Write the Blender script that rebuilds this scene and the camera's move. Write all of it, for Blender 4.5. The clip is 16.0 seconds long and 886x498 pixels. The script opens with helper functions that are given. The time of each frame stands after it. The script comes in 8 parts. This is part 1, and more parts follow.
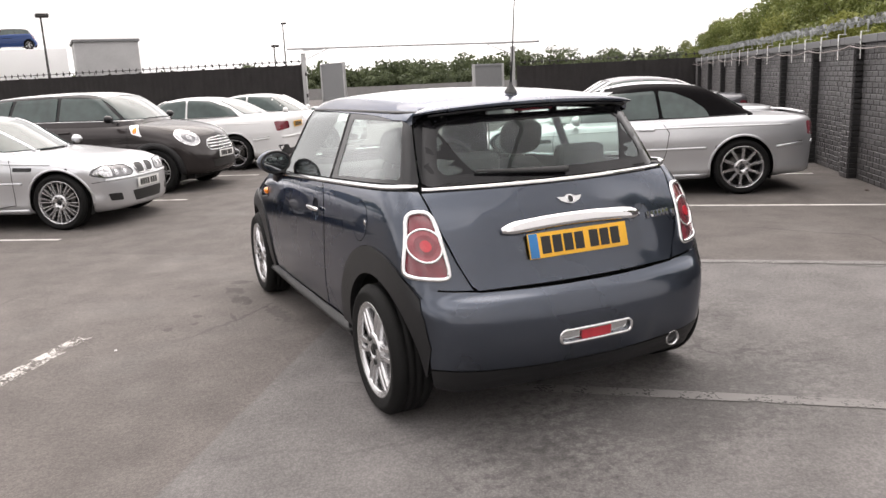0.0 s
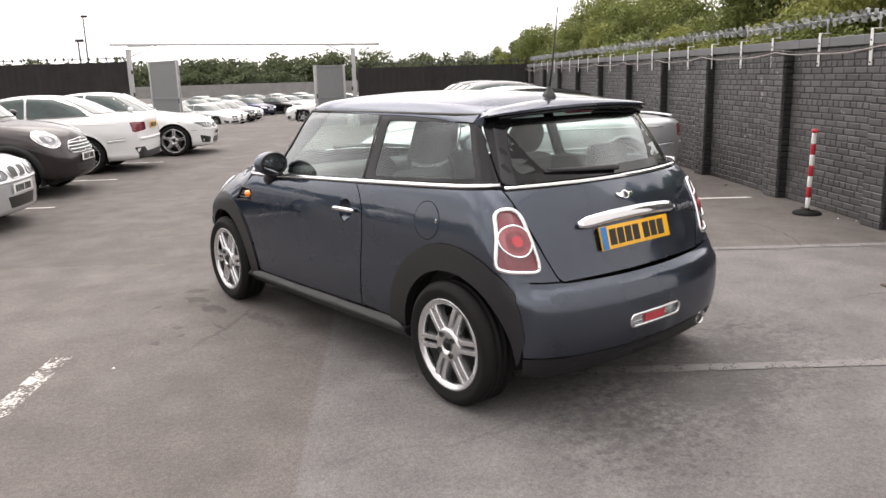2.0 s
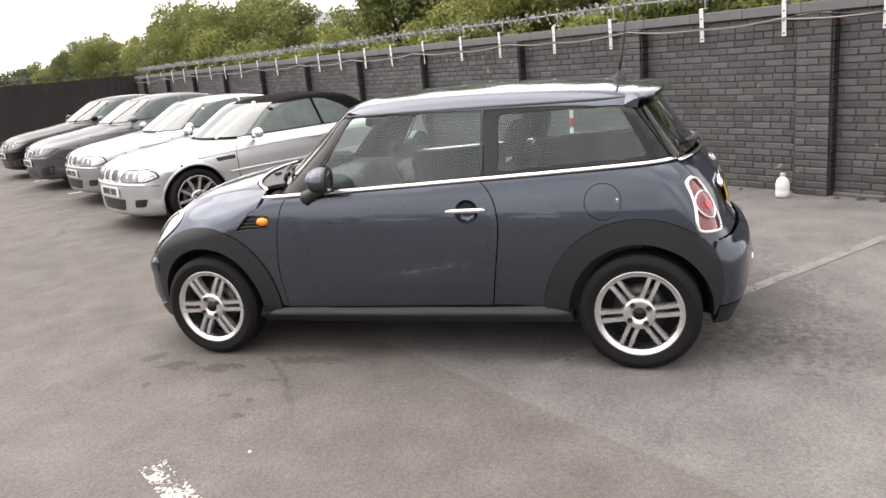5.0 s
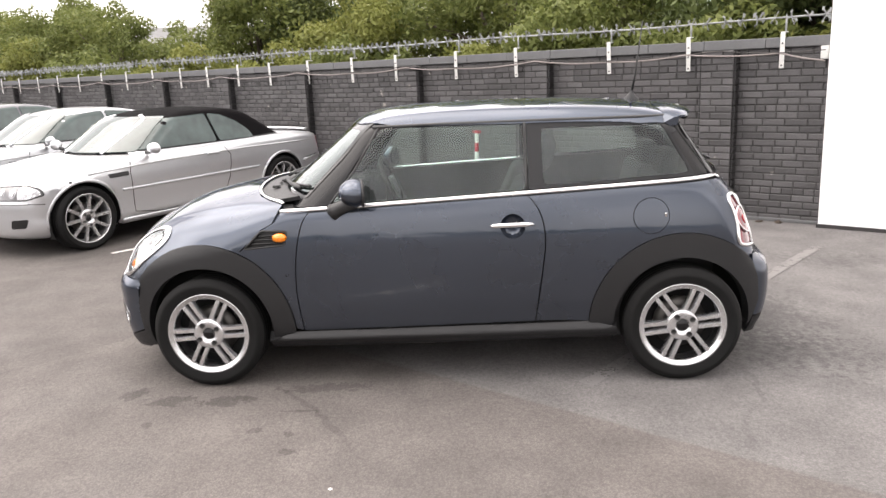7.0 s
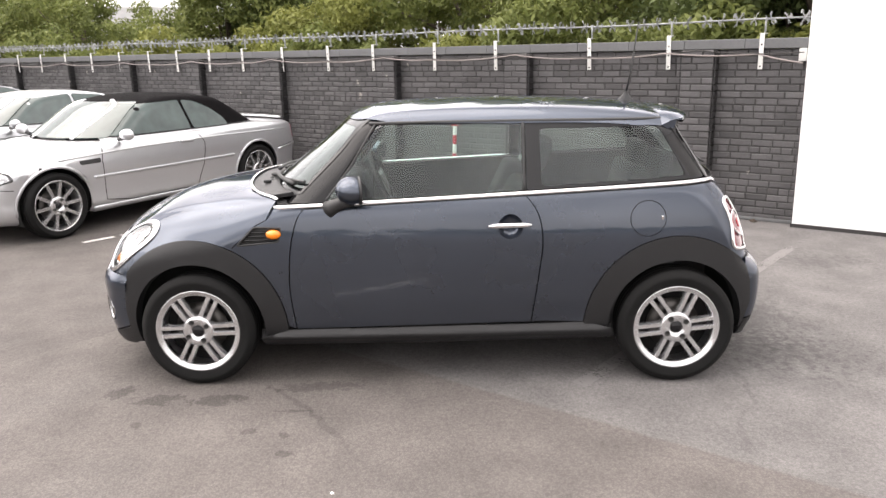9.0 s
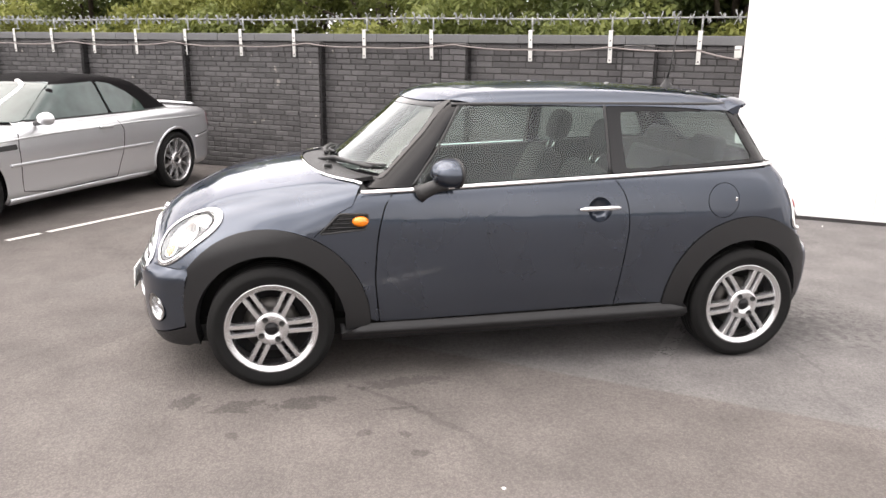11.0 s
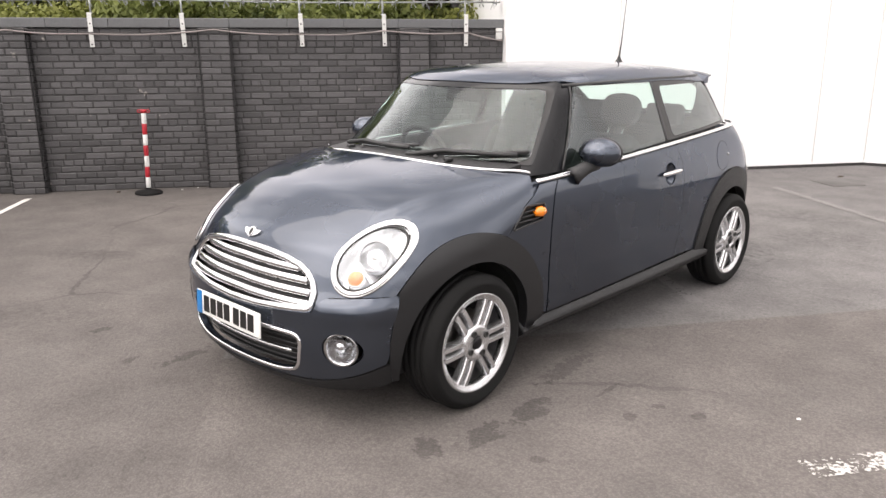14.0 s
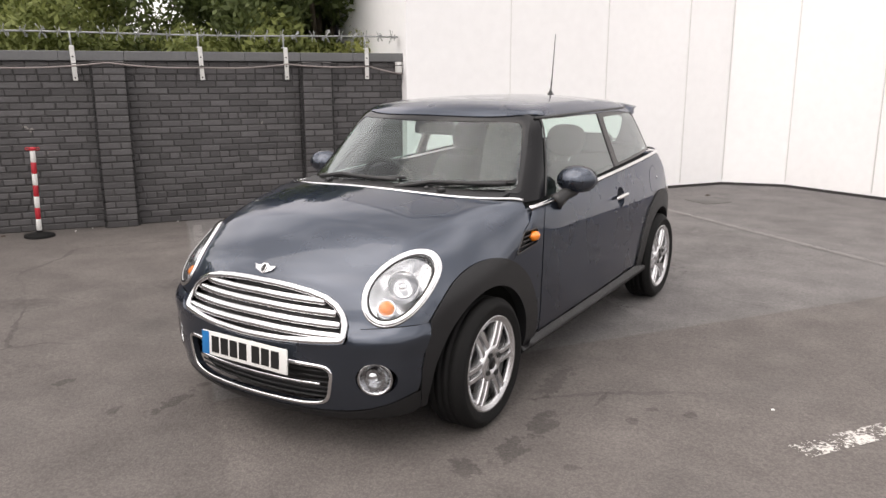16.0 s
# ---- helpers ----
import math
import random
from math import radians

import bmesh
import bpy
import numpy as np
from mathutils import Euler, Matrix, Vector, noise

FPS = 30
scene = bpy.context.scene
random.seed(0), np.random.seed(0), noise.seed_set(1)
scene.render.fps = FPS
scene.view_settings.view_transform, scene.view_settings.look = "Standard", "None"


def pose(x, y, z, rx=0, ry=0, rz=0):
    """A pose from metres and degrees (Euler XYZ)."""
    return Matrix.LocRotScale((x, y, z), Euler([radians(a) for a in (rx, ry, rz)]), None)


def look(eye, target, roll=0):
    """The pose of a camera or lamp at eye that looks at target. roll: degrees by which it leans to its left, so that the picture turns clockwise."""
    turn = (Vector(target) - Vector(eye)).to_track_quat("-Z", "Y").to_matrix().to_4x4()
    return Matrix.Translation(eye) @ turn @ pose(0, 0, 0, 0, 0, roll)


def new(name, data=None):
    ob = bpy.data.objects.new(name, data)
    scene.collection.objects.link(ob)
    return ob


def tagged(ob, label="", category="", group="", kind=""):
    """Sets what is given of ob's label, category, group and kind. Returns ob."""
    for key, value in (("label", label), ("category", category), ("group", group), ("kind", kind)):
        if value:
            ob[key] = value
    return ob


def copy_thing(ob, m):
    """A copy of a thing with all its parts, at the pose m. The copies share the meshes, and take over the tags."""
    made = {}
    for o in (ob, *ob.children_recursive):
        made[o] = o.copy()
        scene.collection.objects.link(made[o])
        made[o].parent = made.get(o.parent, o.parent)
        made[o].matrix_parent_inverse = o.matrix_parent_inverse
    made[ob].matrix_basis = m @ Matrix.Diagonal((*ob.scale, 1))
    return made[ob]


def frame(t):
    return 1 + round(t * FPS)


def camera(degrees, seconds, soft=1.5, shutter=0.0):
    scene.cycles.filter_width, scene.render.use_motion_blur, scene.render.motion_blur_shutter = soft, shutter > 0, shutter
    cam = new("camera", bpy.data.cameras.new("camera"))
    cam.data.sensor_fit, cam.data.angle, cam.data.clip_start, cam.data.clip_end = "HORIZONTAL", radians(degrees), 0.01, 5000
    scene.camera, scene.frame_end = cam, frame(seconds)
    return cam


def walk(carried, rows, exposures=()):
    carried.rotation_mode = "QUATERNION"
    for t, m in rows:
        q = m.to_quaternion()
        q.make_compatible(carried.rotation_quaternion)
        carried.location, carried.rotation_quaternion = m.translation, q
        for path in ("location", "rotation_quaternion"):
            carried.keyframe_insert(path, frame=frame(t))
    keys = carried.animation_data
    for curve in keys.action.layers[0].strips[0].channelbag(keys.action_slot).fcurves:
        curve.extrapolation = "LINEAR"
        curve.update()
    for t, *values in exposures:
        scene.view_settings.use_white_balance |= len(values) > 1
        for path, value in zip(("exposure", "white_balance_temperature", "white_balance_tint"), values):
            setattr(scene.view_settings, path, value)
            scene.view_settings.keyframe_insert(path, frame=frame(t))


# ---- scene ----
cam = camera(59.6, 16.0)
PATH = [
    (0, (-1.879, -4.405, 1.47), (-1.078, -2.622, 1.046), -2.7),
    (0.5, (-1.964, -4.364, 1.468), (-1.116, -2.603, 1.043), -2.6),
    (1, (-2.165, -4.264, 1.459), (-1.237, -2.545, 1.03), -2.9),
    (1.5, (-2.487, -4.081, 1.487), (-1.436, -2.436, 1.053), -2.2),
    (2, (-2.948, -3.9, 1.52), (-1.733, -2.372, 1.082), -1.7),
    (2.5, (-3.274, -3.602, 1.516), (-1.926, -2.187, 1.089), -1.8),
    (3, (-3.624, -3.263, 1.55), (-2.14, -1.985, 1.145), -2.3),
    (3.5, (-3.899, -2.922, 1.584), (-2.309, -1.78, 1.173), -1.8),
    (4, (-4.114, -2.493, 1.598), (-2.454, -1.463, 1.167), -1.3),
    (4.2, (-4.25, -2.278, 1.608), (-2.538, -1.34, 1.172), -2.7),
    (6.3, (-4.624, -0.652, 1.634), (-2.707, -0.329, 1.164), -2.7),
    (6.5, (-4.617, -0.56, 1.602), (-2.687, -0.28, 1.16), -2.6),
    (7, (-4.626, -0.306, 1.604), (-2.682, -0.165, 1.156), -2.4),
    (7.5, (-4.611, -0.217, 1.609), (-2.665, -0.13, 1.157), -2.7),
    (8, (-4.595, -0.193, 1.616), (-2.65, -0.103, 1.16), -2.7),
    (8.2, (-4.593, -0.201, 1.661), (-2.654, -0.09, 1.183), -2.7),
    (10.3, (-4.568, 0.493, 1.591), (-2.629, 0.343, 1.123), 1.0),
    (10.5, (-4.489, 0.667, 1.562), (-2.557, 0.466, 1.088), -0.0),
    (11, (-4.363, 1.136, 1.578), (-2.463, 0.748, 1.086), 0.9),
    (11.5, (-4.268, 1.601, 1.577), (-2.434, 0.978, 1.082), 0.1),
    (12, (-3.996, 2.037, 1.559), (-2.246, 1.213, 1.051), 0.4),
    (12.5, (-3.775, 2.493, 1.552), (-2.108, 1.51, 1.046), -1.0),
    (13, (-3.465, 2.873, 1.533), (-1.901, 1.737, 1.02), -0.9),
    (13.5, (-3.162, 3.178, 1.547), (-1.691, 1.926, 1.028), -0.2),
    (14, (-2.868, 3.555, 1.542), (-1.523, 2.168, 1.025), -0.1),
    (14.5, (-2.579, 3.754, 1.522), (-1.352, 2.262, 1.005), -0.5),
    (15, (-2.441, 3.965, 1.544), (-1.336, 2.378, 1.035), -0.1),
    (15.5, (-2.411, 4.061, 1.561), (-1.385, 2.417, 1.069), 0.0),
    (16, (-2.386, 4.11, 1.571), (-1.342, 2.464, 1.126), -0.1),
]
walk(cam, [(t, look(eye, target, roll)) for t, eye, target, roll in PATH],
     exposures=[(0, 0.1, 6800, 15), (2.5, 0.18, 6800, 15), (4, 0.32, 6800, 15), (7.5, 0.6, 6800, 15), (11, 0.64, 6800, 15), (12.5, 0.53, 6800, 15), (14.5, 0.18, 6800, 15), (16, -0.12, 6800, 15)])

# ---- daylight: bright thin overcast ----
world = bpy.data.worlds.new("sky")
scene.world = world
world.use_nodes = True
wn, wl = world.node_tree.nodes, world.node_tree.links
sky = wn.new("ShaderNodeTexSky")
sky.sky_type, sky.sun_disc = "NISHITA", False
sky.sun_elevation, sky.sun_rotation = radians(60), radians(24)
sky.air_density, sky.dust_density, sky.ozone_density = 1.0, 6.0, 1.0
# a cloud veil: the clear sky is washed out towards a pale grey, thicker and thinner in soft patches
veil_map = wn.new("ShaderNodeTexCoord")
veil_noise = wn.new("ShaderNodeTexNoise")
veil_noise.inputs["Scale"].default_value = 2.2
veil_noise.inputs["Detail"].default_value = 5.0
veil_ramp = wn.new("ShaderNodeMapRange")
veil_ramp.inputs["From Min"].default_value, veil_ramp.inputs["From Max"].default_value = 0.40, 0.70
veil_ramp.inputs["To Min"].default_value, veil_ramp.inputs["To Max"].default_value = 9.0, 25.0
veil_mix = wn.new("ShaderNodeMixRGB")
veil_mix.inputs["Fac"].default_value = 0.86
wl.new(veil_map.outputs["Generated"], veil_noise.inputs["Vector"])
wl.new(veil_noise.outputs["Fac"], veil_ramp.inputs["Value"])
wl.new(sky.outputs["Color"], veil_mix.inputs["Color1"])
# thin cloud is brighter round the sun
SUN_DIR = Vector((0.28, 0.62, 1.2)).normalized()
toward, glow, gain = wn.new("ShaderNodeVectorMath"), wn.new("ShaderNodeMapRange"), wn.new("ShaderNodeMath")
toward.operation, gain.operation = "DOT_PRODUCT", "MULTIPLY"
toward.inputs[1].default_value = SUN_DIR
glow.interpolation_type = "SMOOTHSTEP"
glow.inputs["From Min"].default_value, glow.inputs["From Max"].default_value = -0.2, 1.0
glow.inputs["To Min"].default_value, glow.inputs["To Max"].default_value = 0.85, 1.6
wl.new(veil_map.outputs["Generated"], toward.inputs[0])
wl.new(toward.outputs["Value"], glow.inputs["Value"])
wl.new(veil_ramp.outputs["Result"], gain.inputs[0])
wl.new(glow.outputs["Result"], gain.inputs[1])
wl.new(gain.outputs[0], veil_mix.inputs["Color2"])
wl.new(veil_mix.outputs["Color"], wn["Background"].inputs["Color"])
wn["Background"].inputs["Strength"].default_value = 0.10

sun_data = bpy.data.lights.new("sun", "SUN")
sun_data.energy, sun_data.angle, sun_data.color = 1.6, radians(70), (1.0, 0.96, 0.9)
sun = new("sun", sun_data)
sun.matrix_world = look(tuple(SUN_DIR * 20), (0, 0, 0))

# ---- building tools ----
from mathutils.geometry import delaunay_2d_cdt


def mat(name, color, rough=0.5, metal=0.0, coat=0.0, bump=0.0, scale=40.0, vary=0.12, rough_vary=0.1, emit=0.0, rnd=0.0, spec=0.5, coat_rough=0.04):
    """A surface with colour and gloss that vary at two scales, and fine relief."""
    m = bpy.data.materials.new(name)
    m.use_nodes = True
    n, l = m.node_tree.nodes, m.node_tree.links
    b = n["Principled BSDF"]
    b.inputs["Metallic"].default_value = metal
    b.inputs["Coat Weight"].default_value = coat
    b.inputs["Coat Roughness"].default_value = coat_rough
    b.inputs["Specular IOR Level"].default_value = spec
    co = n.new("ShaderNodeTexCoord")
    big, small = n.new("ShaderNodeTexNoise"), n.new("ShaderNodeTexNoise")
    big.inputs["Scale"].default_value, small.inputs["Scale"].default_value = scale / 12.0, scale
    big.inputs["Detail"].default_value, small.inputs["Detail"].default_value = 4, 3
    for t in (big, small):
        l.new(co.outputs["Object"], t.inputs["Vector"])
    add = n.new("ShaderNodeMath")
    add.operation = "ADD"
    l.new(big.outputs["Fac"], add.inputs[0])
    l.new(small.outputs["Fac"], add.inputs[1])
    shade = n.new("ShaderNodeMapRange")
    shade.inputs["From Min"].default_value, shade.inputs["From Max"].default_value = 0.6, 1.4
    shade.inputs["To Min"].default_value, shade.inputs["To Max"].default_value = 1 - vary, 1 + vary
    l.new(add.outputs[0], shade.inputs["Value"])
    value = shade.outputs["Result"]
    if rnd:
        info, r = n.new("ShaderNodeObjectInfo"), n.new("ShaderNodeMapRange")
        r.inputs["To Min"].default_value, r.inputs["To Max"].default_value = 1 - rnd, 1 + rnd
        l.new(info.outputs["Random"], r.inputs["Value"])
        mul = n.new("ShaderNodeMath")
        mul.operation = "MULTIPLY"
        l.new(value, mul.inputs[0])
        l.new(r.outputs["Result"], mul.inputs[1])
        value = mul.outputs[0]
    tint = n.new("ShaderNodeVectorMath")
    tint.operation = "SCALE"
    tint.inputs[0].default_value = color
    l.new(value, tint.inputs["Scale"])
    l.new(tint.outputs[0], b.inputs["Base Color"])
    rr = n.new("ShaderNodeMapRange")
    rr.inputs["To Min"].default_value, rr.inputs["To Max"].default_value = max(0.0, rough * (1 - rough_vary)), min(1.0, rough * (1 + rough_vary))
    l.new(big.outputs["Fac"], rr.inputs["Value"])
    l.new(rr.outputs["Result"], b.inputs["Roughness"])
    if bump:
        bm = n.new("ShaderNodeBump")
        bm.inputs["Strength"].default_value, bm.inputs["Distance"].default_value = min(1.0, bump), 0.004
        l.new(small.outputs["Fac"], bm.inputs["Height"])
        l.new(bm.outputs["Normal"], b.inputs["Normal"])
    if emit:
        b.inputs["Emission Color"].default_value = (*color, 1)
        b.inputs["Emission Strength"].default_value = emit
    return m


def glass_mat(name, tint, gloss=0.0, head_on=0.065, bend=3.2):
    """Thin sheet glass: lets tinted light through and mirrors more towards grazing."""
    m = bpy.data.materials.new(name)
    m.use_nodes = True
    n, l = m.node_tree.nodes, m.node_tree.links
    n.remove(n["Principled BSDF"])
    tr, gl, mx, lw = (n.new("ShaderNodeBsdfTransparent"), n.new("ShaderNodeBsdfGlossy"), n.new("ShaderNodeMixShader"), n.new("ShaderNodeLayerWeight"))
    tr.inputs["Color"].default_value = (*tint, 1)
    gl.inputs["Roughness"].default_value = gloss
    gl.inputs["Color"].default_value = (0.92, 0.96, 0.97, 1)
    lw.inputs["Blend"].default_value = 0.5
    pw, ma = n.new("ShaderNodeMath"), n.new("ShaderNodeMath")
    pw.operation, ma.operation = "POWER", "MULTIPLY_ADD"
    pw.inputs[1].default_value = bend
    ma.inputs[1].default_value, ma.inputs[2].default_value = 1.0 - head_on, head_on
    l.new(lw.outputs["Facing"], pw.inputs[0])
    l.new(pw.outputs[0], ma.inputs[0])
    l.new(ma.outputs[0], mx.inputs[0])
    l.new(tr.outputs[0], mx.inputs[1])
    l.new(gl.outputs[0], mx.inputs[2])
    l.new(mx.outputs[0], n["Material Output"].inputs["Surface"])
    return m


def mesh_data(name, verts, faces, material, smooth=True, normals=None):
    me = bpy.data.meshes.new(name)
    me.from_pydata([tuple(v) for v in verts], [], [tuple(f) for f in faces])
    me.materials.append(material)
    if smooth:
        me.polygons.foreach_set("use_smooth", [True] * len(me.polygons))
    if normals is not None:
        me.normals_split_custom_set_from_vertices([tuple(v) for v in normals])
    me.update()
    return me


def piece(name, data, parent=None, label="", m=None):
    """A mesh as one object under a thing or a part, placed in its parent's space."""
    ob = new(name, data)
    if m is not None:
        ob.matrix_local = m
    if parent is not None:
        ob.parent = parent
    if label:
        ob["label"] = label
    return ob


def thing(name, label, category, m=None, group="", kind=""):
    ob = new(name)
    ob.empty_display_size = 0.2
    if m is not None:
        ob.matrix_world = m
    return tagged(ob, label, category, group, kind)


def from_bm(name, bm, material, smooth=False, sharp=35):
    me = bpy.data.meshes.new(name)
    bm.normal_update()
    if smooth:
        for f in bm.faces:
            f.smooth = True
        for e in bm.edges:
            if len(e.link_faces) == 2 and e.calc_face_angle(0.0) > radians(sharp):
                e.smooth = False
    bm.to_mesh(me)
    bm.free()
    me.materials.append(material)
    return me


def box_bm(size, centre=(0, 0, 0), bevel=0.0, seg=2, bm=None):
    """A box with rounded edges; added to bm if one is given."""
    own = bmesh.new()
    bmesh.ops.create_cube(own, size=1.0)
    for v in own.verts:
        v.co = Vector((v.co.x * size[0], v.co.y * size[1], v.co.z * size[2]))
    if bevel:
        bmesh.ops.bevel(own, geom=own.edges[:], offset=bevel, segments=seg, affect="EDGES", profile=0.6)
    for v in own.verts:
        v.co += Vector(centre)
    if bm is None:
        return own
    tmp = bpy.data.meshes.new("tmp")
    own.to_mesh(tmp)
    own.free()
    bm.from_mesh(tmp)
    bpy.data.meshes.remove(tmp)
    return bm


def box(name, size, centre, material, parent=None, bevel=0.0, label="", m=None, seg=2):
    return piece(name, from_bm(name, box_bm(size, centre, bevel, seg), material, bevel > 0), parent, label, m)


def tube_mesh(name, pts, radius, material, sides=8, closed=False, normals=None, flat=1.0, taper=None):
    """A swept bar along points; flat < 1 makes it thinner across the surface whose normals are given."""
    P = [Vector(p) for p in pts]
    n = len(P)
    verts, faces = [], []
    up = None
    for i, p in enumerate(P):
        a, b = P[(i - 1) % n] if closed or i else P[i], P[(i + 1) % n] if closed or i < n - 1 else P[i]
        t = (b - a).normalized()
        if normals is not None:
            up = Vector(normals[i])
        elif up is None:
            up = Vector((0, 0, 1)) if abs(t.z) < 0.9 else Vector((0, 1, 0))
        u = (up - t * up.dot(t)).normalized()
        up = u
        w = t.cross(u)
        r = radius * (taper[i] if taper else 1.0)
        for k in range(sides):
            g = 2 * math.pi * k / sides
            verts.append(p + u * (r * flat * math.cos(g)) + w * (r * math.sin(g)))
    for i in range(n if closed else n - 1):
        for k in range(sides):
            a, b = i * sides + k, i * sides + (k + 1) % sides
            j = ((i + 1) % n) * sides
            faces.append((a, b, j + (k + 1) % sides, j + k))
    if not closed:
        faces.append(tuple(range(sides))[::-1])
        faces.append(tuple((n - 1) * sides + k for k in range(sides)))
    me = mesh_data(name, verts, faces, material)
    return me


def lathe_mesh(name, profile, material, steps=48, axis="x", closed=False):
    """Turn a profile of (radius, along) about the axis."""
    verts, faces = [], []
    n = len(profile)
    for s in range(steps):
        g = 2 * math.pi * s / steps
        c, d = math.cos(g), math.sin(g)
        for r, h in profile:
            verts.append({"x": (h, r * c, r * d), "y": (r * d, h, r * c), "z": (r * c, r * d, h)}[axis])
    for s in range(steps):
        t = (s + 1) % steps
        for k in range(n if closed else n - 1):
            q = (k + 1) % n
            faces.append((s * n + k, t * n + k, t * n + q, s * n + q))
    return mesh_data(name, verts, faces, material)


def smooth_path(pts, per=6, closed=False):
    """Catmull-Rom through points of any dimension."""
    P = [np.array(p, float) for p in pts]
    n = len(P)
    out = []
    for i in range(n if closed else n - 1):
        if closed:
            a, b, c, d = P[(i - 1) % n], P[i], P[(i + 1) % n], P[(i + 2) % n]
        else:
            a, b, c, d = P[max(i - 1, 0)], P[i], P[i + 1], P[min(i + 2, n - 1)]
        for k in range(per):
            t = k / per
            out.append(0.5 * (2 * b + (c - a) * t + (2 * a - 5 * b + 4 * c - d) * t * t + (3 * b - a - 3 * c + d) * t ** 3))
    if not closed:
        out.append(P[-1])
    return out


def circle(cx, cy, rx, ry=None, n=32, start=0.0, end=2 * math.pi):
    ry = rx if ry is None else ry
    full = abs(end - start - 2 * math.pi) < 1e-6
    k = n if full else n - 1
    return [(cx + rx * math.cos(start + (end - start) * i / k), cy + ry * math.sin(start + (end - start) * i / k)) for i in range(n)]


def rounded(pts, r, n=4):
    """A polygon with its corners rounded."""
    out = []
    m = len(pts)
    for i in range(m):
        p, a, b = np.array(pts[i], float), np.array(pts[i - 1], float), np.array(pts[(i + 1) % m], float)
        ra = min(r, np.linalg.norm(a - p) * 0.45)
        rb = min(r, np.linalg.norm(b - p) * 0.45)
        s, e = p + (a - p) / np.linalg.norm(a - p) * ra, p + (b - p) / np.linalg.norm(b - p) * rb
        for k in range(n + 1):
            t = k / n
            out.append(tuple((1 - t) ** 2 * s + 2 * t * (1 - t) * p + t * t * e))
    return out


def resample(poly, step, closed=True):
    out = []
    n = len(poly)
    for i in range(n if closed else n - 1):
        a, b = np.array(poly[i], float), np.array(poly[(i + 1) % n], float)
        k = max(1, int(math.ceil(np.linalg.norm(b - a) / step)))
        out += [tuple(a + (b - a) * j / k) for j in range(k)]
    if not closed:
        out.append(tuple(poly[-1]))
    return out


def inside(pts, poly):
    """Which points lie in the polygon."""
    pts, poly = np.asarray(pts, float), np.asarray(poly, float)
    hit = np.zeros(len(pts), bool)
    j = len(poly) - 1
    for i in range(len(poly)):
        (xi, yi), (xj, yj) = poly[i], poly[j]
        if yi != yj:
            hit ^= ((yi > pts[:, 1]) != (yj > pts[:, 1])) & (pts[:, 0] < (xj - xi) * (pts[:, 1] - yi) / (yj - yi) + xi)
        j = i
    return hit


def edge_distance(pts, poly):
    pts, poly = np.asarray(pts, float), np.asarray(poly, float)
    best = np.full(len(pts), 1e9)
    for i in range(len(poly)):
        a, b = poly[i - 1], poly[i]
        d = b - a
        t = np.clip(((pts - a) @ d) / max(1e-12, d @ d), 0, 1)
        best = np.minimum(best, np.linalg.norm(pts - a - t[:, None] * d, axis=1))
    return best


def fill(poly, step, holes=()):
    """Fine triangles over a flat outline with holes: points, triangles."""
    loops = [resample(poly, step)] + [resample(h, step) for h in holes]
    pts, edges = [], []
    for lp in loops:
        k = len(pts)
        pts += lp
        edges += [(k + i, k + (i + 1) % len(lp)) for i in range(len(lp))]
    P = np.array(poly, float)
    lo, hi = P.min(0), P.max(0)
    gx, gy = np.meshgrid(np.arange(lo[0] + step / 2, hi[0], step), np.arange(lo[1] + step / 2, hi[1], step))
    g = np.stack([gx.ravel(), gy.ravel()], 1)
    g = g[inside(g, loops[0])]
    for h in loops[1:]:
        g = g[~inside(g, h)]
    for lp in loops:
        if len(g):
            g = g[edge_distance(g, lp) > step * 0.45]
    pts = pts + [tuple(q) for q in g]
    v, _, f, *_ = delaunay_2d_cdt([Vector(p) for p in pts], edges, [], 0, 1e-6)
    v = np.array([tuple(q) for q in v])
    f = [t for t in f if len(t) == 3]
    mid = np.array([v[list(t)].mean(0) for t in f])
    keep = inside(mid, loops[0])
    for h in loops[1:]:
        keep &= ~inside(mid, h)
    return v, [t for t, k in zip(f, keep) if k]


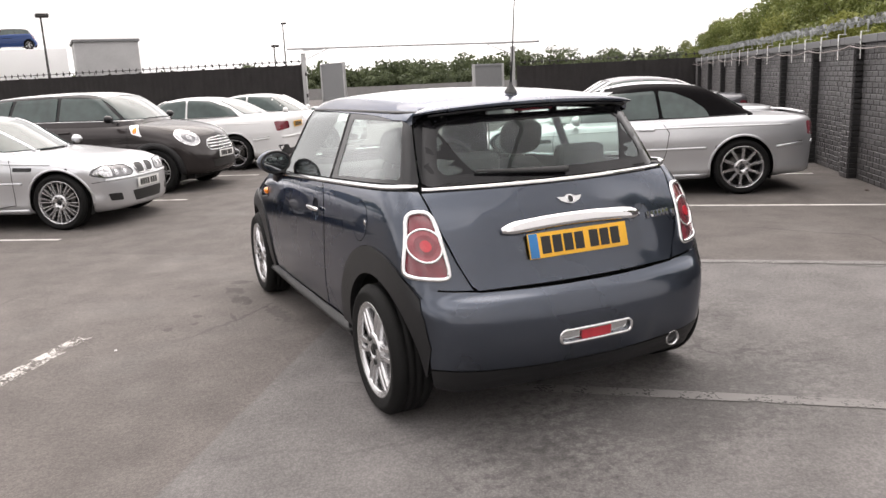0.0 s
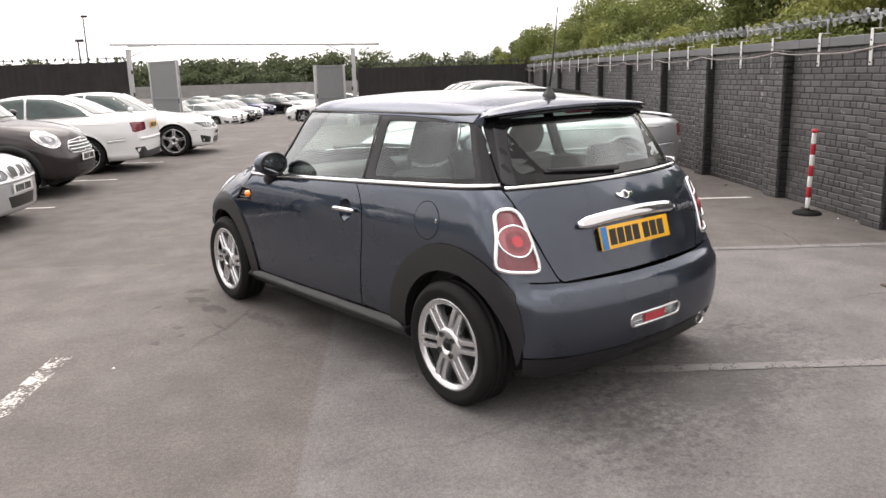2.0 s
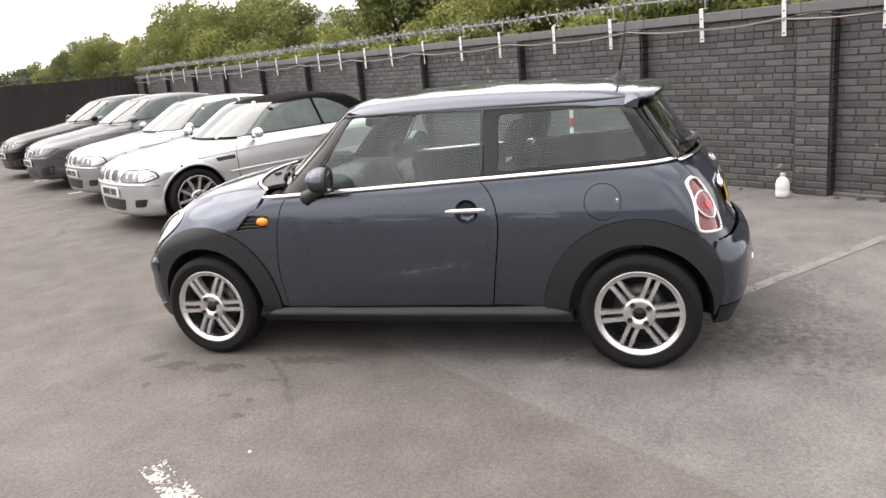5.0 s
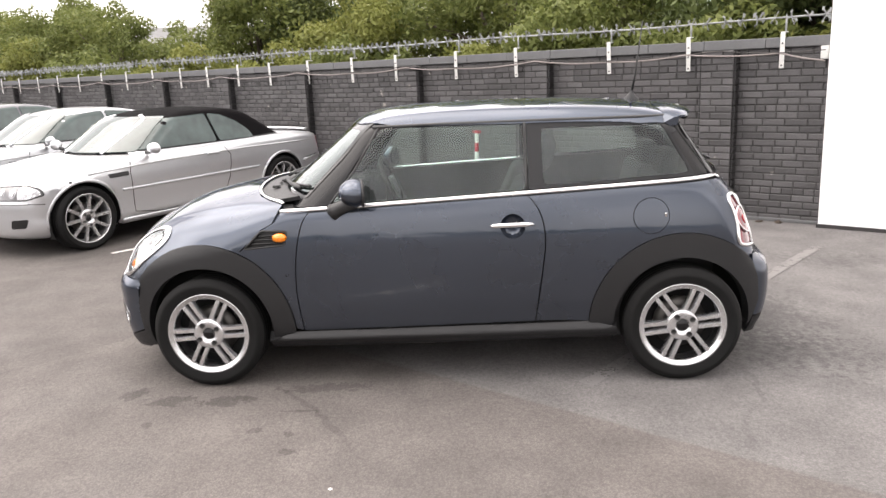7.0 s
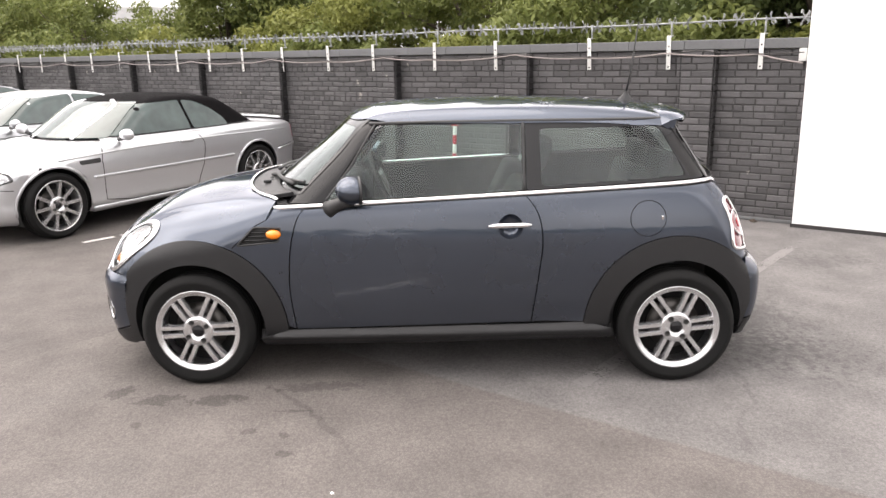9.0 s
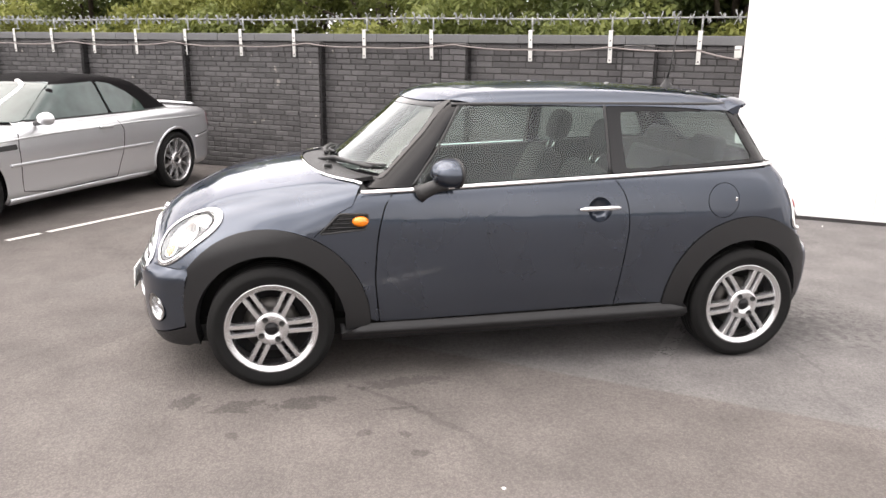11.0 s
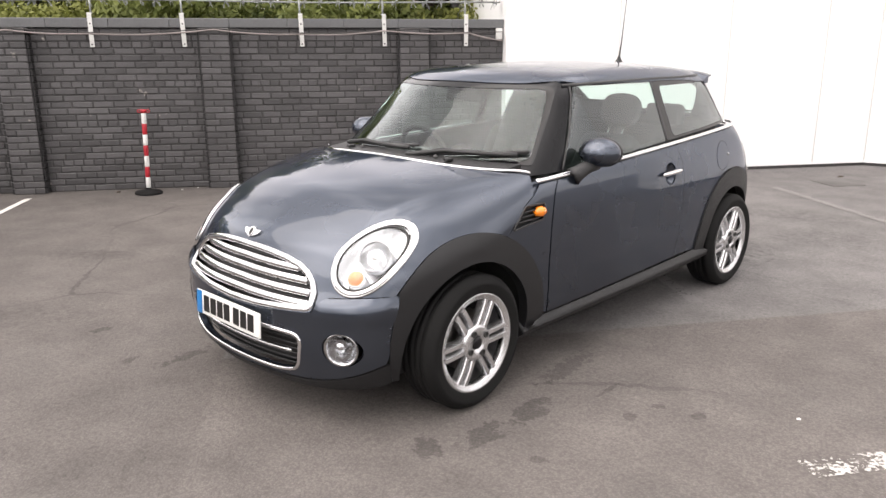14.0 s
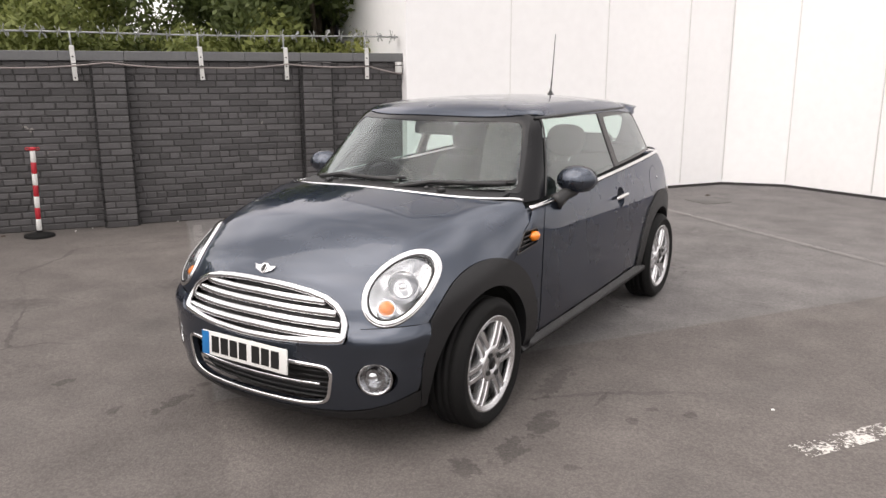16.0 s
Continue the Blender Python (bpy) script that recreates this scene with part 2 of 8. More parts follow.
# ---- car bodies: smooth solids from a side outline and a plan outline ----
class Table:
    """Signed distance to a closed outline, on a fine grid."""

    def __init__(self, outline, pad=0.5, step=0.0125):
        P = np.array(outline, float)
        self.lo, self.step = P.min(0) - pad, step
        n = np.ceil((P.max(0) + pad - self.lo) / step).astype(int) + 1
        gx, gy = np.meshgrid(self.lo[0] + step * np.arange(n[0]), self.lo[1] + step * np.arange(n[1]), indexing="ij")
        pts = np.stack([gx.ravel(), gy.ravel()], 1)
        best = np.full(len(pts), 1e9)
        for i in range(len(P)):
            a, d = P[i - 1], P[i] - P[i - 1]
            t = np.clip(((pts - a) @ d) / max(1e-12, d @ d), 0, 1)
            q = pts - a - t[:, None] * d
            best = np.minimum(best, q[:, 0] ** 2 + q[:, 1] ** 2)
        sd = np.sqrt(best)
        sd[inside(pts, P)] *= -1
        self.g = sd.reshape(gx.shape)

    def __call__(self, x, y):
        u = np.clip((x - self.lo[0]) / self.step, 0, self.g.shape[0] - 1.001)
        v = np.clip((y - self.lo[1]) / self.step, 0, self.g.shape[1] - 1.001)
        i, j = u.astype(int), v.astype(int)
        a, b = u - i, v - j
        g = self.g
        d = (g[i, j] * (1 - a) + g[i + 1, j] * a) * (1 - b) + (g[i, j + 1] * (1 - a) + g[i + 1, j + 1] * a) * b
        far = np.hypot(x - np.clip(x, self.lo[0], self.lo[0] + self.step * (g.shape[0] - 1)), y - np.clip(y, self.lo[1], self.lo[1] + self.step * (g.shape[1] - 1)))
        return d + far


def join_round(a, b, r):
    """The part common to both solids, its edge rounded by r."""
    ea, eb = a + r, b + r
    return np.hypot(np.maximum(ea, 0), np.maximum(eb, 0)) + np.minimum(np.maximum(ea, eb), 0) - r


def ramp(x, a, b):
    t = np.clip((x - a) / (b - a), 0, 1)
    return t * t * (3 - 2 * t)


class Solid:
    """Lower body and cabin of a car. y ahead, x to its right, z up, in metres."""

    def __init__(self, side, plan, tuck, cabin, cabin_plan, lean, nose=0.36, tail=0.18, crown=0.1, round_low=0.06, round_top=0.2, screen=0.4, back=0.18, roof_crown=0.12, roof_round=0.08, split=0.0, mid=0.0):
        half = lambda p: smooth_path(p, 8)
        pl = half(plan)
        self.side = Table(smooth_path(side, 7, closed=True))
        self.plan = Table([tuple(q) for q in pl] + [(-q[0], q[1]) for q in pl[::-1][1:-1]])
        cp = half(cabin_plan)
        self.cabin = Table(smooth_path(cabin, 7, closed=True))
        self.cplan = Table([tuple(q) for q in cp] + [(-q[0], q[1]) for q in cp[::-1][1:-1]])
        self.tz, self.tx = np.array([q[0] for q in tuck]), np.array([q[1] for q in tuck])
        fine = np.linspace(self.tz[0], self.tz[-1], 240)
        val = np.interp(fine, self.tz, self.tx)
        ker = np.hanning(31) / np.hanning(31).sum()
        self.tfine, self.tval = fine, np.convolve(np.pad(val, 15, mode="edge"), ker, mode="valid")
        self.k = dict(nose=nose, tail=tail, crown=crown, low=round_low, top=round_top, screen=screen, back=back, roof=roof_crown, rr=roof_round, lean=lean, split=split, mid=mid)

    def low(self, p):
        k = self.k
        x, y, z = np.abs(p[:, 0]), p[:, 1], p[:, 2]
        xx = np.minimum(x, 0.95) ** 2
        yy = y + k["nose"] * xx * ramp(y, 0.4, 1.3) - k["tail"] * xx * ramp(-y, 0.5, 1.3)
        d1 = self.side(yy, z + k["crown"] * xx * ramp(z, 0.5, 0.8))
        d2 = self.plan(x + np.interp(z, self.tfine, self.tval), y)
        top = k["top"] * (1 - k["mid"] * ramp(-y, -1.15, -0.75))
        return join_round(d1, d2, k["low"] + (top - k["low"]) * ramp(z, 0.5, 0.8))

    def high(self, p):
        k = self.k
        x, y, z = np.abs(p[:, 0]), p[:, 1], p[:, 2]
        xx = np.minimum(x, 0.95) ** 2
        mid = k["split"]
        yy = y + k["screen"] * xx * ramp(y, mid, mid + 0.5) - k["back"] * xx * ramp(mid - y, 0.4, 1.0)
        d1 = self.cabin(yy, z + k["roof"] * xx)
        d2 = self.cplan(x + k["lean"] * np.maximum(z - 0.95, -0.2), y)
        return join_round(d1, d2, k["rr"])

    def both(self, p):
        return np.minimum(self.low(p), self.high(p))

    def march(self, o, d, fn):
        o, d = np.asarray(o, float), np.asarray(d, float)
        t = np.zeros(len(o))
        for _ in range(70):
            t += 0.85 * fn(o + d * t[:, None])
            t = np.minimum(t, 6.0)
        return o + d * t[:, None]

    def normal(self, p, fn, h=0.018):
        g = np.stack([fn(p + np.array(e) * h) - fn(p - np.array(e) * h) for e in ((1, 0, 0), (0, 1, 0), (0, 0, 1))], 1)
        return g / np.maximum(1e-9, np.linalg.norm(g, axis=1))[:, None]


def view_x(s):
    """From the car's flank: (y, z) to a ray. s: -1 its left, +1 its right."""
    return lambda q: (np.stack([np.full(len(q), s * 1.6), q[:, 0], q[:, 1]], 1), np.tile([-s, 0.0, 0.0], (len(q), 1)))


def view_y(s):
    """From ahead (+1) or behind (-1): (x, z)."""
    return lambda q: (np.stack([q[:, 0], np.full(len(q), s * 3.4), q[:, 1]], 1), np.tile([0.0, -s, 0.0], (len(q), 1)))


def view_z():
    return lambda q: (np.stack([q[:, 0], q[:, 1], np.full(len(q), 2.2)], 1), np.tile([0.0, 0.0, -1.0], (len(q), 1)))


class Round:
    """Views a solid from all sides of a centre, flattened about an axis."""

    def __init__(self, centre, axis):
        self.c, a = np.array(centre, float), np.array(axis, float)
        a /= np.linalg.norm(a)
        u = np.cross(a, [0, 0, 1.0])
        u /= np.linalg.norm(u)
        self.a, self.u, self.v = a, u, np.cross(u, a)

    def flat(self, p):
        d = np.asarray(p, float) - self.c
        d /= np.linalg.norm(d, axis=1)[:, None]
        g = np.arccos(np.clip(d @ self.a, -1, 1))
        w = np.stack([d @ self.u, d @ self.v], 1)
        return w / np.maximum(1e-9, np.linalg.norm(w, axis=1))[:, None] * g[:, None]

    def __call__(self, q):
        g = np.linalg.norm(q, axis=1)
        w = q / np.maximum(1e-9, g)[:, None]
        d = np.cos(g)[:, None] * self.a + np.sin(g)[:, None] * (w[:, :1] * self.u + w[:, 1:] * self.v)
        return self.c + d * 2.6, -d


def on(solid, view, q, fn=None, off=0.0):
    """Points of the surface (and normals) seen in a view."""
    fn = fn or solid.both
    o, d = view(np.asarray(q, float))
    p = solid.march(o, d, fn)
    n = solid.normal(p, fn)
    return p + n * off, n


def panel(name, solid, view, poly, material, parent, holes=(), step=0.03, off=0.0, lip=0.012, fn=None, label="", extra=None):
    """A thin sheet of the body's surface inside an outline, with its edge turned in."""
    v, f = fill(poly, step, holes)
    p, n = on(solid, view, v, fn, off)
    if extra is not None:
        p = extra(p, n)
    tri = np.array(f)
    fn_ = np.cross(p[tri[:, 1]] - p[tri[:, 0]], p[tri[:, 2]] - p[tri[:, 0]])
    if (fn_ * n[tri[:, 0]]).sum() < 0:
        tri = tri[:, ::-1]
    if extra is not None:
        fn_ = np.cross(p[tri[:, 1]] - p[tri[:, 0]], p[tri[:, 2]] - p[tri[:, 0]])
        n = np.zeros_like(p)
        for k in range(3):
            np.add.at(n, tri[:, k], fn_)
        n /= np.maximum(1e-12, np.linalg.norm(n, axis=1))[:, None]
    count = {}
    for a, b, c in tri:
        for e in ((a, b), (b, c), (c, a)):
            count[e] = count.get(e, 0) + 1
    rim = [e for e in count if (e[1], e[0]) not in count]
    verts, normals, faces = [*p], [*n], [tuple(int(k) for k in t) for t in tri]
    made = {}

    def low(i, e):
        # the turned-in edge leans outwards a little, as a folded sheet does
        for d, t in ((0.0, 0), (lip, 1)):
            made[(i, t)] = len(verts)
            verts.append(p[i] - n[i] * d)
            normals.append(side_n[i])

    side_n = {}
    for a, b in rim:
        w = np.cross(n[a], p[b] - p[a])
        w = -w / max(1e-9, np.linalg.norm(w))
        for i in (a, b):
            side_n[i] = side_n.get(i, 0) + w
    for i in side_n:
        side_n[i] = side_n[i] / max(1e-9, np.linalg.norm(side_n[i]))
        low(i, None)
    for a, b in rim:
        faces.append((made[(b, 0)], made[(a, 0)], made[(a, 1)], made[(b, 1)]))
    return piece(name, mesh_data(name, verts, faces, material, True, normals), parent, label)


def trim(name, solid, view, path, radius, material, parent, flat=0.6, off=0.002, fn=None, closed=False, sides=8, step=0.03, label="", taper=None):
    """A strip that follows the body's surface."""
    q = resample(path, step, closed)
    p, n = on(solid, view, q, fn, off)
    tp = [taper(i / max(1, len(q) - 1)) for i in range(len(q))] if taper else None
    return piece(name, tube_mesh(name, p, radius, material, sides, closed, n, flat, tp), parent, label)


def spread(solid, view, q, fn=None):
    return on(solid, view, q, fn)[0]


# ---- materials ----
def paint_mat(name, color, flake=0.55, rough=0.32, coat=1.5, weight=0.7, spec=0.1):
    """Metallic car paint under clear lacquer: fine flakes, faint dust."""
    m = bpy.data.materials.new(name)
    m.use_nodes = True
    n, l = m.node_tree.nodes, m.node_tree.links
    b = n["Principled BSDF"]
    b.inputs["Metallic"].default_value = flake
    b.inputs["Coat Weight"].default_value = weight
    b.inputs["Specular IOR Level"].default_value = spec
    b.inputs["Coat IOR"].default_value = coat
    b.inputs["Specular Tint"].default_value = (*[min(1.0, 4.6 * c) for c in color], 1)
    co = n.new("ShaderNodeTexCoord")
    fl, du = n.new("ShaderNodeTexVoronoi"), n.new("ShaderNodeTexNoise")
    fl.inputs["Scale"].default_value = 900
    du.inputs["Scale"].default_value, du.inputs["Detail"].default_value = 3.0, 6.0
    l.new(co.outputs["Object"], fl.inputs["Vector"])
    l.new(co.outputs["Object"], du.inputs["Vector"])
    mr = n.new("ShaderNodeMapRange")
    mr.inputs["To Min"].default_value, mr.inputs["To Max"].default_value = 0.85, 1.15
    l.new(fl.outputs["Distance"], mr.inputs["Value"])
    sc = n.new("ShaderNodeVectorMath")
    sc.operation = "SCALE"
    sc.inputs[0].default_value = color
    l.new(mr.outputs["Result"], sc.inputs["Scale"])
    l.new(sc.outputs[0], b.inputs["Base Color"])
    rr = n.new("ShaderNodeMapRange")
    rr.inputs["To Min"].default_value, rr.inputs["To Max"].default_value = rough * 0.85, rough * 1.15
    l.new(du.outputs["Fac"], rr.inputs["Value"])
    l.new(rr.outputs["Result"], b.inputs["Roughness"])
    cr = n.new("ShaderNodeMapRange")
    cr.inputs["To Min"].default_value, cr.inputs["To Max"].default_value = 0.015, 0.07
    l.new(du.outputs["Fac"], cr.inputs["Value"])
    l.new(cr.outputs["Result"], b.inputs["Coat Roughness"])
    return m


M_BLUE = paint_mat("slate_blue_paint", (0.0535, 0.0645, 0.0860), 0.85, 0.28, 1.52, 1.0, 0.3)
M_SILVER = paint_mat("silver_paint", (0.62, 0.63, 0.65), 0.8, 0.33)
M_SILVER2 = paint_mat("grey_silver_paint", (0.40, 0.41, 0.425), 0.8, 0.33)
M_GREY = paint_mat("mid_grey_paint", (0.10, 0.10, 0.11), 0.6, 0.36)
M_BROWN = paint_mat("brown_grey_paint", (0.034, 0.029, 0.029), 0.5, 0.36)
M_BLACKP = paint_mat("black_paint", (0.006, 0.006, 0.007), 0.2, 0.36, 1.45, 0.6)
M_NAVY = paint_mat("navy_paint", (0.02, 0.026, 0.07), 0.4, 0.36)
M_WHITEP = paint_mat("white_paint_car", (0.74, 0.74, 0.74), 0.0, 0.4)
M_ROYAL = paint_mat("royal_blue_paint", (0.03, 0.06, 0.17), 0.3, 0.36)
M_PLASTIC = mat("black_plastic", (0.022, 0.022, 0.023), 0.5, bump=0.25, scale=500, vary=0.15)
M_CLAD = mat("dark_grey_plastic", (0.0125, 0.0125, 0.0135), 0.48, spec=0.4, bump=0.2, scale=600, vary=0.12)
M_GLOSSBLACK = mat("gloss_black", (0.008, 0.008, 0.009), 0.10, vary=0.05, spec=0.35)
M_RUBBER = mat("tyre_rubber", (0.008, 0.008, 0.008), 0.75, spec=0.18, bump=0.3, scale=300, vary=0.25)
M_DARK = mat("dark_underside", (0.006, 0.006, 0.006), 0.9)
M_CHROME = mat("chrome", (0.78, 0.78, 0.79), 0.06, metal=1.0, vary=0.02)
M_ALLOY = mat("alloy", (0.63, 0.63, 0.64), 0.24, metal=0.85, vary=0.08, scale=60)
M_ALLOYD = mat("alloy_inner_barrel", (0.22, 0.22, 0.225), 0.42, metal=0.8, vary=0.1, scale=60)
M_STEEL = mat("brake_steel", (0.10, 0.095, 0.09), 0.45, metal=1.0, vary=0.15)
M_GLASS = glass_mat("clear_glass", (0.83, 0.945, 0.90), 0.0, 0.05, 3.0)
M_SCREEN = glass_mat("screen_glass", (0.80, 0.88, 0.845), 0.0, 0.06, 4.6)
M_TINT = glass_mat("rear_glass", (0.79, 0.90, 0.855), 0.0, 0.055, 3.2)
M_LENS = glass_mat("lamp_glass", (0.93, 0.94, 0.95), 0.01)
M_REDLENS = mat("red_lamp", (0.18, 0.028, 0.04), 0.12, coat=1.0, vary=0.25, scale=180)
M_REDCORE = mat("red_lamp_core", (0.48, 0.02, 0.035), 0.15, coat=1.0, vary=0.2, scale=150)
M_AMBER = mat("amber_lamp", (0.95, 0.25, 0.008), 0.14, coat=1.0, vary=0.2, scale=160)
M_REFLECT = mat("lamp_reflector", (0.82, 0.82, 0.83), 0.10, metal=1.0, vary=0.05)
M_BOWL = mat("faceted_reflector", (0.50, 0.50, 0.51), 0.14, metal=1.0, vary=0.75, scale=110, rough_vary=0.6)
M_INNERLAMP = mat("pale_red_lamp", (0.30, 0.075, 0.09), 0.14, metal=0.4, coat=1.0, vary=0.3, scale=140)
M_SEAT = mat("charcoal_cloth", (0.030, 0.030, 0.032), 0.9, bump=0.4, scale=220, vary=0.2)
M_TRIM = mat("dark_trim", (0.022, 0.022, 0.023), 0.7, bump=0.2, scale=300)
M_CREAM = mat("cream_lining", (0.34, 0.32, 0.28), 0.85, bump=0.1, scale=200)
M_YPLATE = mat("yellow_plate", (0.80, 0.42, 0.015), 0.3, coat=0.3, vary=0.04)
M_WPLATE = mat("white_plate", (0.78, 0.78, 0.76), 0.3, coat=0.3, vary=0.03)
M_BPLATE = mat("blue_plate_end", (0.01, 0.16, 0.42), 0.3, coat=0.3, vary=0.05)
M_INK = mat("black_lettering", (0.010, 0.010, 0.010), 0.4, vary=0.05)
M_SOFTTOP = mat("black_fabric", (0.0065, 0.006, 0.0065), 0.95, spec=0.06, bump=0.5, scale=400, vary=0.2)
M_LENSGREY = mat("grey_reflector", (0.24, 0.24, 0.25), 0.16, metal=0.8, coat=0.5, vary=0.4, scale=40)
M_LAMPGREY = mat("smoked_reflector", (0.11, 0.11, 0.115), 0.16, metal=0.4, coat=0.6, vary=0.4, scale=30)
M_MIRROR = mat("mirror_glass", (0.24, 0.25, 0.26), 0.03, metal=1.0, vary=0.02)
M_PILLAR = mat("satin_black", (0.007, 0.007, 0.008), 0.22, vary=0.08, spec=0.22)
M_CARGLASS = mat("dark_car_glass", (0.050, 0.072, 0.068), 0.06, coat=0.25, vary=0.35, scale=6, coat_rough=0.01, spec=0.45)


# ---- wheels ----
def wheel(parent, x, y, z, s, radius, rim, width, spokes, tyre_name="tyre", cap=0.032, dark=False, turn=None):
    """A road wheel under its car. s: +1 faces the car's right, -1 its left. spokes: list of (angle, lean, width)."""
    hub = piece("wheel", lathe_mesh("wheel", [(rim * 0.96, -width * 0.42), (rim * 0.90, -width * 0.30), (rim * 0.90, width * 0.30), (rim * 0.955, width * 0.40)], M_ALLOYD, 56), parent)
    hub.matrix_local = pose(x, y, z, 0, 0, 0 if s > 0 else 180) @ pose(0, 0, 0, random.uniform(0, 360) if turn is None else turn, 0, 0)
    w = width / 2
    R, r = radius, rim
    tyre = [(r * 0.97, -w * 0.92), (r * 1.02, -w * 0.99), (r + (R - r) * 0.5, -w * 1.06), (R - 0.022, -w * 0.97), (R - 0.006, -w * 0.82),
            (R, -w * 0.70), (R, -w * 0.42), (R - 0.007, -w * 0.40), (R - 0.007, -w * 0.34), (R, -w * 0.32), (R, -w * 0.05), (R - 0.007, -w * 0.03), (R - 0.007, w * 0.03), (R, w * 0.05),
            (R, w * 0.32), (R - 0.007, w * 0.34), (R - 0.007, w * 0.40), (R, w * 0.42), (R, w * 0.70), (R - 0.006, w * 0.82), (R - 0.022, w * 0.97),
            (r + (R - r) * 0.62, w * 1.05), (r + (R - r) * 0.5, w * 1.055), (r + (R - r) * 0.46, w * 1.045), (r + (R - r) * 0.2, w * 1.02), (r * 1.02, w * 0.97), (r * 0.97, w * 0.90)]
    piece(tyre_name, lathe_mesh("tyre", tyre, M_RUBBER, 64, closed=True), hub)
    inner = 0.93 if dark else 0.865
    lip = [(r * inner, w * 0.55), (r * (inner + 0.012), w * 0.84), (r * (inner + 0.035), w * 0.90), (r * 0.965, w * 0.925), (r * 0.985, w * 0.972), (r * 1.015, w * 0.955), (r * 1.02, w * 0.86), (r * 0.97, w * 0.70)]
    piece("rim_lip", lathe_mesh("rim_lip", lip, M_ALLOY, 64, closed=True), hub)
    piece("brake_disc", lathe_mesh("brake_disc", [(0.02, w * 0.10), (r * 0.62, w * 0.10), (r * 0.62, w * 0.02), (0.02, w * 0.02)], M_STEEL, 40, closed=True), hub)
    piece("wheel_back", lathe_mesh("wheel_back", [(0.001, -w * 0.30), (r * 0.92, -w * 0.30)], M_DARK, 32), hub)
    for a, lean, sw in spokes:
        bm = bmesh.new()
        # a spoke in the plane of the wheel, thicker at the hub, its face dished a little
        r0, r1 = r * 0.24, r * 0.955
        rows = []
        for k in range(6):
            t = k / 5
            rr = r0 + (r1 - r0) * t
            half = sw * (0.5 + 0.14 * abs(t - 0.5)) * (1.0 if k < 5 else 0.8)
            top = w * (0.86 + 0.05 * math.sin(t * math.pi)) if not dark else w * (0.80 + 0.08 * t)
            off = lean * (0.90 + 0.10 * t)
            ring = [(-half, w * 0.45), (-half, top - 0.006), (-half * 0.72, top), (half * 0.72, top), (half, top - 0.006), (half, w * 0.45)]
            rows.append([bm.verts.new((h, rr, q + off)) for q, h in ring])
        for k in range(5):
            for j in range(5):
                bm.faces.new((rows[k][j], rows[k][j + 1], rows[k + 1][j + 1], rows[k + 1][j]))
        bmesh.ops.recalc_face_normals(bm, faces=bm.faces[:])
        piece("spoke", from_bm("spoke", bm, M_ALLOY, True, 50), hub, m=pose(0, 0, 0, a, 0, 0))
    piece("hub_boss", lathe_mesh("hub_boss", [(0.001, w * 0.88), (r * 0.15, w * 0.88), (r * 0.17, w * 0.975), (r * 0.33, w * 0.965), (r * 0.372, w * 0.90), (r * 0.372, w * 0.40)], M_ALLOY, 40), hub)
    piece("centre_cap", lathe_mesh("centre_cap", [(0.001, w * 0.985), (cap * 0.75, w * 0.98), (cap * 0.86, w * 0.94), (cap * 0.86, w * 0.80)], M_GLOSSBLACK, 28), hub)
    for k in range(5 if dark else 4):
        g = 2 * math.pi * k / (5 if dark else 4) + 1.0
        piece("wheel_bolt", lathe_mesh("wheel_bolt", [(0.001, w * 0.93), (0.0095, w * 0.93), (0.0125, w * 0.972), (0.0140, w * 0.965), (0.0140, w * 0.80)], M_INK, 14), hub, m=pose(0, math.cos(g) * r * 0.255, math.sin(g) * r * 0.255) @ pose(0.007, 0, 0))
    return hub


SIX_TWIN = [(60 * k + 30, e * 0.0225, 0.0235) for k in range(6) for e in (-1, 1)]
FIVE_TWIN = [(72 * k, e * 0.020, 0.024) for k in range(5) for e in (-1, 1)]
TEN = [(36 * k, e * 0.009, 0.014) for k in range(10) for e in (-1, 1)]
CROSS = [(30 * k + 8 * e, e * 0.004, 0.012) for k in range(12) for e in (-1, 1)]


# ---- number plates ----
def number_plate(parent, m, back, width=0.505, height=0.108, band=True):
    """A registration plate, some with a blue end; its characters are plain bars. Faces -y in its own space."""
    pl = piece("number_plate", from_bm("number_plate", box_bm((width, 0.008, height), (0, 0, 0), 0.003, 2), back, True), parent, m=m)
    if band:
        box("blue_band", (0.042, 0.003, height * 0.96), (-width / 2 + 0.024, -0.0055, 0), M_BPLATE, pl, 0.001)
    x = -width / 2 + (0.062 if band else 0.046)
    for k in range(7):
        bw = 0.045
        box("character_bar", (bw, 0.002, 0.074), (x + bw / 2, -0.005, 0), M_INK, pl, 0.0)
        x += bw + (0.011 if k != 3 else 0.030)
    return pl


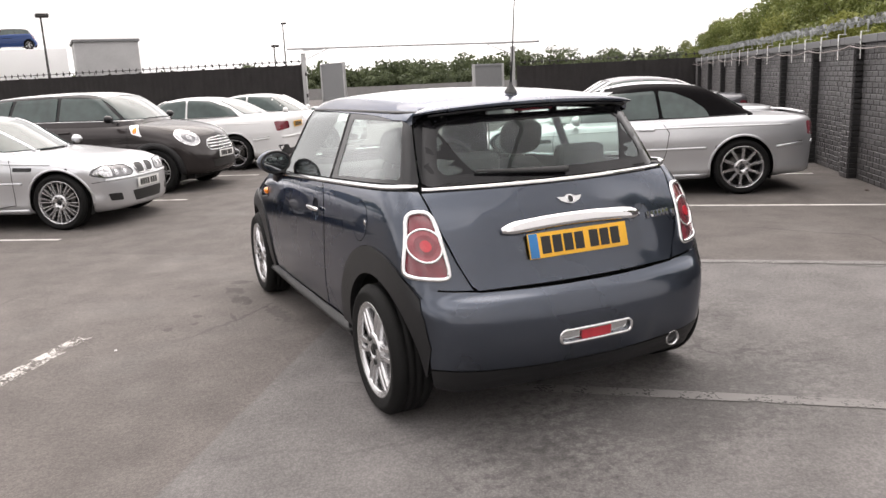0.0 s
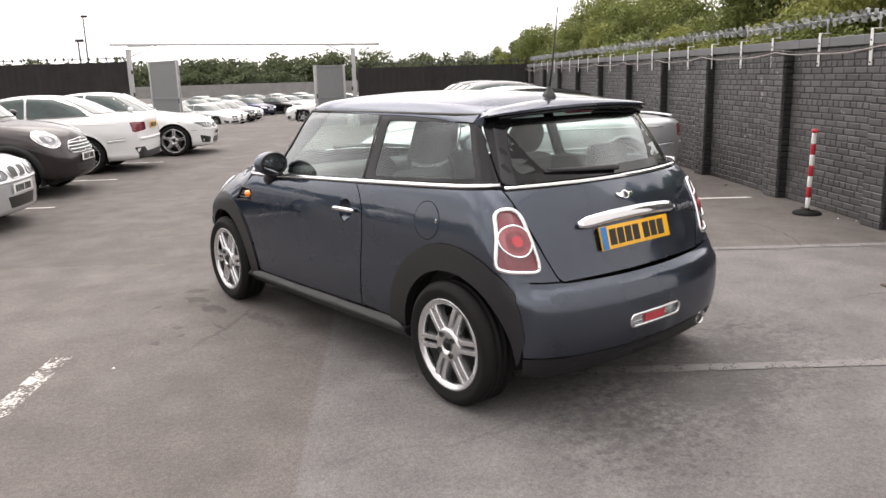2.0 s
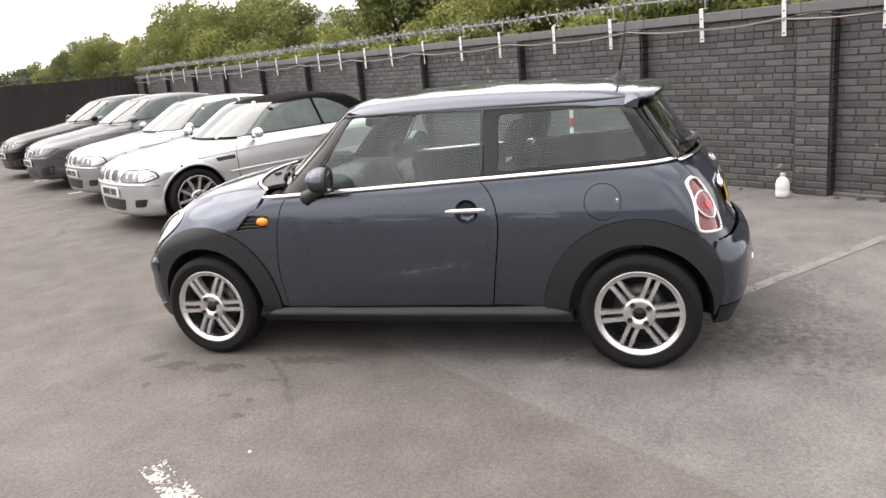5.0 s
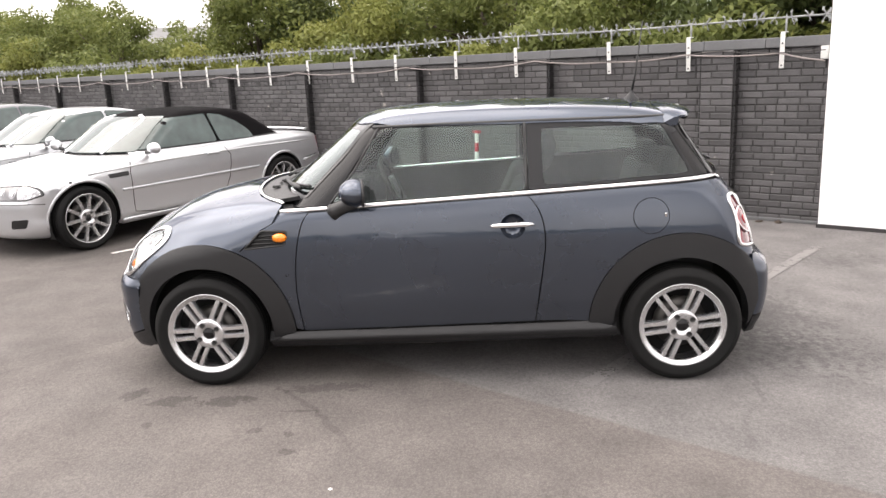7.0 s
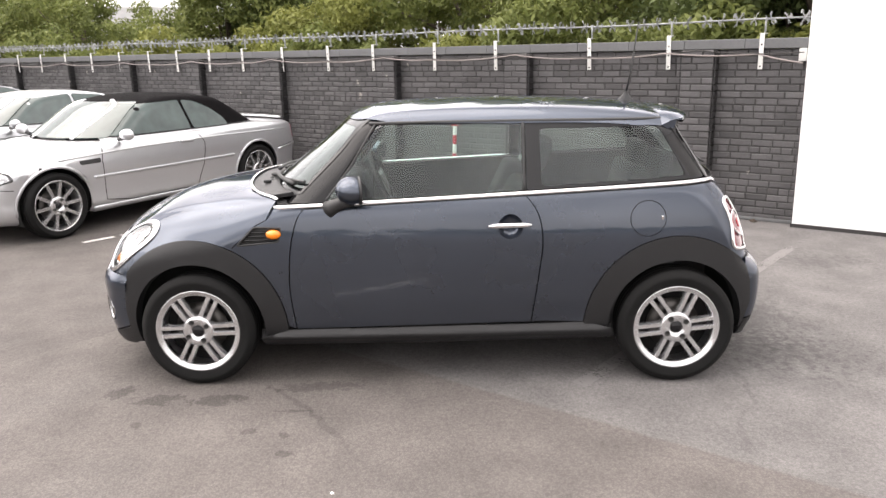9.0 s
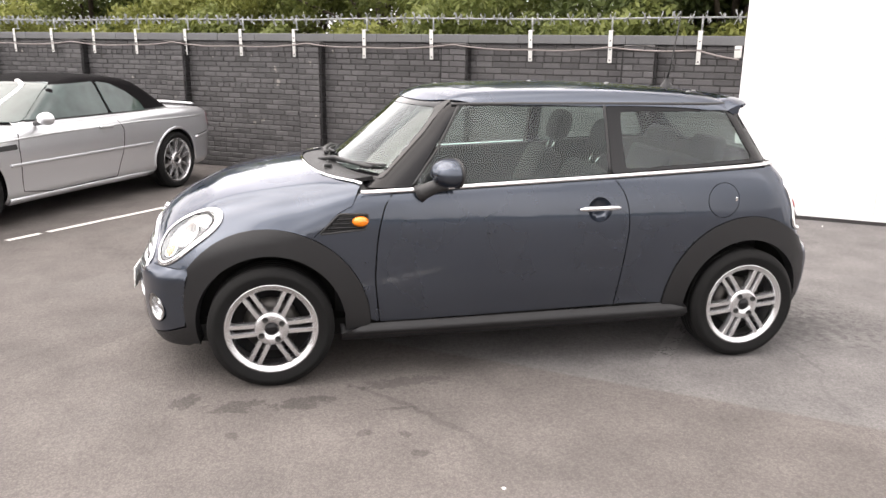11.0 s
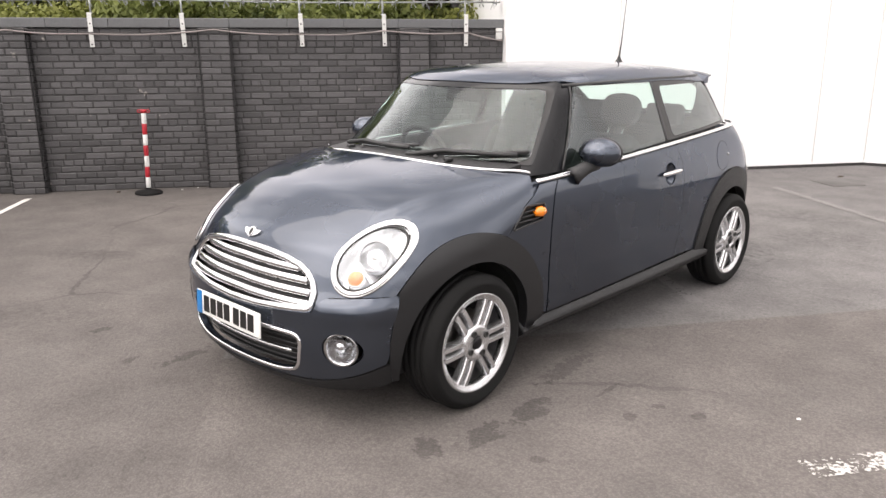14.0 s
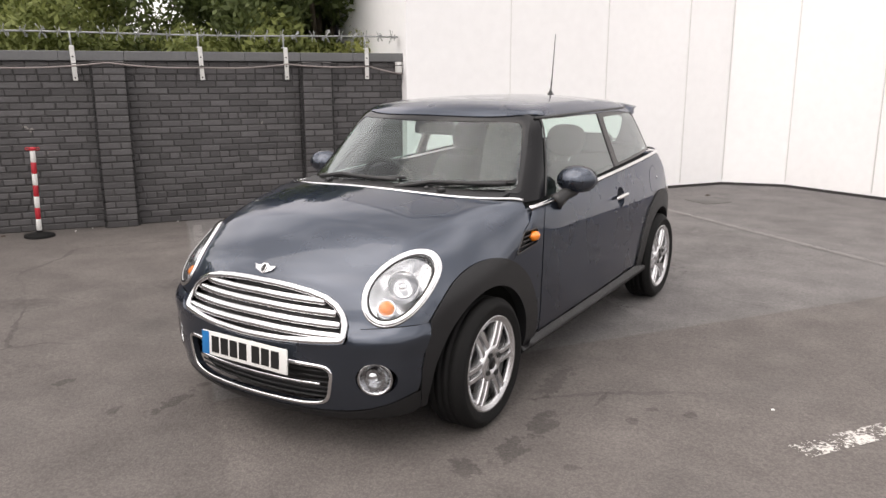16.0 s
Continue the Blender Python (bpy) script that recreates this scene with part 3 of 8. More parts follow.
# ---- the parked hatchback in the middle ----
MINI = Solid(
    side=[(-1.62, 0.18), (-1.73, 0.23), (-1.79, 0.36), (-1.795, 0.49), (-1.77, 0.57), (-1.715, 0.615), (-1.685, 0.68), (-1.665, 0.77), (-1.63, 0.87), (-1.575, 0.965), (-1.51, 1.045),
          (-1.40, 1.11), (-1.2, 1.125), (-0.6, 1.11), (0.2, 1.075), (0.7, 1.045), (1.0, 1.012), (1.2, 0.985), (1.4, 0.945), (1.57, 0.89), (1.70, 0.82), (1.79, 0.745), (1.84, 0.66), (1.87, 0.585), (1.905, 0.53), (1.93, 0.45),
          (1.93, 0.34), (1.915, 0.25), (1.87, 0.17), (1.70, 0.14), (0.8, 0.17), (-0.8, 0.18)],
    plan=[(0.0, 1.93), (0.25, 1.918), (0.45, 1.875), (0.60, 1.795), (0.70, 1.68), (0.765, 1.52), (0.805, 1.30), (0.82, 1.0), (0.825, 0.5), (0.825, 0.0), (0.822, -0.5), (0.815, -0.9), (0.803, -1.2),
          (0.785, -1.42), (0.745, -1.575), (0.655, -1.70), (0.50, -1.775), (0.25, -1.82), (0.0, -1.83)],
    tuck=[(0.0, 0.10), (0.18, 0.07), (0.30, 0.022), (0.45, 0.004), (0.62, 0.0), (0.78, 0.006), (0.90, 0.022), (1.0, 0.045), (1.2, 0.10)],
    cabin=[(1.20, 0.83), (0.99, 0.955), (0.80, 1.10), (0.62, 1.245), (0.515, 1.335), (0.42, 1.385), (0.26, 1.412), (-0.1, 1.428), (-0.55, 1.428), (-0.95, 1.412), (-1.18, 1.385), (-1.285, 1.345), (-1.335, 1.28),
           (-1.42, 1.16), (-1.515, 1.02), (-1.60, 0.90), (-0.5, 0.80), (0.6, 0.78)],
    cabin_plan=[(0.0, 1.25), (0.30, 1.21), (0.52, 1.10), (0.66, 0.93), (0.735, 0.70), (0.755, 0.3), (0.757, -0.3), (0.745, -0.9), (0.715, -1.25), (0.66, -1.45), (0.55, -1.57), (0.35, -1.63), (0.0, -1.65)],
    lean=0.40, nose=0.34, tail=0.17, crown=0.10, round_low=0.06, round_top=0.19, screen=0.42, back=0.17, roof_crown=0.11, roof_round=0.075, mid=0.55)


def belt(y):
    return 0.942 + (0.576 - y) * 0.0466


def mini_car():
    car = thing("hatchback_car", "dark slate-blue three-door hatchback with chrome trim parked on tarmac", "car")
    S = MINI
    arcF = lambda r, a, b, n=26: [(1.2335 + r * math.cos(radians(a + (b - a) * i / (n - 1))), 0.30 + r * math.sin(radians(a + (b - a) * i / (n - 1)))) for i in range(n)]
    arcR = lambda r, a, b, n=26, k=1.0: [(-1.2335 + r * math.cos(radians(a + (b - a) * i / (n - 1))), 0.30 + r * k * math.sin(radians(a + (b - a) * i / (n - 1)))) for i in range(n)]
    low, high = S.low, S.high

    # bonnet: one shell over the nose, with holes for the lamps
    V = Round((0, 1.02, 0.55), (0, 0.62, 0.78))
    sx = lambda s, pts: spread(S, view_x(s), pts, low)
    fy = lambda pts: spread(S, view_y(1), pts, low)
    fz = lambda pts: spread(S, view_z(), pts, low)
    grille_top = [(-0.478, 0.528), (-0.470, 0.572), (-0.448, 0.612), (-0.412, 0.646), (-0.36, 0.672), (-0.28, 0.691), (-0.18, 0.703), (-0.09, 0.708), (0.0, 0.709)]
    gt = grille_top + [(-x, z) for x, z in grille_top[::-1][1:]]
    left_arch = arcF(0.473, 36, 115)
    ring = [*fy([(-0.70, 0.578), (-0.60, 0.570), (-0.52, 0.564)]), *fy(gt), *fy([(0.52, 0.564), (0.60, 0.570), (0.70, 0.578)]),
            *sx(1, left_arch), *sx(1, [(0.97, 0.785), (0.905, 0.848), (0.845, 0.878)]), *fz([(0.735, 0.80), (0.66, 0.885), (0.55, 0.965), (0.40, 1.015), (0.2, 1.045), (0.0, 1.055), (-0.2, 1.045), (-0.40, 1.015), (-0.55, 0.965), (-0.66, 0.885), (-0.735, 0.80)]),
            *sx(-1, [(0.845, 0.878), (0.905, 0.848), (0.97, 0.785)]), *sx(-1, left_arch[::-1])]
    holes = [V.flat(fy(circle(e * 0.602, 0.707, 0.108, 0.131, 40))) for e in (-1, 1)]
    bonnet = panel("bonnet", S, V, [tuple(q) for q in V.flat(np.array(ring))], M_BLUE, car, [[tuple(q) for q in h] for h in holes], 0.022, 0.0, 0.02, low,
                   extra=lambda p, n: p + n * (0.0075 * ramp(0.505 + (1.60 - p[:, 1]) * 0.285 - np.abs(p[:, 0]), -0.016, 0.016) * ramp(p[:, 1], 0.86, 1.0) * (1 - ramp(p[:, 1], 1.46, 1.60)))[:, None])
    for x in (-0.36, 0.36):
        p = fz([(x, 0.93)])[0]
        piece("washer_jet", from_bm("washer_jet", box_bm((0.03, 0.04, 0.016), tuple(p + np.array([0, 0, 0.004])), 0.006), M_PLASTIC, True), bonnet)
    # winged badge: a disc between two drawn-out wings
    def winged(parent, view, cx, cz, k, fn):
        p = panel("badge", S, view, [(cx + k * a, cz + k * b) for a, b in [(-0.06, 0.012), (-0.025, 0.010), (-0.012, 0.018), (0.012, 0.018), (0.025, 0.010), (0.06, 0.012), (0.045, -0.004), (0.022, -0.012), (0.0, -0.018), (-0.022, -0.012), (-0.045, -0.004)]], M_CHROME, parent, step=0.02, off=0.008, lip=0.008, fn=fn, label="chrome winged badge")
        panel("badge_disc", S, view, circle(cx, cz, 0.0135 * k, None, 20), M_INK, p, step=0.02, off=0.010, lip=0.003, fn=fn)
        trim("badge_ring", S, view, circle(cx, cz, 0.0145 * k, None, 20), 0.002, M_CHROME, p, 0.8, 0.010, fn, True)
    winged(bonnet, view_y(1), 0.0, 0.745, 1.0, low)

    # grille: chrome frame and bars before a dark mesh
    gb = [(-0.480, 0.520), (-0.474, 0.511), (-0.455, 0.507), (-0.38, 0.501), (-0.2, 0.490), (0.0, 0.486)]
    gb = gb + [(-x, z) for x, z in gb[::-1][1:]]
    outline = gt + gb[::-1][1:-1]
    grille = panel("grille", S, view_y(1), outline, M_INK, car, step=0.05, off=-0.035, lip=0.0, fn=low, label="black grille with chrome bars")
    k = 0.965
    trim("grille_frame", S, view_y(1), [(x * k, 0.60 + (z - 0.60) * 0.94) for x, z in outline], 0.015, M_CHROME, grille, 0.7, 0.004, low, True, 10, 0.015)
    for z, half in ((0.662, 0.345), (0.620, 0.405), (0.578, 0.432), (0.537, 0.446)):
        bend = [(x * half, z - 0.006 * abs(x)) for x in np.linspace(-1, 1, 21)]
        trim("grille_bar", S, view_y(1), bend, 0.0185, M_CHROME, grille, 0.8, -0.008, low, False, 8)

    # front bumper
    B = Round((0, 1.05, 0.38), (0, 1, 0.02))
    top = [(-0.70, 0.575), (-0.60, 0.567), (-0.512, 0.560), (-0.489, 0.532), *[(x * 1.004, z - 0.006) for x, z in gb], (0.489, 0.532), (0.512, 0.560), (0.60, 0.567), (0.70, 0.575)]
    flank = [(1.603, 0.581), (1.607, 0.555), (1.625, 0.47), (1.635, 0.39), (1.634, 0.335)]
    sill = [(x, 0.207 + 0.125 * (abs(x) / 0.74) ** 6) for x in np.linspace(0.76, -0.76, 24)]
    ringB = [*fy(top), *sx(1, flank), *fy([q for q in sill if abs(q[0]) < 0.70]), *sx(-1, flank[::-1])]
    low_open = rounded([(-0.43, 0.405), (-0.40, 0.245), (-0.30, 0.225), (0.30, 0.225), (0.40, 0.245), (0.43, 0.405), (0.25, 0.412), (-0.25, 0.412)], 0.05)
    fogs = [circle(e * 0.585, 0.36, 0.070, 0.070, 28) for e in (-1, 1)]
    bumper = panel("front_bumper", S, B, [tuple(q) for q in B.flat(np.array(ringB))], M_BLUE, car, [[tuple(q) for q in B.flat(fy(h))] for h in (low_open, *fogs)], 0.026, 0.004, 0.03, low,
                   extra=lambda p, n: p + n * (0.013 * ramp(-p[:, 2], -0.572, -0.535) * (1 - ramp(-p[:, 2], -0.52, -0.44)))[:, None])
    duct = panel("lower_grille", S, view_y(1), low_open, M_INK, bumper, step=0.05, off=-0.05, lip=0.0, fn=low, label="black mesh lower grille")
    trim("lower_grille_frame", S, view_y(1), [(x * 0.99, 0.318 + (z - 0.318) * 0.97) for x, z in low_open], 0.009, M_CHROME, bumper, 0.8, 0.004, low, True)
    trim("lower_grille_bar", S, view_y(1), [(x, 0.318) for x in np.linspace(-0.36, 0.36, 16)], 0.007, M_CHROME, duct, 0.8, -0.012, low)
    for i in range(7):
        z = 0.243 + i * 0.024
        trim("grille_slat", S, view_y(1), [(x, z) for x in np.linspace(-0.40, 0.40, 12)], 0.004, M_PLASTIC, duct, 1.0, -0.035, low, False, 6, 0.08)
    for e in (-1, 1):
        c, n = on(S, view_y(1), [(e * 0.585, 0.36)], low)
        ax = Vector(n[0]).to_track_quat("Z", "Y").to_matrix().to_4x4()
        m = Matrix.Translation(Vector(c[0]) - Vector(n[0]) * 0.004) @ ax
        fog = piece("fog_lamp", lathe_mesh("fog_lamp", [(0.001, -0.05), (0.035, -0.045), (0.06, -0.02), (0.062, 0.0), (0.070, 0.006), (0.073, 0.0), (0.070, -0.02)], M_BOWL, 32, "z"), bumper, "round clear fog lamp", m)
        piece("lamp_lens", lathe_mesh("lamp_lens", [(0.001, 0.004), (0.04, 0.001), (0.062, -0.006)], M_LENS, 24, "z"), fog)
        piece("bulb_shield", lathe_mesh("bulb_shield", [(0.001, -0.012), (0.022, -0.016), (0.026, -0.04)], M_CHROME, 20, "z"), fog, m=pose(0.012 * e, 0, 0))
    # lower black valance with a lip
    V2 = [*fy([(x, 0.200 + 0.125 * (abs(x) / 0.74) ** 6) for x in np.linspace(-0.70, 0.70, 20)]), *sx(1, [(1.626, 0.322), (1.60, 0.20)]), *fy([(x, 0.158 + 0.03 * (abs(x) / 0.7) ** 3) for x in np.linspace(0.66, -0.66, 20)]), *sx(-1, [(1.60, 0.20), (1.626, 0.322)])]
    panel("front_valance", S, B, [tuple(q) for q in B.flat(np.array(V2))], M_CLAD, car, (), 0.04, 0.006, 0.04, low)
    number_plate(car, Matrix.Translation(Vector(spread(S, view_y(1), [(0.0, 0.415)], low)[0]) + Vector((0, 0.022, 0))) @ pose(0, 0, 0, -3, 0, 180), M_WPLATE)

    # headlamps
    for e in (-1, 1):
        c, n = on(S, view_y(1), [(e * 0.602, 0.707)], low)
        nv = Vector(n[0])
        ell = circle(e * 0.602, 0.707, 0.108, 0.131, 44)
        hl = panel("headlamp", S, view_y(1), [(e * 0.602 + (x - e * 0.602) * 0.99, 0.707 + (z - 0.707) * 0.99) for x, z in ell], M_BOWL, car, step=0.025, off=0.0, lip=0.0, fn=low, label="round headlamp with chrome ring and amber indicator",
                   extra=lambda p, nn: p - nv_off(p, nn, c[0], e))
        for kk, rad in ((0.93, 0.012), (0.995, 0.008)):
            trim("headlamp_ring", S, view_y(1), [(e * 0.602 + (x - e * 0.602) * kk, 0.707 + (z - 0.707) * kk) for x, z in ell], rad, M_CHROME, hl, 0.7, 0.004, low, True, 10)
        trim("headlamp_gasket", S, view_y(1), [(e * 0.602 + (x - e * 0.602) * 0.845, 0.707 + (z - 0.707) * 0.845) for x, z in ell], 0.0062, M_INK, hl, 0.8, 0.004, low, True, 8)
        panel("lamp_glass", S, view_y(1), [(e * 0.602 + (x - e * 0.602) * 0.90, 0.707 + (z - 0.707) * 0.90) for x, z in ell], M_LENS, hl, step=0.03, off=0.006, lip=0.0, fn=low)
        ax = nv.to_track_quat("Z", "Y").to_matrix().to_4x4()
        base = Matrix.Translation(Vector(c[0])) @ ax
        def bowl(name, prof, dx, dz, deep, material, label=""):
            at = Vector(spread(S, view_y(1), [(e * (0.602 + dx), 0.707 + dz)], low)[0]) - nv * deep
            return piece(name, lathe_mesh(name, prof, material, 36, "z"), hl, label, Matrix.Translation(at) @ ax)
        bowl("main_reflector", [(0.001, -0.05), (0.03, -0.045), (0.050, -0.025), (0.062, 0.002), (0.066, 0.006), (0.069, 0.0), (0.068, -0.03)], 0.012, 0.022, 0.020, M_BOWL)
        bowl("main_bulb", [(0.001, 0.010), (0.014, 0.007), (0.019, -0.004), (0.019, -0.03)], 0.012, 0.022, 0.030, M_CHROME)
        bowl("indicator_rim", [(0.031, -0.02), (0.035, 0.002), (0.039, -0.004), (0.038, -0.03)], -0.012, -0.058, 0.014, M_CHROME)
        piece("indicator_bulb", lathe_mesh("indicator_bulb", [(0.001, 0.016), (0.018, 0.012), (0.029, 0.0), (0.031, -0.02)], M_AMBER, 24, "z"), hl, "amber indicator", Matrix.Translation(Vector(spread(S, view_y(1), [(e * 0.590, 0.649)], low)[0]) - nv * 0.014) @ ax)

    # flanks
    for s in (-1, 1):
        vx = view_x(s)
        door_front = [(0.655, belt(0.655) - 0.012), (0.69, 0.87), (0.722, 0.745), (0.735, 0.62), (0.738, 0.50), (0.719, 0.303)]
        door_back = [(-0.492, 0.333), (-0.530, 0.60), (-0.546, 0.735), (-0.540, 0.83), (-0.520, 0.90), (-0.490, 0.950), (-0.463, belt(-0.463) - 0.012)]
        df, db = [tuple(q) for q in smooth_path(door_front, 5)], [tuple(q) for q in smooth_path(door_back, 5)]
        g = 0.0032
        hollow = circle(-0.385, 0.832, 0.062, 0.062, 28)
        door = panel("door", S, vx, [(y - g, z) for y, z in df] + [(y + g, z) for y, z in db], M_BLUE, car, [hollow], 0.035, 0.002, 0.02, low)
        panel("handle_recess", S, vx, circle(-0.385, 0.832, 0.0615, 0.0615, 28), M_BLUE, door, step=0.012, off=0.0, lip=0.0, fn=low,
                      extra=lambda p, n: p - n * (0.045 * np.sqrt(np.clip(1 - ((p[:, 1] + 0.385) ** 2 + (p[:, 2] - 0.832) ** 2) / 0.062 ** 2, 0, 1)))[:, None])
        hp, hn = on(S, vx, [(y, 0.8385 - 0.02 * (y + 0.38)) for y in np.linspace(-0.272, -0.490, 14)], low, 0.020)
        piece("door_handle", tube_mesh("door_handle", hp, 0.013, M_CHROME, 10, False, hn, 0.7, [0.35, 0.75, 0.95, 1, 1, 1, 1, 1, 1, 1, 1, 0.95, 0.75, 0.35]), door, "chrome door handle")
        # wing panel behind the bonnet, with a side vent
        vent = rounded([(1.000, 0.748), (0.905, 0.842), (0.768, 0.838), (0.784, 0.768)], 0.014)
        diag = [(0.78, belt(0.78) - 0.012), (0.838, 0.877), (0.898, 0.846), (0.962, 0.785), (1.02, 0.735)]
        wing = panel("wing_panel", S, vx, [(y + g, z) for y, z in df[::-1]] + [(y + 0.003, z) for y, z in diag] + arcF(0.473, 114, 178, 18), M_BLUE, car, [vent], 0.03, 0.0, 0.02, low)
        panel("cowl_corner", S, vx, [(0.66, 0.90), (0.665, 0.945), (0.80, 0.94), (0.87, 0.90), (0.90, 0.86), (0.80, 0.86)], M_BLUE, wing, (), 0.03, -0.012, 0.0, low)
        vback = panel("side_vent", S, vx, vent, M_INK, wing, step=0.02, off=-0.02, lip=0.0, fn=low)
        for z, a, b in ((0.775, 0.970, 0.80), (0.795, 0.948, 0.80), (0.815, 0.926, 0.80)):
            trim("vent_slat", S, vx, [(a, z), (b, z + 0.004)], 0.0052, M_GLOSSBLACK, vback, 0.8, -0.004, low)
        trim("vent_frame", S, vx, vent, 0.005, M_PLASTIC, vback, 0.8, 0.0, low, True, 8, 0.02)
        ip, im = on(S, vx, [(0.808, 0.806)], low, 0.004)
        im = Vector(im[0]).to_track_quat("Z", "Y").to_matrix().to_4x4()
        piece("side_indicator", lathe_mesh("side_indicator", [(0.001, 0.020), (0.014, 0.017), (0.026, 0.010), (0.031, 0.0), (0.031, -0.01)], M_AMBER, 24, "z"), wing, "amber side indicator", Matrix.Translation(Vector(ip[0])) @ im @ Matrix.Diagonal((0.78, 1.25, 1, 1)) if abs(im[1][1]) > 0.5 else Matrix.Translation(Vector(ip[0])) @ im @ Matrix.Diagonal((1.25, 0.78, 1, 1)))

        # rear quarter, round to the tailgate
        Q = Round((s * 0.15, -1.0, 0.75), (s * 0.80, -0.6, 0))
        ry = lambda pts: spread(S, view_y(-1), pts, low)
        fl = lambda pts: spread(S, vx, pts, low)
        gate = [(s * 0.640, 1.018), (s * 0.632, 0.97), (s * 0.606, 0.85), (s * 0.570, 0.74), (s * 0.525, 0.640), (s * 0.515, 0.625)]
        ringQ = [*fl([(y - g, z) for y, z in db]), *fl([(y, belt(y) - 0.012) for y in np.linspace(-0.56, -1.38, 12)]), *ry(gate), *ry([(s * 0.60, 0.632), (s * 0.66, 0.640)]), *fl([(-1.585, 0.646)]), *fl(arcR(0.473, 132, 3, 34)), *fl([(-0.70, 0.330)])]
        tail = rounded([(s * 0.716, 0.945), (s * 0.624, 0.945), (s * 0.598, 0.70), (s * 0.608, 0.672), (s * 0.757, 0.688), (s * 0.764, 0.72)], 0.042)
        tail_hole = [tuple(q) for q in Q.flat(ry(tail))]
        flap = circle(-1.072, 0.862, 0.087, 0.087, 36)
        flap_hole = [] if s > 0 else [[tuple(q) for q in Q.flat(fl(circle(-1.072, 0.862, 0.0905, 0.0905, 36)))]]
        quarter = panel("rear_quarter", S, Q, [tuple(q) for q in Q.flat(np.array(ringQ))], M_BLUE, car, [tail_hole] + flap_hole, 0.035, 0.0, 0.02, low)
        if s < 0:
            fp = panel("fuel_flap", S, vx, flap, M_BLUE, quarter, step=0.03, off=0.001, lip=0.012, fn=low)
            lp, ln = on(S, vx, [(-1.142, 0.866)], low, 0.002)
            piece("flap_catch", from_bm("flap_catch", box_bm((0.01, 0.014, 0.022), tuple(lp[0]), 0.004), M_CHROME, True), fp)
        panel("bumper_return", S, vx, [(-1.47, 0.66), (-1.615, 0.66), (-1.625, 0.55), (-1.55, 0.50)], M_BLUE, quarter, (), 0.04, -0.008, 0.0, low)
        # tail lamp
        cx, cz = sum(q[0] for q in tail) / len(tail), sum(q[1] for q in tail) / len(tail)
        vy = view_y(-1)
        lampR = panel("tail_lamp", S, vy, tail, M_REDLENS, car, step=0.025, off=-0.004, lip=0.02, fn=low, label="red tail lamp with chrome surround")
        trim("tail_lamp_frame", S, vy, [(cx + (x - cx) * 0.98, cz + (z - cz) * 0.985) for x, z in tail], 0.0105, M_CHROME, lampR, 0.8, 0.003, low, True, 10, 0.02)
        rc = (s * 0.675, 0.812)
        panel("brake_light", S, vy, circle(*rc, 0.040, 0.042, 28), M_REDLENS, lampR, step=0.02, off=0.004, lip=0.004, fn=low, label="red round brake light")
        panel("lamp_core", S, vy, circle(*rc, 0.021, 0.023, 24), M_REDCORE, lampR, step=0.02, off=0.008, lip=0.004, fn=low)
        panel("reflector_ring", S, vy, circle(*rc, 0.062, 0.064, 36), M_INNERLAMP, lampR, [circle(*rc, 0.041, 0.043, 28)], 0.02, 0.003, 0.003, low)
        trim("lamp_ring", S, vy, circle(*rc, 0.063, 0.065, 36), 0.0055, M_CHROME, lampR, 0.8, 0.005, low, True, 8, 0.02)

        # wheel arch cladding and sill, black plastic
        front_poly = arcF(0.470, 180, 38, 40) + [(1.606, 0.55), (1.628, 0.47), (1.636, 0.38), (1.63, 0.30), (1.60, 0.20)] + arcF(0.352, -16, 190, 44)
        panel("arch_trim", S, vx, front_poly, M_CLAD, car, (), 0.03, 0.010, 0.05, low, label="dark grey plastic wheel arch trim")
        rear_poly = arcR(0.470, 0, 131, 40) + [(-1.588, 0.60), (-1.618, 0.52), (-1.633, 0.40), (-1.612, 0.33), (-1.590, 0.275)] + arcR(0.348, 186, -12, 44)
        panel("arch_trim", S, vx, rear_poly, M_CLAD, car, (), 0.03, 0.010, 0.05, low, label="dark grey plastic wheel arch trim")
        panel("sill", S, vx, [(0.765, 0.296), (-0.765, 0.326), (-0.90, 0.30), (-0.915, 0.235), (0.0, 0.215), (0.90, 0.205), (0.905, 0.255)], M_CLAD, car, (), 0.014, 0.004, 0.06, low, label="black plastic sill",
              extra=lambda p, n: p + np.array([s * 1.0, 0, 0]) * (0.034 * ramp(0.311 - 0.0196 * p[:, 1] - p[:, 2], 0.004, 0.034) - 0.030 * ramp(0.262 - 0.01 * p[:, 1] - p[:, 2], 0.0, 0.04))[:, None])
        # wheel well
        for wy in (1.2335, -1.2335):
            verts, faces = [], []
            ring = [(wy + 0.368 * math.cos(radians(-20 + 220 * i / 24)), 0.30 + 0.368 * math.sin(radians(-20 + 220 * i / 24))) for i in range(25)]
            skin = on(S, vx, ring, low)[0]
            for (ry_, rz_), q in zip(ring, skin):
                verts += [(s * 0.46, ry_, rz_), (s * (max(0.5, abs(q[0])) - 0.02), ry_, rz_), (s * 0.46, wy, 0.30)]
            for i in range(24):
                k3 = i * 3
                faces += [(k3, k3 + 3, k3 + 4, k3 + 1), (k3, k3 + 2, k3 + 5, k3 + 3)]
            piece("wheel_well", mesh_data("wheel_well", verts, faces, M_DARK), car)
            wheel(car, s * 0.735, wy, 0.298, s, 0.298, 0.217, 0.185, SIX_TWIN, turn=-27 if wy > 0 else -23)

        # side glass
        front_win = rounded([(0.545, belt(0.545) + 0.012), (0.285, 1.325), (-0.447, 1.328), (-0.450, belt(-0.45) + 0.012)], 0.02)
        panel("side_window", S, vx, front_win, M_GLASS, door, (), 0.05, 0.0, 0.004, high)
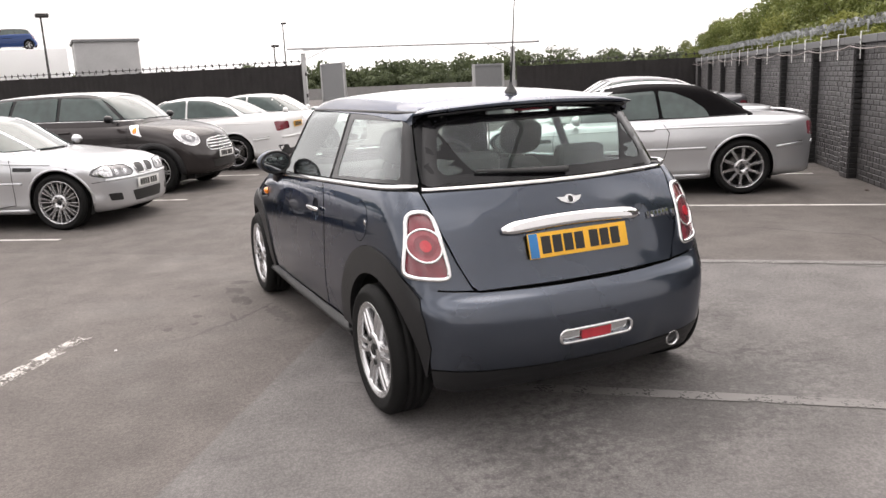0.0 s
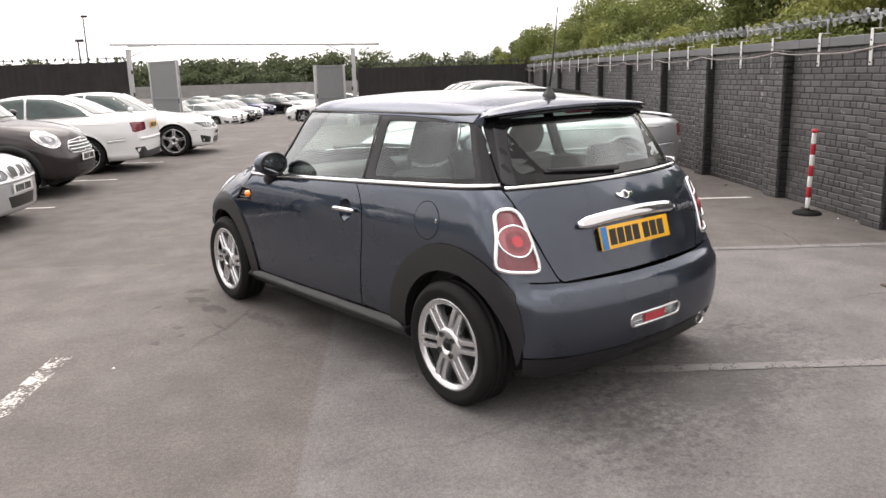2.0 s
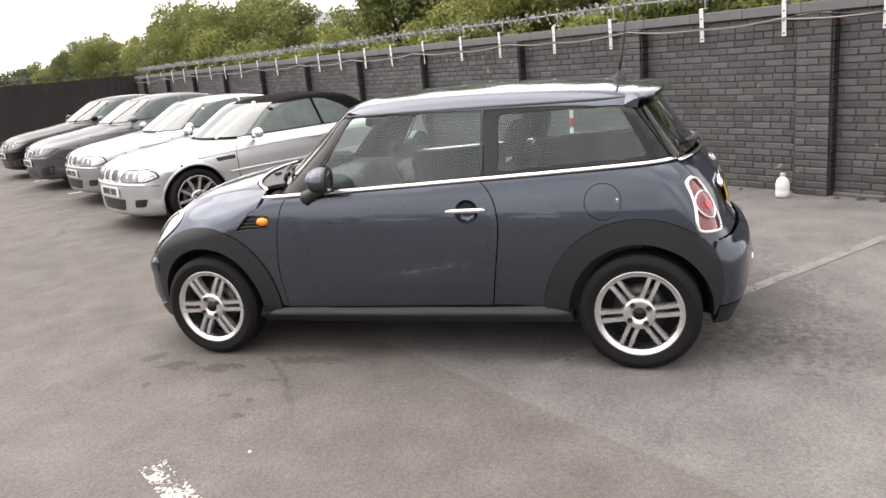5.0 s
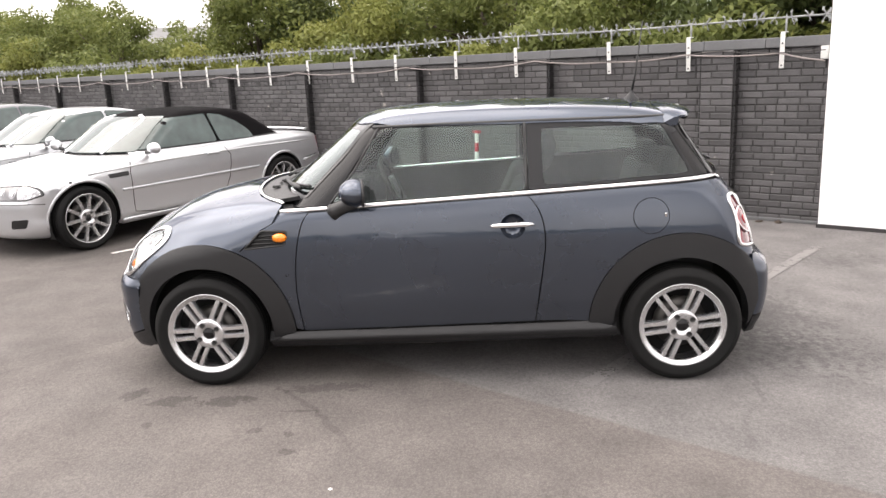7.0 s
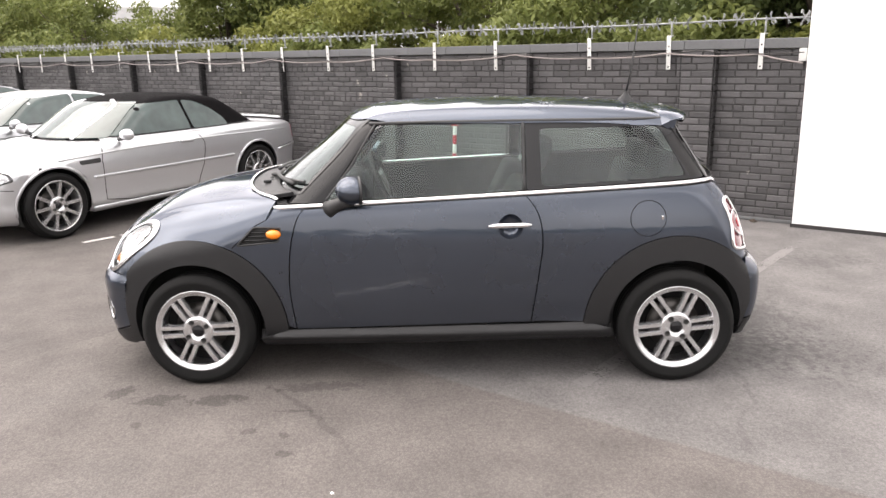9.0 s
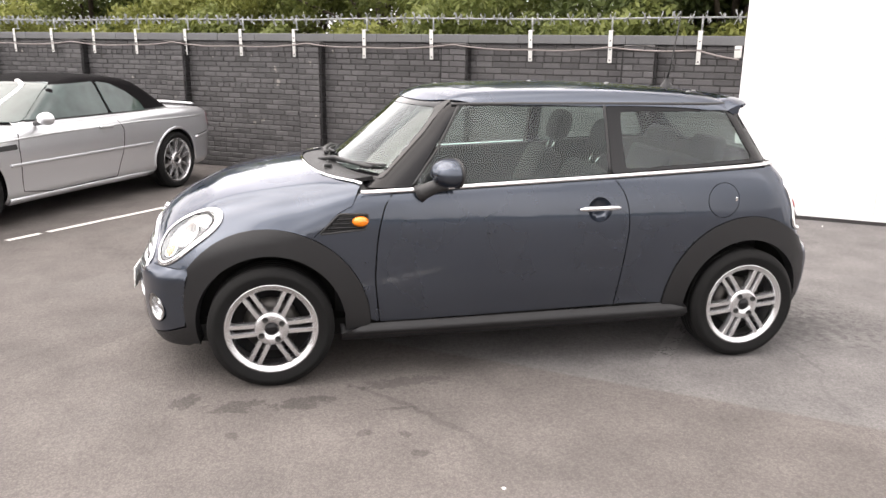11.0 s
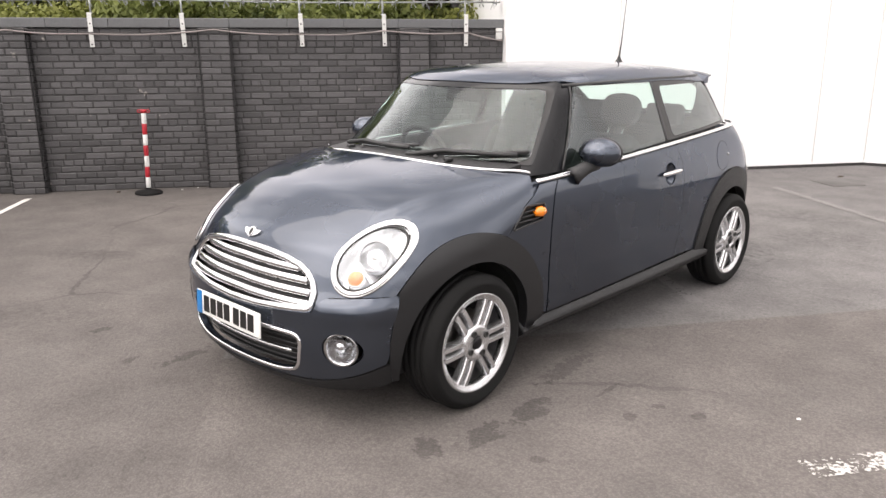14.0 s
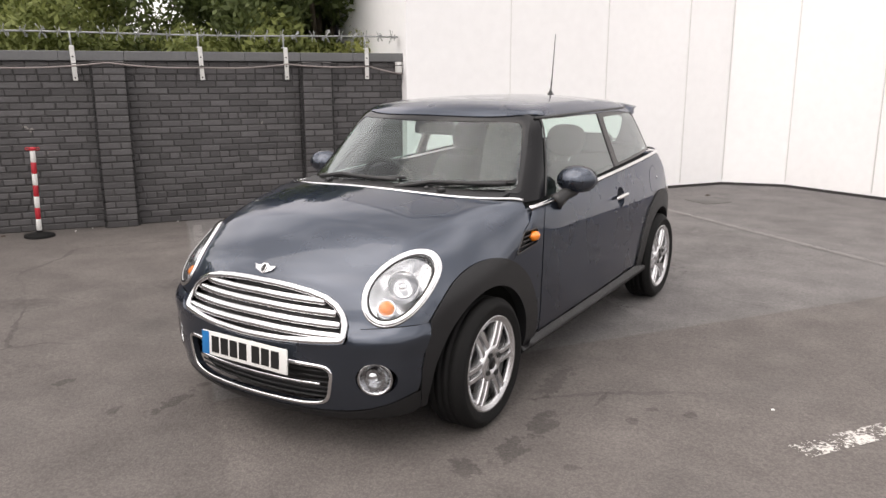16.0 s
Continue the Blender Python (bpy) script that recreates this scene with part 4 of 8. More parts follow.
        inner_q = rounded([(-0.545, belt(-0.545) + 0.026), (-0.540, 1.300), (-1.150, 1.302), (-1.285, belt(-1.285) + 0.030)], 0.03)
        quarter_win = rounded([(-0.470, belt(-0.47) + 0.012), (-0.467, 1.328), (-1.185, 1.330), (-1.385, belt(-1.385) + 0.012)], 0.015)
        frit = panel("quarter_window_frame", S, vx, quarter_win, M_GLOSSBLACK, quarter, [inner_q], 0.05, 0.0, 0.01, high, label="black window border")
        panel("quarter_window", S, vx, inner_q, M_TINT, frit, (), 0.05, -0.002, 0.002, high)
        panel("screen_pillar", S, vx, [(0.555, belt(0.555) + 0.012), (0.292, 1.338), (0.36, 1.352), (0.455, 1.325), (0.86, belt(0.86) + 0.006)], M_PILLAR, car, (), 0.03, -0.003, 0.01, high, label="black windscreen pillar")
        panel("rear_pillar", S, vx, [(-1.190, 1.332), (-1.225, 1.345), (-1.300, 1.25), (-1.465, belt(-1.44) + 0.012), (-1.392, belt(-1.392) + 0.012)], M_PILLAR, car, (), 0.03, -0.001, 0.01, high, label="gloss black rear pillar")
        trim("window_seal", S, vx, [(0.33, 1.333), (0.0, 1.338), (-0.6, 1.339), (-1.205, 1.337)], 0.009, M_PLASTIC, car, 0.7, 0.0, high)
        trim("window_seal", S, vx, [(0.55, belt(0.55) + 0.014), (0.42, 1.125), (0.30, 1.325)], 0.006, M_PLASTIC, car, 0.7, 0.001, high)
        trim("window_seal", S, vx, [(-0.458, belt(-0.458) + 0.014), (-0.457, 1.33)], 0.008, M_PLASTIC, car, 0.5, 0.001, high)
        trim("belt_trim", S, vx, [(y, belt(y)) for y in np.linspace(0.80, -1.405, 30)], 0.011, M_CHROME, car, 0.6, 0.010, low, label="chrome belt strip")

        # door mirror
        mx, my = (-0.845, 0.395) if s < 0 else (0.81, 0.44)
        head = bmesh.new()
        bmesh.ops.create_uvsphere(head, u_segments=28, v_segments=18, radius=1.0)
        for v in head.verts:
            v.co = Vector((v.co.x * 0.103, v.co.y * 0.085, v.co.z * (0.072 if v.co.z > 0 else 0.066)))
            if v.co.y < -0.035:
                v.co.y = -0.035 + (v.co.y + 0.035) * 0.12
        mirror = piece("door_mirror", from_bm("door_mirror", head, M_BLUE, True, 60), car, "slate-blue door mirror on a black stalk", pose(mx, my, 1.03, 0, 0, -s * 12))
        piece("mirror_glass", lathe_mesh("mirror_glass", [(0.001, -0.046), (0.80, -0.045), (0.90, -0.043)], M_MIRROR, 28, "y"), mirror, m=Matrix.Diagonal((0.090, 1, 0.060, 1)))
        piece("mirror_rim", tube_mesh("mirror_rim", [(0.095 * math.cos(a), -0.035, 0.064 * math.sin(a)) for a in np.linspace(0, 2 * math.pi, 36)[:-1]], 0.008, M_PLASTIC, 8, True), mirror)
        piece("mirror_stalk", tube_mesh("mirror_stalk", [(-s * 0.085, 0.115, -0.105), (-s * 0.070, 0.095, -0.090), (-s * 0.045, 0.055, -0.068), (-s * 0.01, 0.01, -0.045)], 0.034, M_PLASTIC, 12, False, None, 1.0, [1.35, 1.1, 0.95, 1.05]), mirror)

    # tailgate
    ry = lambda pts: spread(S, view_y(-1), pts, low)
    gateL = [(-0.632, 1.012), (-0.624, 0.97), (-0.598, 0.85), (-0.562, 0.74), (-0.517, 0.642), (-0.495, 0.622)]
    gate_poly = gateL + [(-x, z) for x, z in gateL[::-1]]
    gate = panel("tailgate", S, view_y(-1), [(x, z) for x, z in gate_poly], M_BLUE, car, (), 0.03, 0.0, 0.02, low,
                 extra=lambda p, n: p - n * (0.009 * ramp(p[:, 2], 0.665, 0.70) * ramp(-p[:, 2], -0.90, -0.86) * ramp(-np.abs(p[:, 0]), -0.43, -0.36))[:, None])
    hb, hn = on(S, view_y(-1), [(x, 0.866 - 0.020 * (x / 0.35) ** 2 * (1 if abs(x) < 0.36 else 1)) for x in np.linspace(-0.355, 0.355, 25)], low, 0.004)
    piece("tailgate_grip", tube_mesh("tailgate_grip", hb, 0.030, M_CHROME, 12, False, hn, 0.62, [0.45, 0.8] + [1.0] * 21 + [0.8, 0.45]), gate, "broad chrome grip bar")
    number_plate(gate, Matrix.Translation(Vector(ry([(0.0, 0.772)])[0]) + Vector((0, 0.004, 0))) @ pose(0, 0, 0, -15, 0, 0), M_YPLATE)
    winged(gate, view_y(-1), 0.0, 0.940, 1.05, low)
    for i in range(7):
        if i != 6:
            panel("letter_bar", S, view_y(-1), [(0.40 + i * 0.026, 0.815), (0.40 + i * 0.026 + 0.017, 0.815), (0.40 + i * 0.026 + 0.019, 0.843), (0.40 + i * 0.026 + 0.002, 0.843)], M_CHROME, gate, step=0.05, off=0.004, lip=0.004, fn=low)
        else:
            panel("letter_bar", S, view_y(-1), [(0.575, 0.803), (0.592, 0.803), (0.592, 0.835), (0.575, 0.835)], M_CHROME, gate, step=0.05, off=0.004, lip=0.004, fn=low)
    trim("tailgate_trim", S, view_y(-1), [(x, 1.022) for x in np.linspace(-0.625, 0.625, 26)], 0.010, M_CHROME, gate, 0.6, 0.006, low, label="chrome strip under the rear window")
    rear_glass = rounded([(-0.615, 1.035), (-0.525, 1.315), (0.525, 1.315), (0.615, 1.035)], 0.04)
    inner_g = rounded([(-0.545, 1.075), (-0.475, 1.285), (0.475, 1.285), (0.545, 1.075)], 0.06)
    frame_g = panel("rear_window_frame", S, view_y(-1), rear_glass, M_GLOSSBLACK, gate, [inner_g], 0.05, 0.0, 0.01, high, label="black window border")
    panel("rear_window", S, view_y(-1), inner_g, M_TINT, frame_g, (), 0.05, -0.002, 0.002, high)
    trim("rear_wiper", S, view_y(-1), [(0.05, 1.055), (-0.05, 1.06), (-0.20, 1.067), (-0.38, 1.078)], 0.013, M_PLASTIC, gate, 0.7, 0.018, high, label="black rear wiper", taper=lambda t: 1.3 - 0.8 * t)
    panel("brake_strip", S, view_y(-1), rounded([(-0.10, 1.322), (-0.10, 1.334), (0.10, 1.334), (0.10, 1.322)], 0.004), M_REDLENS, gate, (), 0.05, 0.004, 0.004, high)

    # rear bumper
    RB = Round((0, -1.1, 0.42), (0, -1, 0.02))
    tl = [(-0.70, 0.634), (-0.66, 0.631), (-0.60, 0.624), (-0.515, 0.616), (-0.49, 0.612), (-0.3, 0.607), (0.0, 0.605)]
    tl = tl + [(-x, z) for x, z in tl[::-1][1:]]
    fR = [(-1.592, 0.60), (-1.606, 0.52), (-1.622, 0.40), (-1.615, 0.31)]
    bl = [(x, 0.285 + 0.03 * (abs(x) / 0.7) ** 2) for x in np.linspace(0.66, -0.66, 24)]
    sR = lambda s, pts: spread(S, view_x(s), pts, low)
    ringR = [*ry(tl), *sR(1, fR), *ry(bl), *sR(-1, fR[::-1])]
    fog_hole = rounded([(-0.182, 0.368), (-0.182, 0.424), (0.182, 0.424), (0.182, 0.368)], 0.028)
    rb = panel("rear_bumper", S, RB, [tuple(q) for q in RB.flat(np.array(ringR))], M_BLUE, car, [[tuple(q) for q in RB.flat(ry(fog_hole))]], 0.035, 0.004, 0.03, low)
    fogp = panel("rear_fog_lamp", S, view_y(-1), fog_hole, M_REFLECT, rb, (), 0.03, -0.012, 0.0, low, label="chrome-framed red rear fog lamp")
    trim("fog_lamp_frame", S, view_y(-1), fog_hole, 0.0075, M_CHROME, fogp, 0.8, 0.004, low, True, 8, 0.02)
    panel("fog_lamp_lens", S, view_y(-1), rounded([(-0.075, 0.372), (-0.075, 0.418), (0.075, 0.418), (0.075, 0.372)], 0.01), M_REDCORE, fogp, (), 0.03, -0.003, 0.006, low)
    for e in (-1, 1):
        panel("fog_lamp_lens", S, view_y(-1), rounded([(e * 0.085, 0.374), (e * 0.085, 0.416), (e * 0.165, 0.416), (e * 0.165, 0.374)], 0.012), M_LENS, fogp, (), 0.03, -0.003, 0.006, low)
    vb = [*ry([(x, 0.277 + 0.03 * (abs(x) / 0.7) ** 2) for x in np.linspace(-0.66, 0.66, 20)]), *sR(1, [(-1.612, 0.30), (-1.58, 0.21)]), *ry([(x, 0.20) for x in np.linspace(0.60, -0.60, 20)]), *sR(-1, [(-1.58, 0.21), (-1.612, 0.30)])]
    panel("rear_valance", S, RB, [tuple(q) for q in RB.flat(np.array(vb))], M_CLAD, car, (), 0.04, 0.004, 0.04, low)
    piece("exhaust_pipe", lathe_mesh("exhaust_pipe", [(0.026, 0.30), (0.029, 0.0), (0.034, -0.012), (0.038, -0.004), (0.039, 0.02), (0.038, 0.30)], M_CHROME, 28, "y"), car, "chrome exhaust tailpipe", pose(0.465, -1.722, 0.262, 4, 0, 0))
    piece("exhaust_bore", lathe_mesh("exhaust_bore", [(0.001, 0.06), (0.027, 0.06)], M_DARK, 20, "y"), car, "", pose(0.465, -1.722, 0.262, 4, 0, 0))

    # roof and screens
    side_r = [(0.30, 0.56), (0.22, 0.592), (0.0, 0.603), (-0.4, 0.605), (-0.8, 0.598), (-1.05, 0.592), (-1.168, 0.575)]
    roof_poly = [(x, 0.505 - 0.475 * x * x - 0.39 * x ** 4) for x in np.linspace(0, 0.50, 14)] + [(x, y) for y, x in side_r] + [(0.50, -1.168), (0.25, -1.168), (0.0, -1.168)]
    roof_poly = roof_poly + [(-x, y) for x, y in roof_poly[::-1][1:-1]]
    roof = panel("roof", S, view_z(), roof_poly, M_BLUE, car, (), 0.045, 0.004, 0.02, high)
    # roof spoiler: carries the roof's line on past the rear window
    xs = np.linspace(-0.575, 0.575, 25)
    front = on(S, view_z(), [(x, -1.17) for x in xs], high)[0]
    rows = []
    for x, f in zip(xs, front):
        e = abs(x) / 0.575
        yt = -1.358 + 0.055 * e ** 2.2 + 0.03 * e ** 10
        zt = 1.372 - 0.026 * e ** 2 - 0.006 * e ** 8
        deep = 1.0 - 0.85 * e ** 4
        z0 = f[2] + 0.005
        top = [(x, -1.17 + (yt + 1.17) * t, z0 + (zt - z0) * t + 0.006 * math.sin(math.pi * t)) for t in (0.0, 0.25, 0.5, 0.75, 0.93)]
        rows.append(top + [(x, yt, zt - 0.004), (x, yt + 0.002, zt - 0.010 - 0.006 * deep), (x, yt + 0.03, zt - 0.012 - 0.014 * deep), (x, -1.265 + 0.03 * e, min(zt, z0) - 0.012 - 0.022 * deep), (x, -1.20, z0 - 0.014 - 0.036 * deep)])
    k = len(rows[0])
    faces = [(i * k + j, (i + 1) * k + j, (i + 1) * k + (j + 1) % k, i * k + (j + 1) % k) for i in range(len(rows) - 1) for j in range(k)]
    faces += [tuple(range(k)), tuple((len(rows) - 1) * k + j for j in range(k))[::-1]]
    bm = bmesh.new()
    bv = [bm.verts.new(p) for r in rows for p in r]
    for f in faces:
        bm.faces.new([bv[i] for i in f])
    bmesh.ops.recalc_face_normals(bm, faces=bm.faces[:])
    sp = piece("roof_spoiler", from_bm("roof_spoiler", bm, M_BLUE, True, 40), car)
    lip_pts = [(r[6][0] * 0.985, r[6][1] + 0.018, r[6][2] - 0.012) for r in rows[1:-1]]
    piece("spoiler_underside", tube_mesh("spoiler_underside", lip_pts, 0.016, M_PILLAR, 8, False, [(0, 0, 1)] * len(lip_pts), 0.6), sp)
    wind = rounded([(-0.672, 0.985), (-0.548, 1.350), (0.548, 1.350), (0.672, 0.985)], 0.015)
    screen_in = rounded([(-0.652, 1.0), (-0.528, 1.315), (0.528, 1.315), (0.652, 1.0)], 0.04)
    panel("windscreen_border", S, view_y(1), wind, M_GLOSSBLACK, car, [screen_in], 0.05, 0.0, 0.008, high, label="black windscreen border")
    panel("windscreen", S, view_y(1), screen_in, M_SCREEN, car, (), 0.05, -0.002, 0.002, high)
    scut = [(x, 1.062 - 0.27 * (x / 0.74) ** 2 * (0.45 + 0.55 * (x / 0.74) ** 2)) for x in np.linspace(-0.735, 0.735, 31)]
    panel("scuttle", S, view_z(), [(x, y - 0.012) for x, y in scut if abs(x) < 0.65] + [(x, y - 0.16) for x, y in scut[::-1] if abs(x) < 0.65], M_PLASTIC, car, (), 0.04, -0.006, 0.02, S.low, label="black scuttle panel")
    trim("bonnet_trim", S, view_z(), [(x, y - 0.006) for x, y in scut], 0.010, M_CHROME, car, 0.6, 0.006, low, label="chrome strip behind the bonnet")
    for x0, x1, tipz in ((0.50, -0.08, 1.035), (-0.10, -0.60, 1.03)):
        arm = [(x0, 0.985), (x0 - (x0 - x1) * 0.35, 1.015), (x1, tipz - 0.02)]
        w = piece("wiper", tube_mesh("wiper", on(S, view_y(1), resample(arm, 0.05, False), high, 0.030)[0], 0.011, M_PLASTIC, 8, False, None, 1.0), car, "black windscreen wiper")
        blade = [(x0 - (x0 - x1) * 0.05, 1.003), (x1 - 0.03, tipz + 0.004)]
        piece("wiper_blade", tube_mesh("wiper_blade", on(S, view_y(1), resample(blade, 0.05, False), high, 0.012)[0], 0.008, M_PLASTIC, 6), w)
    for x in (-0.27, 0.27):
        jp = on(S, view_z(), [(x, 0.945 - 0.25 * x * x)], S.low)[0][0]
        piece("washer_jet", lathe_mesh("washer_jet", [(0.001, 0.010), (0.008, 0.008), (0.013, 0.0)], M_PLASTIC, 14, "z"), car, "", Matrix.Translation(Vector(jp)) @ Matrix.Diagonal((1.2, 0.9, 1, 1)))
    # aerial on the roof
    ap = on(S, view_z(), [(0.0, -1.10)], high)[0][0]
    foot = piece("aerial", lathe_mesh("aerial", [(0.034, 0.0), (0.030, 0.012), (0.018, 0.028), (0.010, 0.042), (0.007, 0.055)], M_PLASTIC, 20, "z"), car, "thin black roof aerial", Matrix.Translation(Vector(ap)) @ pose(0, 0, 0, 2, 0, 0) @ Matrix.Diagonal((0.8, 1.3, 1, 1)))
    piece("aerial_rod", tube_mesh("aerial_rod", [(0, 0, 0.04), (0, -0.012, 0.14), (0, -0.033, 0.44)], 0.0042, M_INK, 6, False, None, 1.0, [1.4, 1.0, 0.6]), foot)

    # cabin
    rims = []
    tub = bmesh.new()
    for zz, ins in ((0.20, 0.10), (0.55, 0.09), (None, 0.108)):
        rims.append([tub.verts.new((x * (0.82 - ins) / 0.82, y, belt(y) + 0.010 if zz is None else zz)) for x, y in [(0.55, 1.0), (0.72, 0.8), (0.78, 0.4), (0.78, -0.8), (0.74, -1.25), (0.6, -1.45), (-0.6, -1.45), (-0.74, -1.25), (-0.78, -0.8), (-0.78, 0.4), (-0.72, 0.8), (-0.55, 1.0)]])
    for a, b in zip(rims, rims[1:]):
        for i in range(len(a)):
            j = (i + 1) % len(a)
            tub.faces.new((a[i], a[j], b[j], b[i]))
    tub.faces.new(rims[0])
    piece("cabin_lining", from_bm("cabin_lining", tub, M_TRIM, False), car)
    panel("headlining", S, view_z(), [(x * 0.965, y * 0.97 - 0.012) for x, y in roof_poly], M_CREAM, car, (), 0.09, -0.03, 0.0, high, label="pale roof lining")
    dash = bmesh.new()
    box_bm((1.36, 0.42, 0.26), (0, 0.66, 0.82), 0.09, 4, dash)
    piece("dashboard", from_bm("dashboard", dash, M_TRIM, True, 60), car, "dark dashboard")
    piece("instrument_dial", lathe_mesh("instrument_dial", [(0.001, 0.0), (0.11, 0.0), (0.125, -0.02), (0.11, 0.06)], M_PLASTIC, 28, "y"), car, "", pose(0, 0.46, 0.88))
    sw = piece("steering_wheel", tube_mesh("steering_wheel", [(0.185 * math.cos(a), 0, 0.185 * math.sin(a)) for a in np.linspace(0, 2 * math.pi, 41)[:-1]], 0.016, M_TRIM, 10, True), car, "grey three-spoke steering wheel", pose(0.36, 0.36, 0.90, -24, 0, 0))
    piece("airbag_pad", from_bm("airbag_pad", box_bm((0.16, 0.05, 0.13), (0, 0.01, -0.01), 0.03, 3), M_ALLOYD, True), sw)
    for a in (15, 165, 270):
        piece("wheel_spoke", from_bm("wheel_spoke", box_bm((0.12, 0.016, 0.035), (0.12, 0.008, 0), 0.006), M_ALLOYD, True), sw, m=pose(0, 0, 0, 0, -a, 0))
    piece("rear_view_mirror", from_bm("rear_view_mirror", box_bm((0.25, 0.05, 0.085), (0, 0, 0), 0.02, 3), M_TRIM, True), car, "", pose(0.02, 0.40, 1.272, 10, 0, 0))
    for x in (-0.36, 0.36):
        seat = piece("seat", from_bm("seat", box_bm((0.50, 0.52, 0.18), (0, 0, 0), 0.06, 3), M_SEAT, True), car, "charcoal cloth seat", pose(x, -0.02, 0.47, 8, 0, 0))
        back = bmesh.new()
        box_bm((0.48, 0.15, 0.57), (0, 0, 0.285), 0.07, 4, back)
        for v in back.verts:
            v.co.x *= 1.0 - 1.5 * max(0.0, v.co.z - 0.36)
        piece("backrest", from_bm("backrest", back, M_SEAT, True), seat, m=pose(0, -0.24, 0.05, -16 + 32, 0, 0))
        cushion = bmesh.new()
        bmesh.ops.create_uvsphere(cushion, u_segments=24, v_segments=16, radius=1.0)
        for v in cushion.verts:
            v.co = Vector([r * math.copysign(abs(c) ** 0.72, c) for r, c in zip((0.128, 0.055, 0.100), v.co)])
        hd = piece("headrest", from_bm("headrest", cushion, M_SEAT, True, 60), seat, m=pose(0, -0.45, 0.745, 10, 0, 0))
        for e in (-0.06, 0.06):
            piece("headrest_post", tube_mesh("headrest_post", [(e * 0.8, 0, -0.08), (e * 0.8, 0.02, -0.18)], 0.006, M_CHROME, 8), hd)
    bench = piece("rear_bench", from_bm("rear_bench", box_bm((1.15, 0.45, 0.2), (0, -0.86, 0.48), 0.06, 3), M_SEAT, True), car, "charcoal rear bench")
    for x in (-0.29, 0.29):
        piece("backrest", from_bm("backrest", box_bm((0.55, 0.14, 0.52), (0, 0, 0.26), 0.05, 3), M_SEAT, True), bench, m=pose(x, -1.10, 0.50, 14, 0, 0))
        piece("headrest", from_bm("headrest", box_bm((0.26, 0.09, 0.15), (0, 0, 0), 0.04, 3), M_SEAT, True), bench, m=pose(x, -1.24, 1.07, 8, 0, 0))
    # underbody
    box("underbody", (1.30, 3.1, 0.10), (0, 0.05, 0.235), M_DARK, car, 0.03)
    box("engine_bay", (1.10, 0.80, 0.40), (0, 1.28, 0.44), M_DARK, car, 0.05)
    for y in (1.2335, -1.2335):
        piece("axle", tube_mesh("axle", [(-0.70, y, 0.29), (0.70, y, 0.29)], 0.035, M_DARK, 8), car)
    return car


def nv_off(p, n, c, e):
    """Depth of a lamp's bowl: deepest at its middle."""
    d = (p[:, 0] - c[0]) ** 2 / 0.108 ** 2 + (p[:, 2] - c[2]) ** 2 / 0.131 ** 2
    return n * (0.060 * np.clip(1 - d, 0, 1) ** 0.6)[:, None]


mini_car()


# ---- the yard ----
# yard space: x along the brick wall, y out from it into the car park
YARD = pose(4.60, -0.93, 0, 0, 0, 55.2)


# The two broad blotches at y near -1.9 also paint the hatchback's shadow.
STAINS_AND_SHADE = ((-1.02, 1.10, 98, 0.34, 0.14, 0.50, 0.62), (-1.01, 1.40, 92, 0.30, 0.18, 0.53, 0.64), (-0.93, 1.64, 150, 0.22, 0.13, 0.51, 0.64), (-0.86, 0.62, 96, 0.55, 0.16, 0.53, 0.66), (0.62, 1.84, 100, 0.30, 0.09, 0.49, 0.66), (0.45, -1.85, 10, 2.0, 0.9, 0.48, 0.68), (-0.4, -1.9, 60, 1.1, 0.7, 0.52, 0.74),
          (1.4, -1.0, 30, 1.1, 0.5, 0.58, 0.74), (2.3, 0.3, 50, 1.3, 0.5, 0.58, 0.74), (-0.9, -3.0, 30, 1.4, 0.9, 0.60, 0.78), (1.9, 2.3, 55, 1.2, 0.5, 0.58, 0.74), (-0.2, -3.6, 20, 1.5, 0.6, 0.56, 0.74), (1.6, -3.0, 75, 1.2, 0.7, 0.56, 0.74), (2.9, 1.3, 40, 1.0, 0.35, 0.56, 0.72))
# single drips: x, y, length, width, turn
DRIPS = ((-1.35, 0.85, 0.085, 0.06, 120), (-1.39, 0.685, 0.065, 0.05, 60), (-1.56, 0.64, 0.085, 0.06, 100), (-1.142, 0.685, 0.17, 0.028, 92), (-1.29, 1.40, 0.07, 0.05, 20), (0.78, 2.06, 0.12, 0.06, 100), (1.31, 1.97, 0.12, 0.07, 90), (0.66, 1.60, 0.08, 0.05, 70))


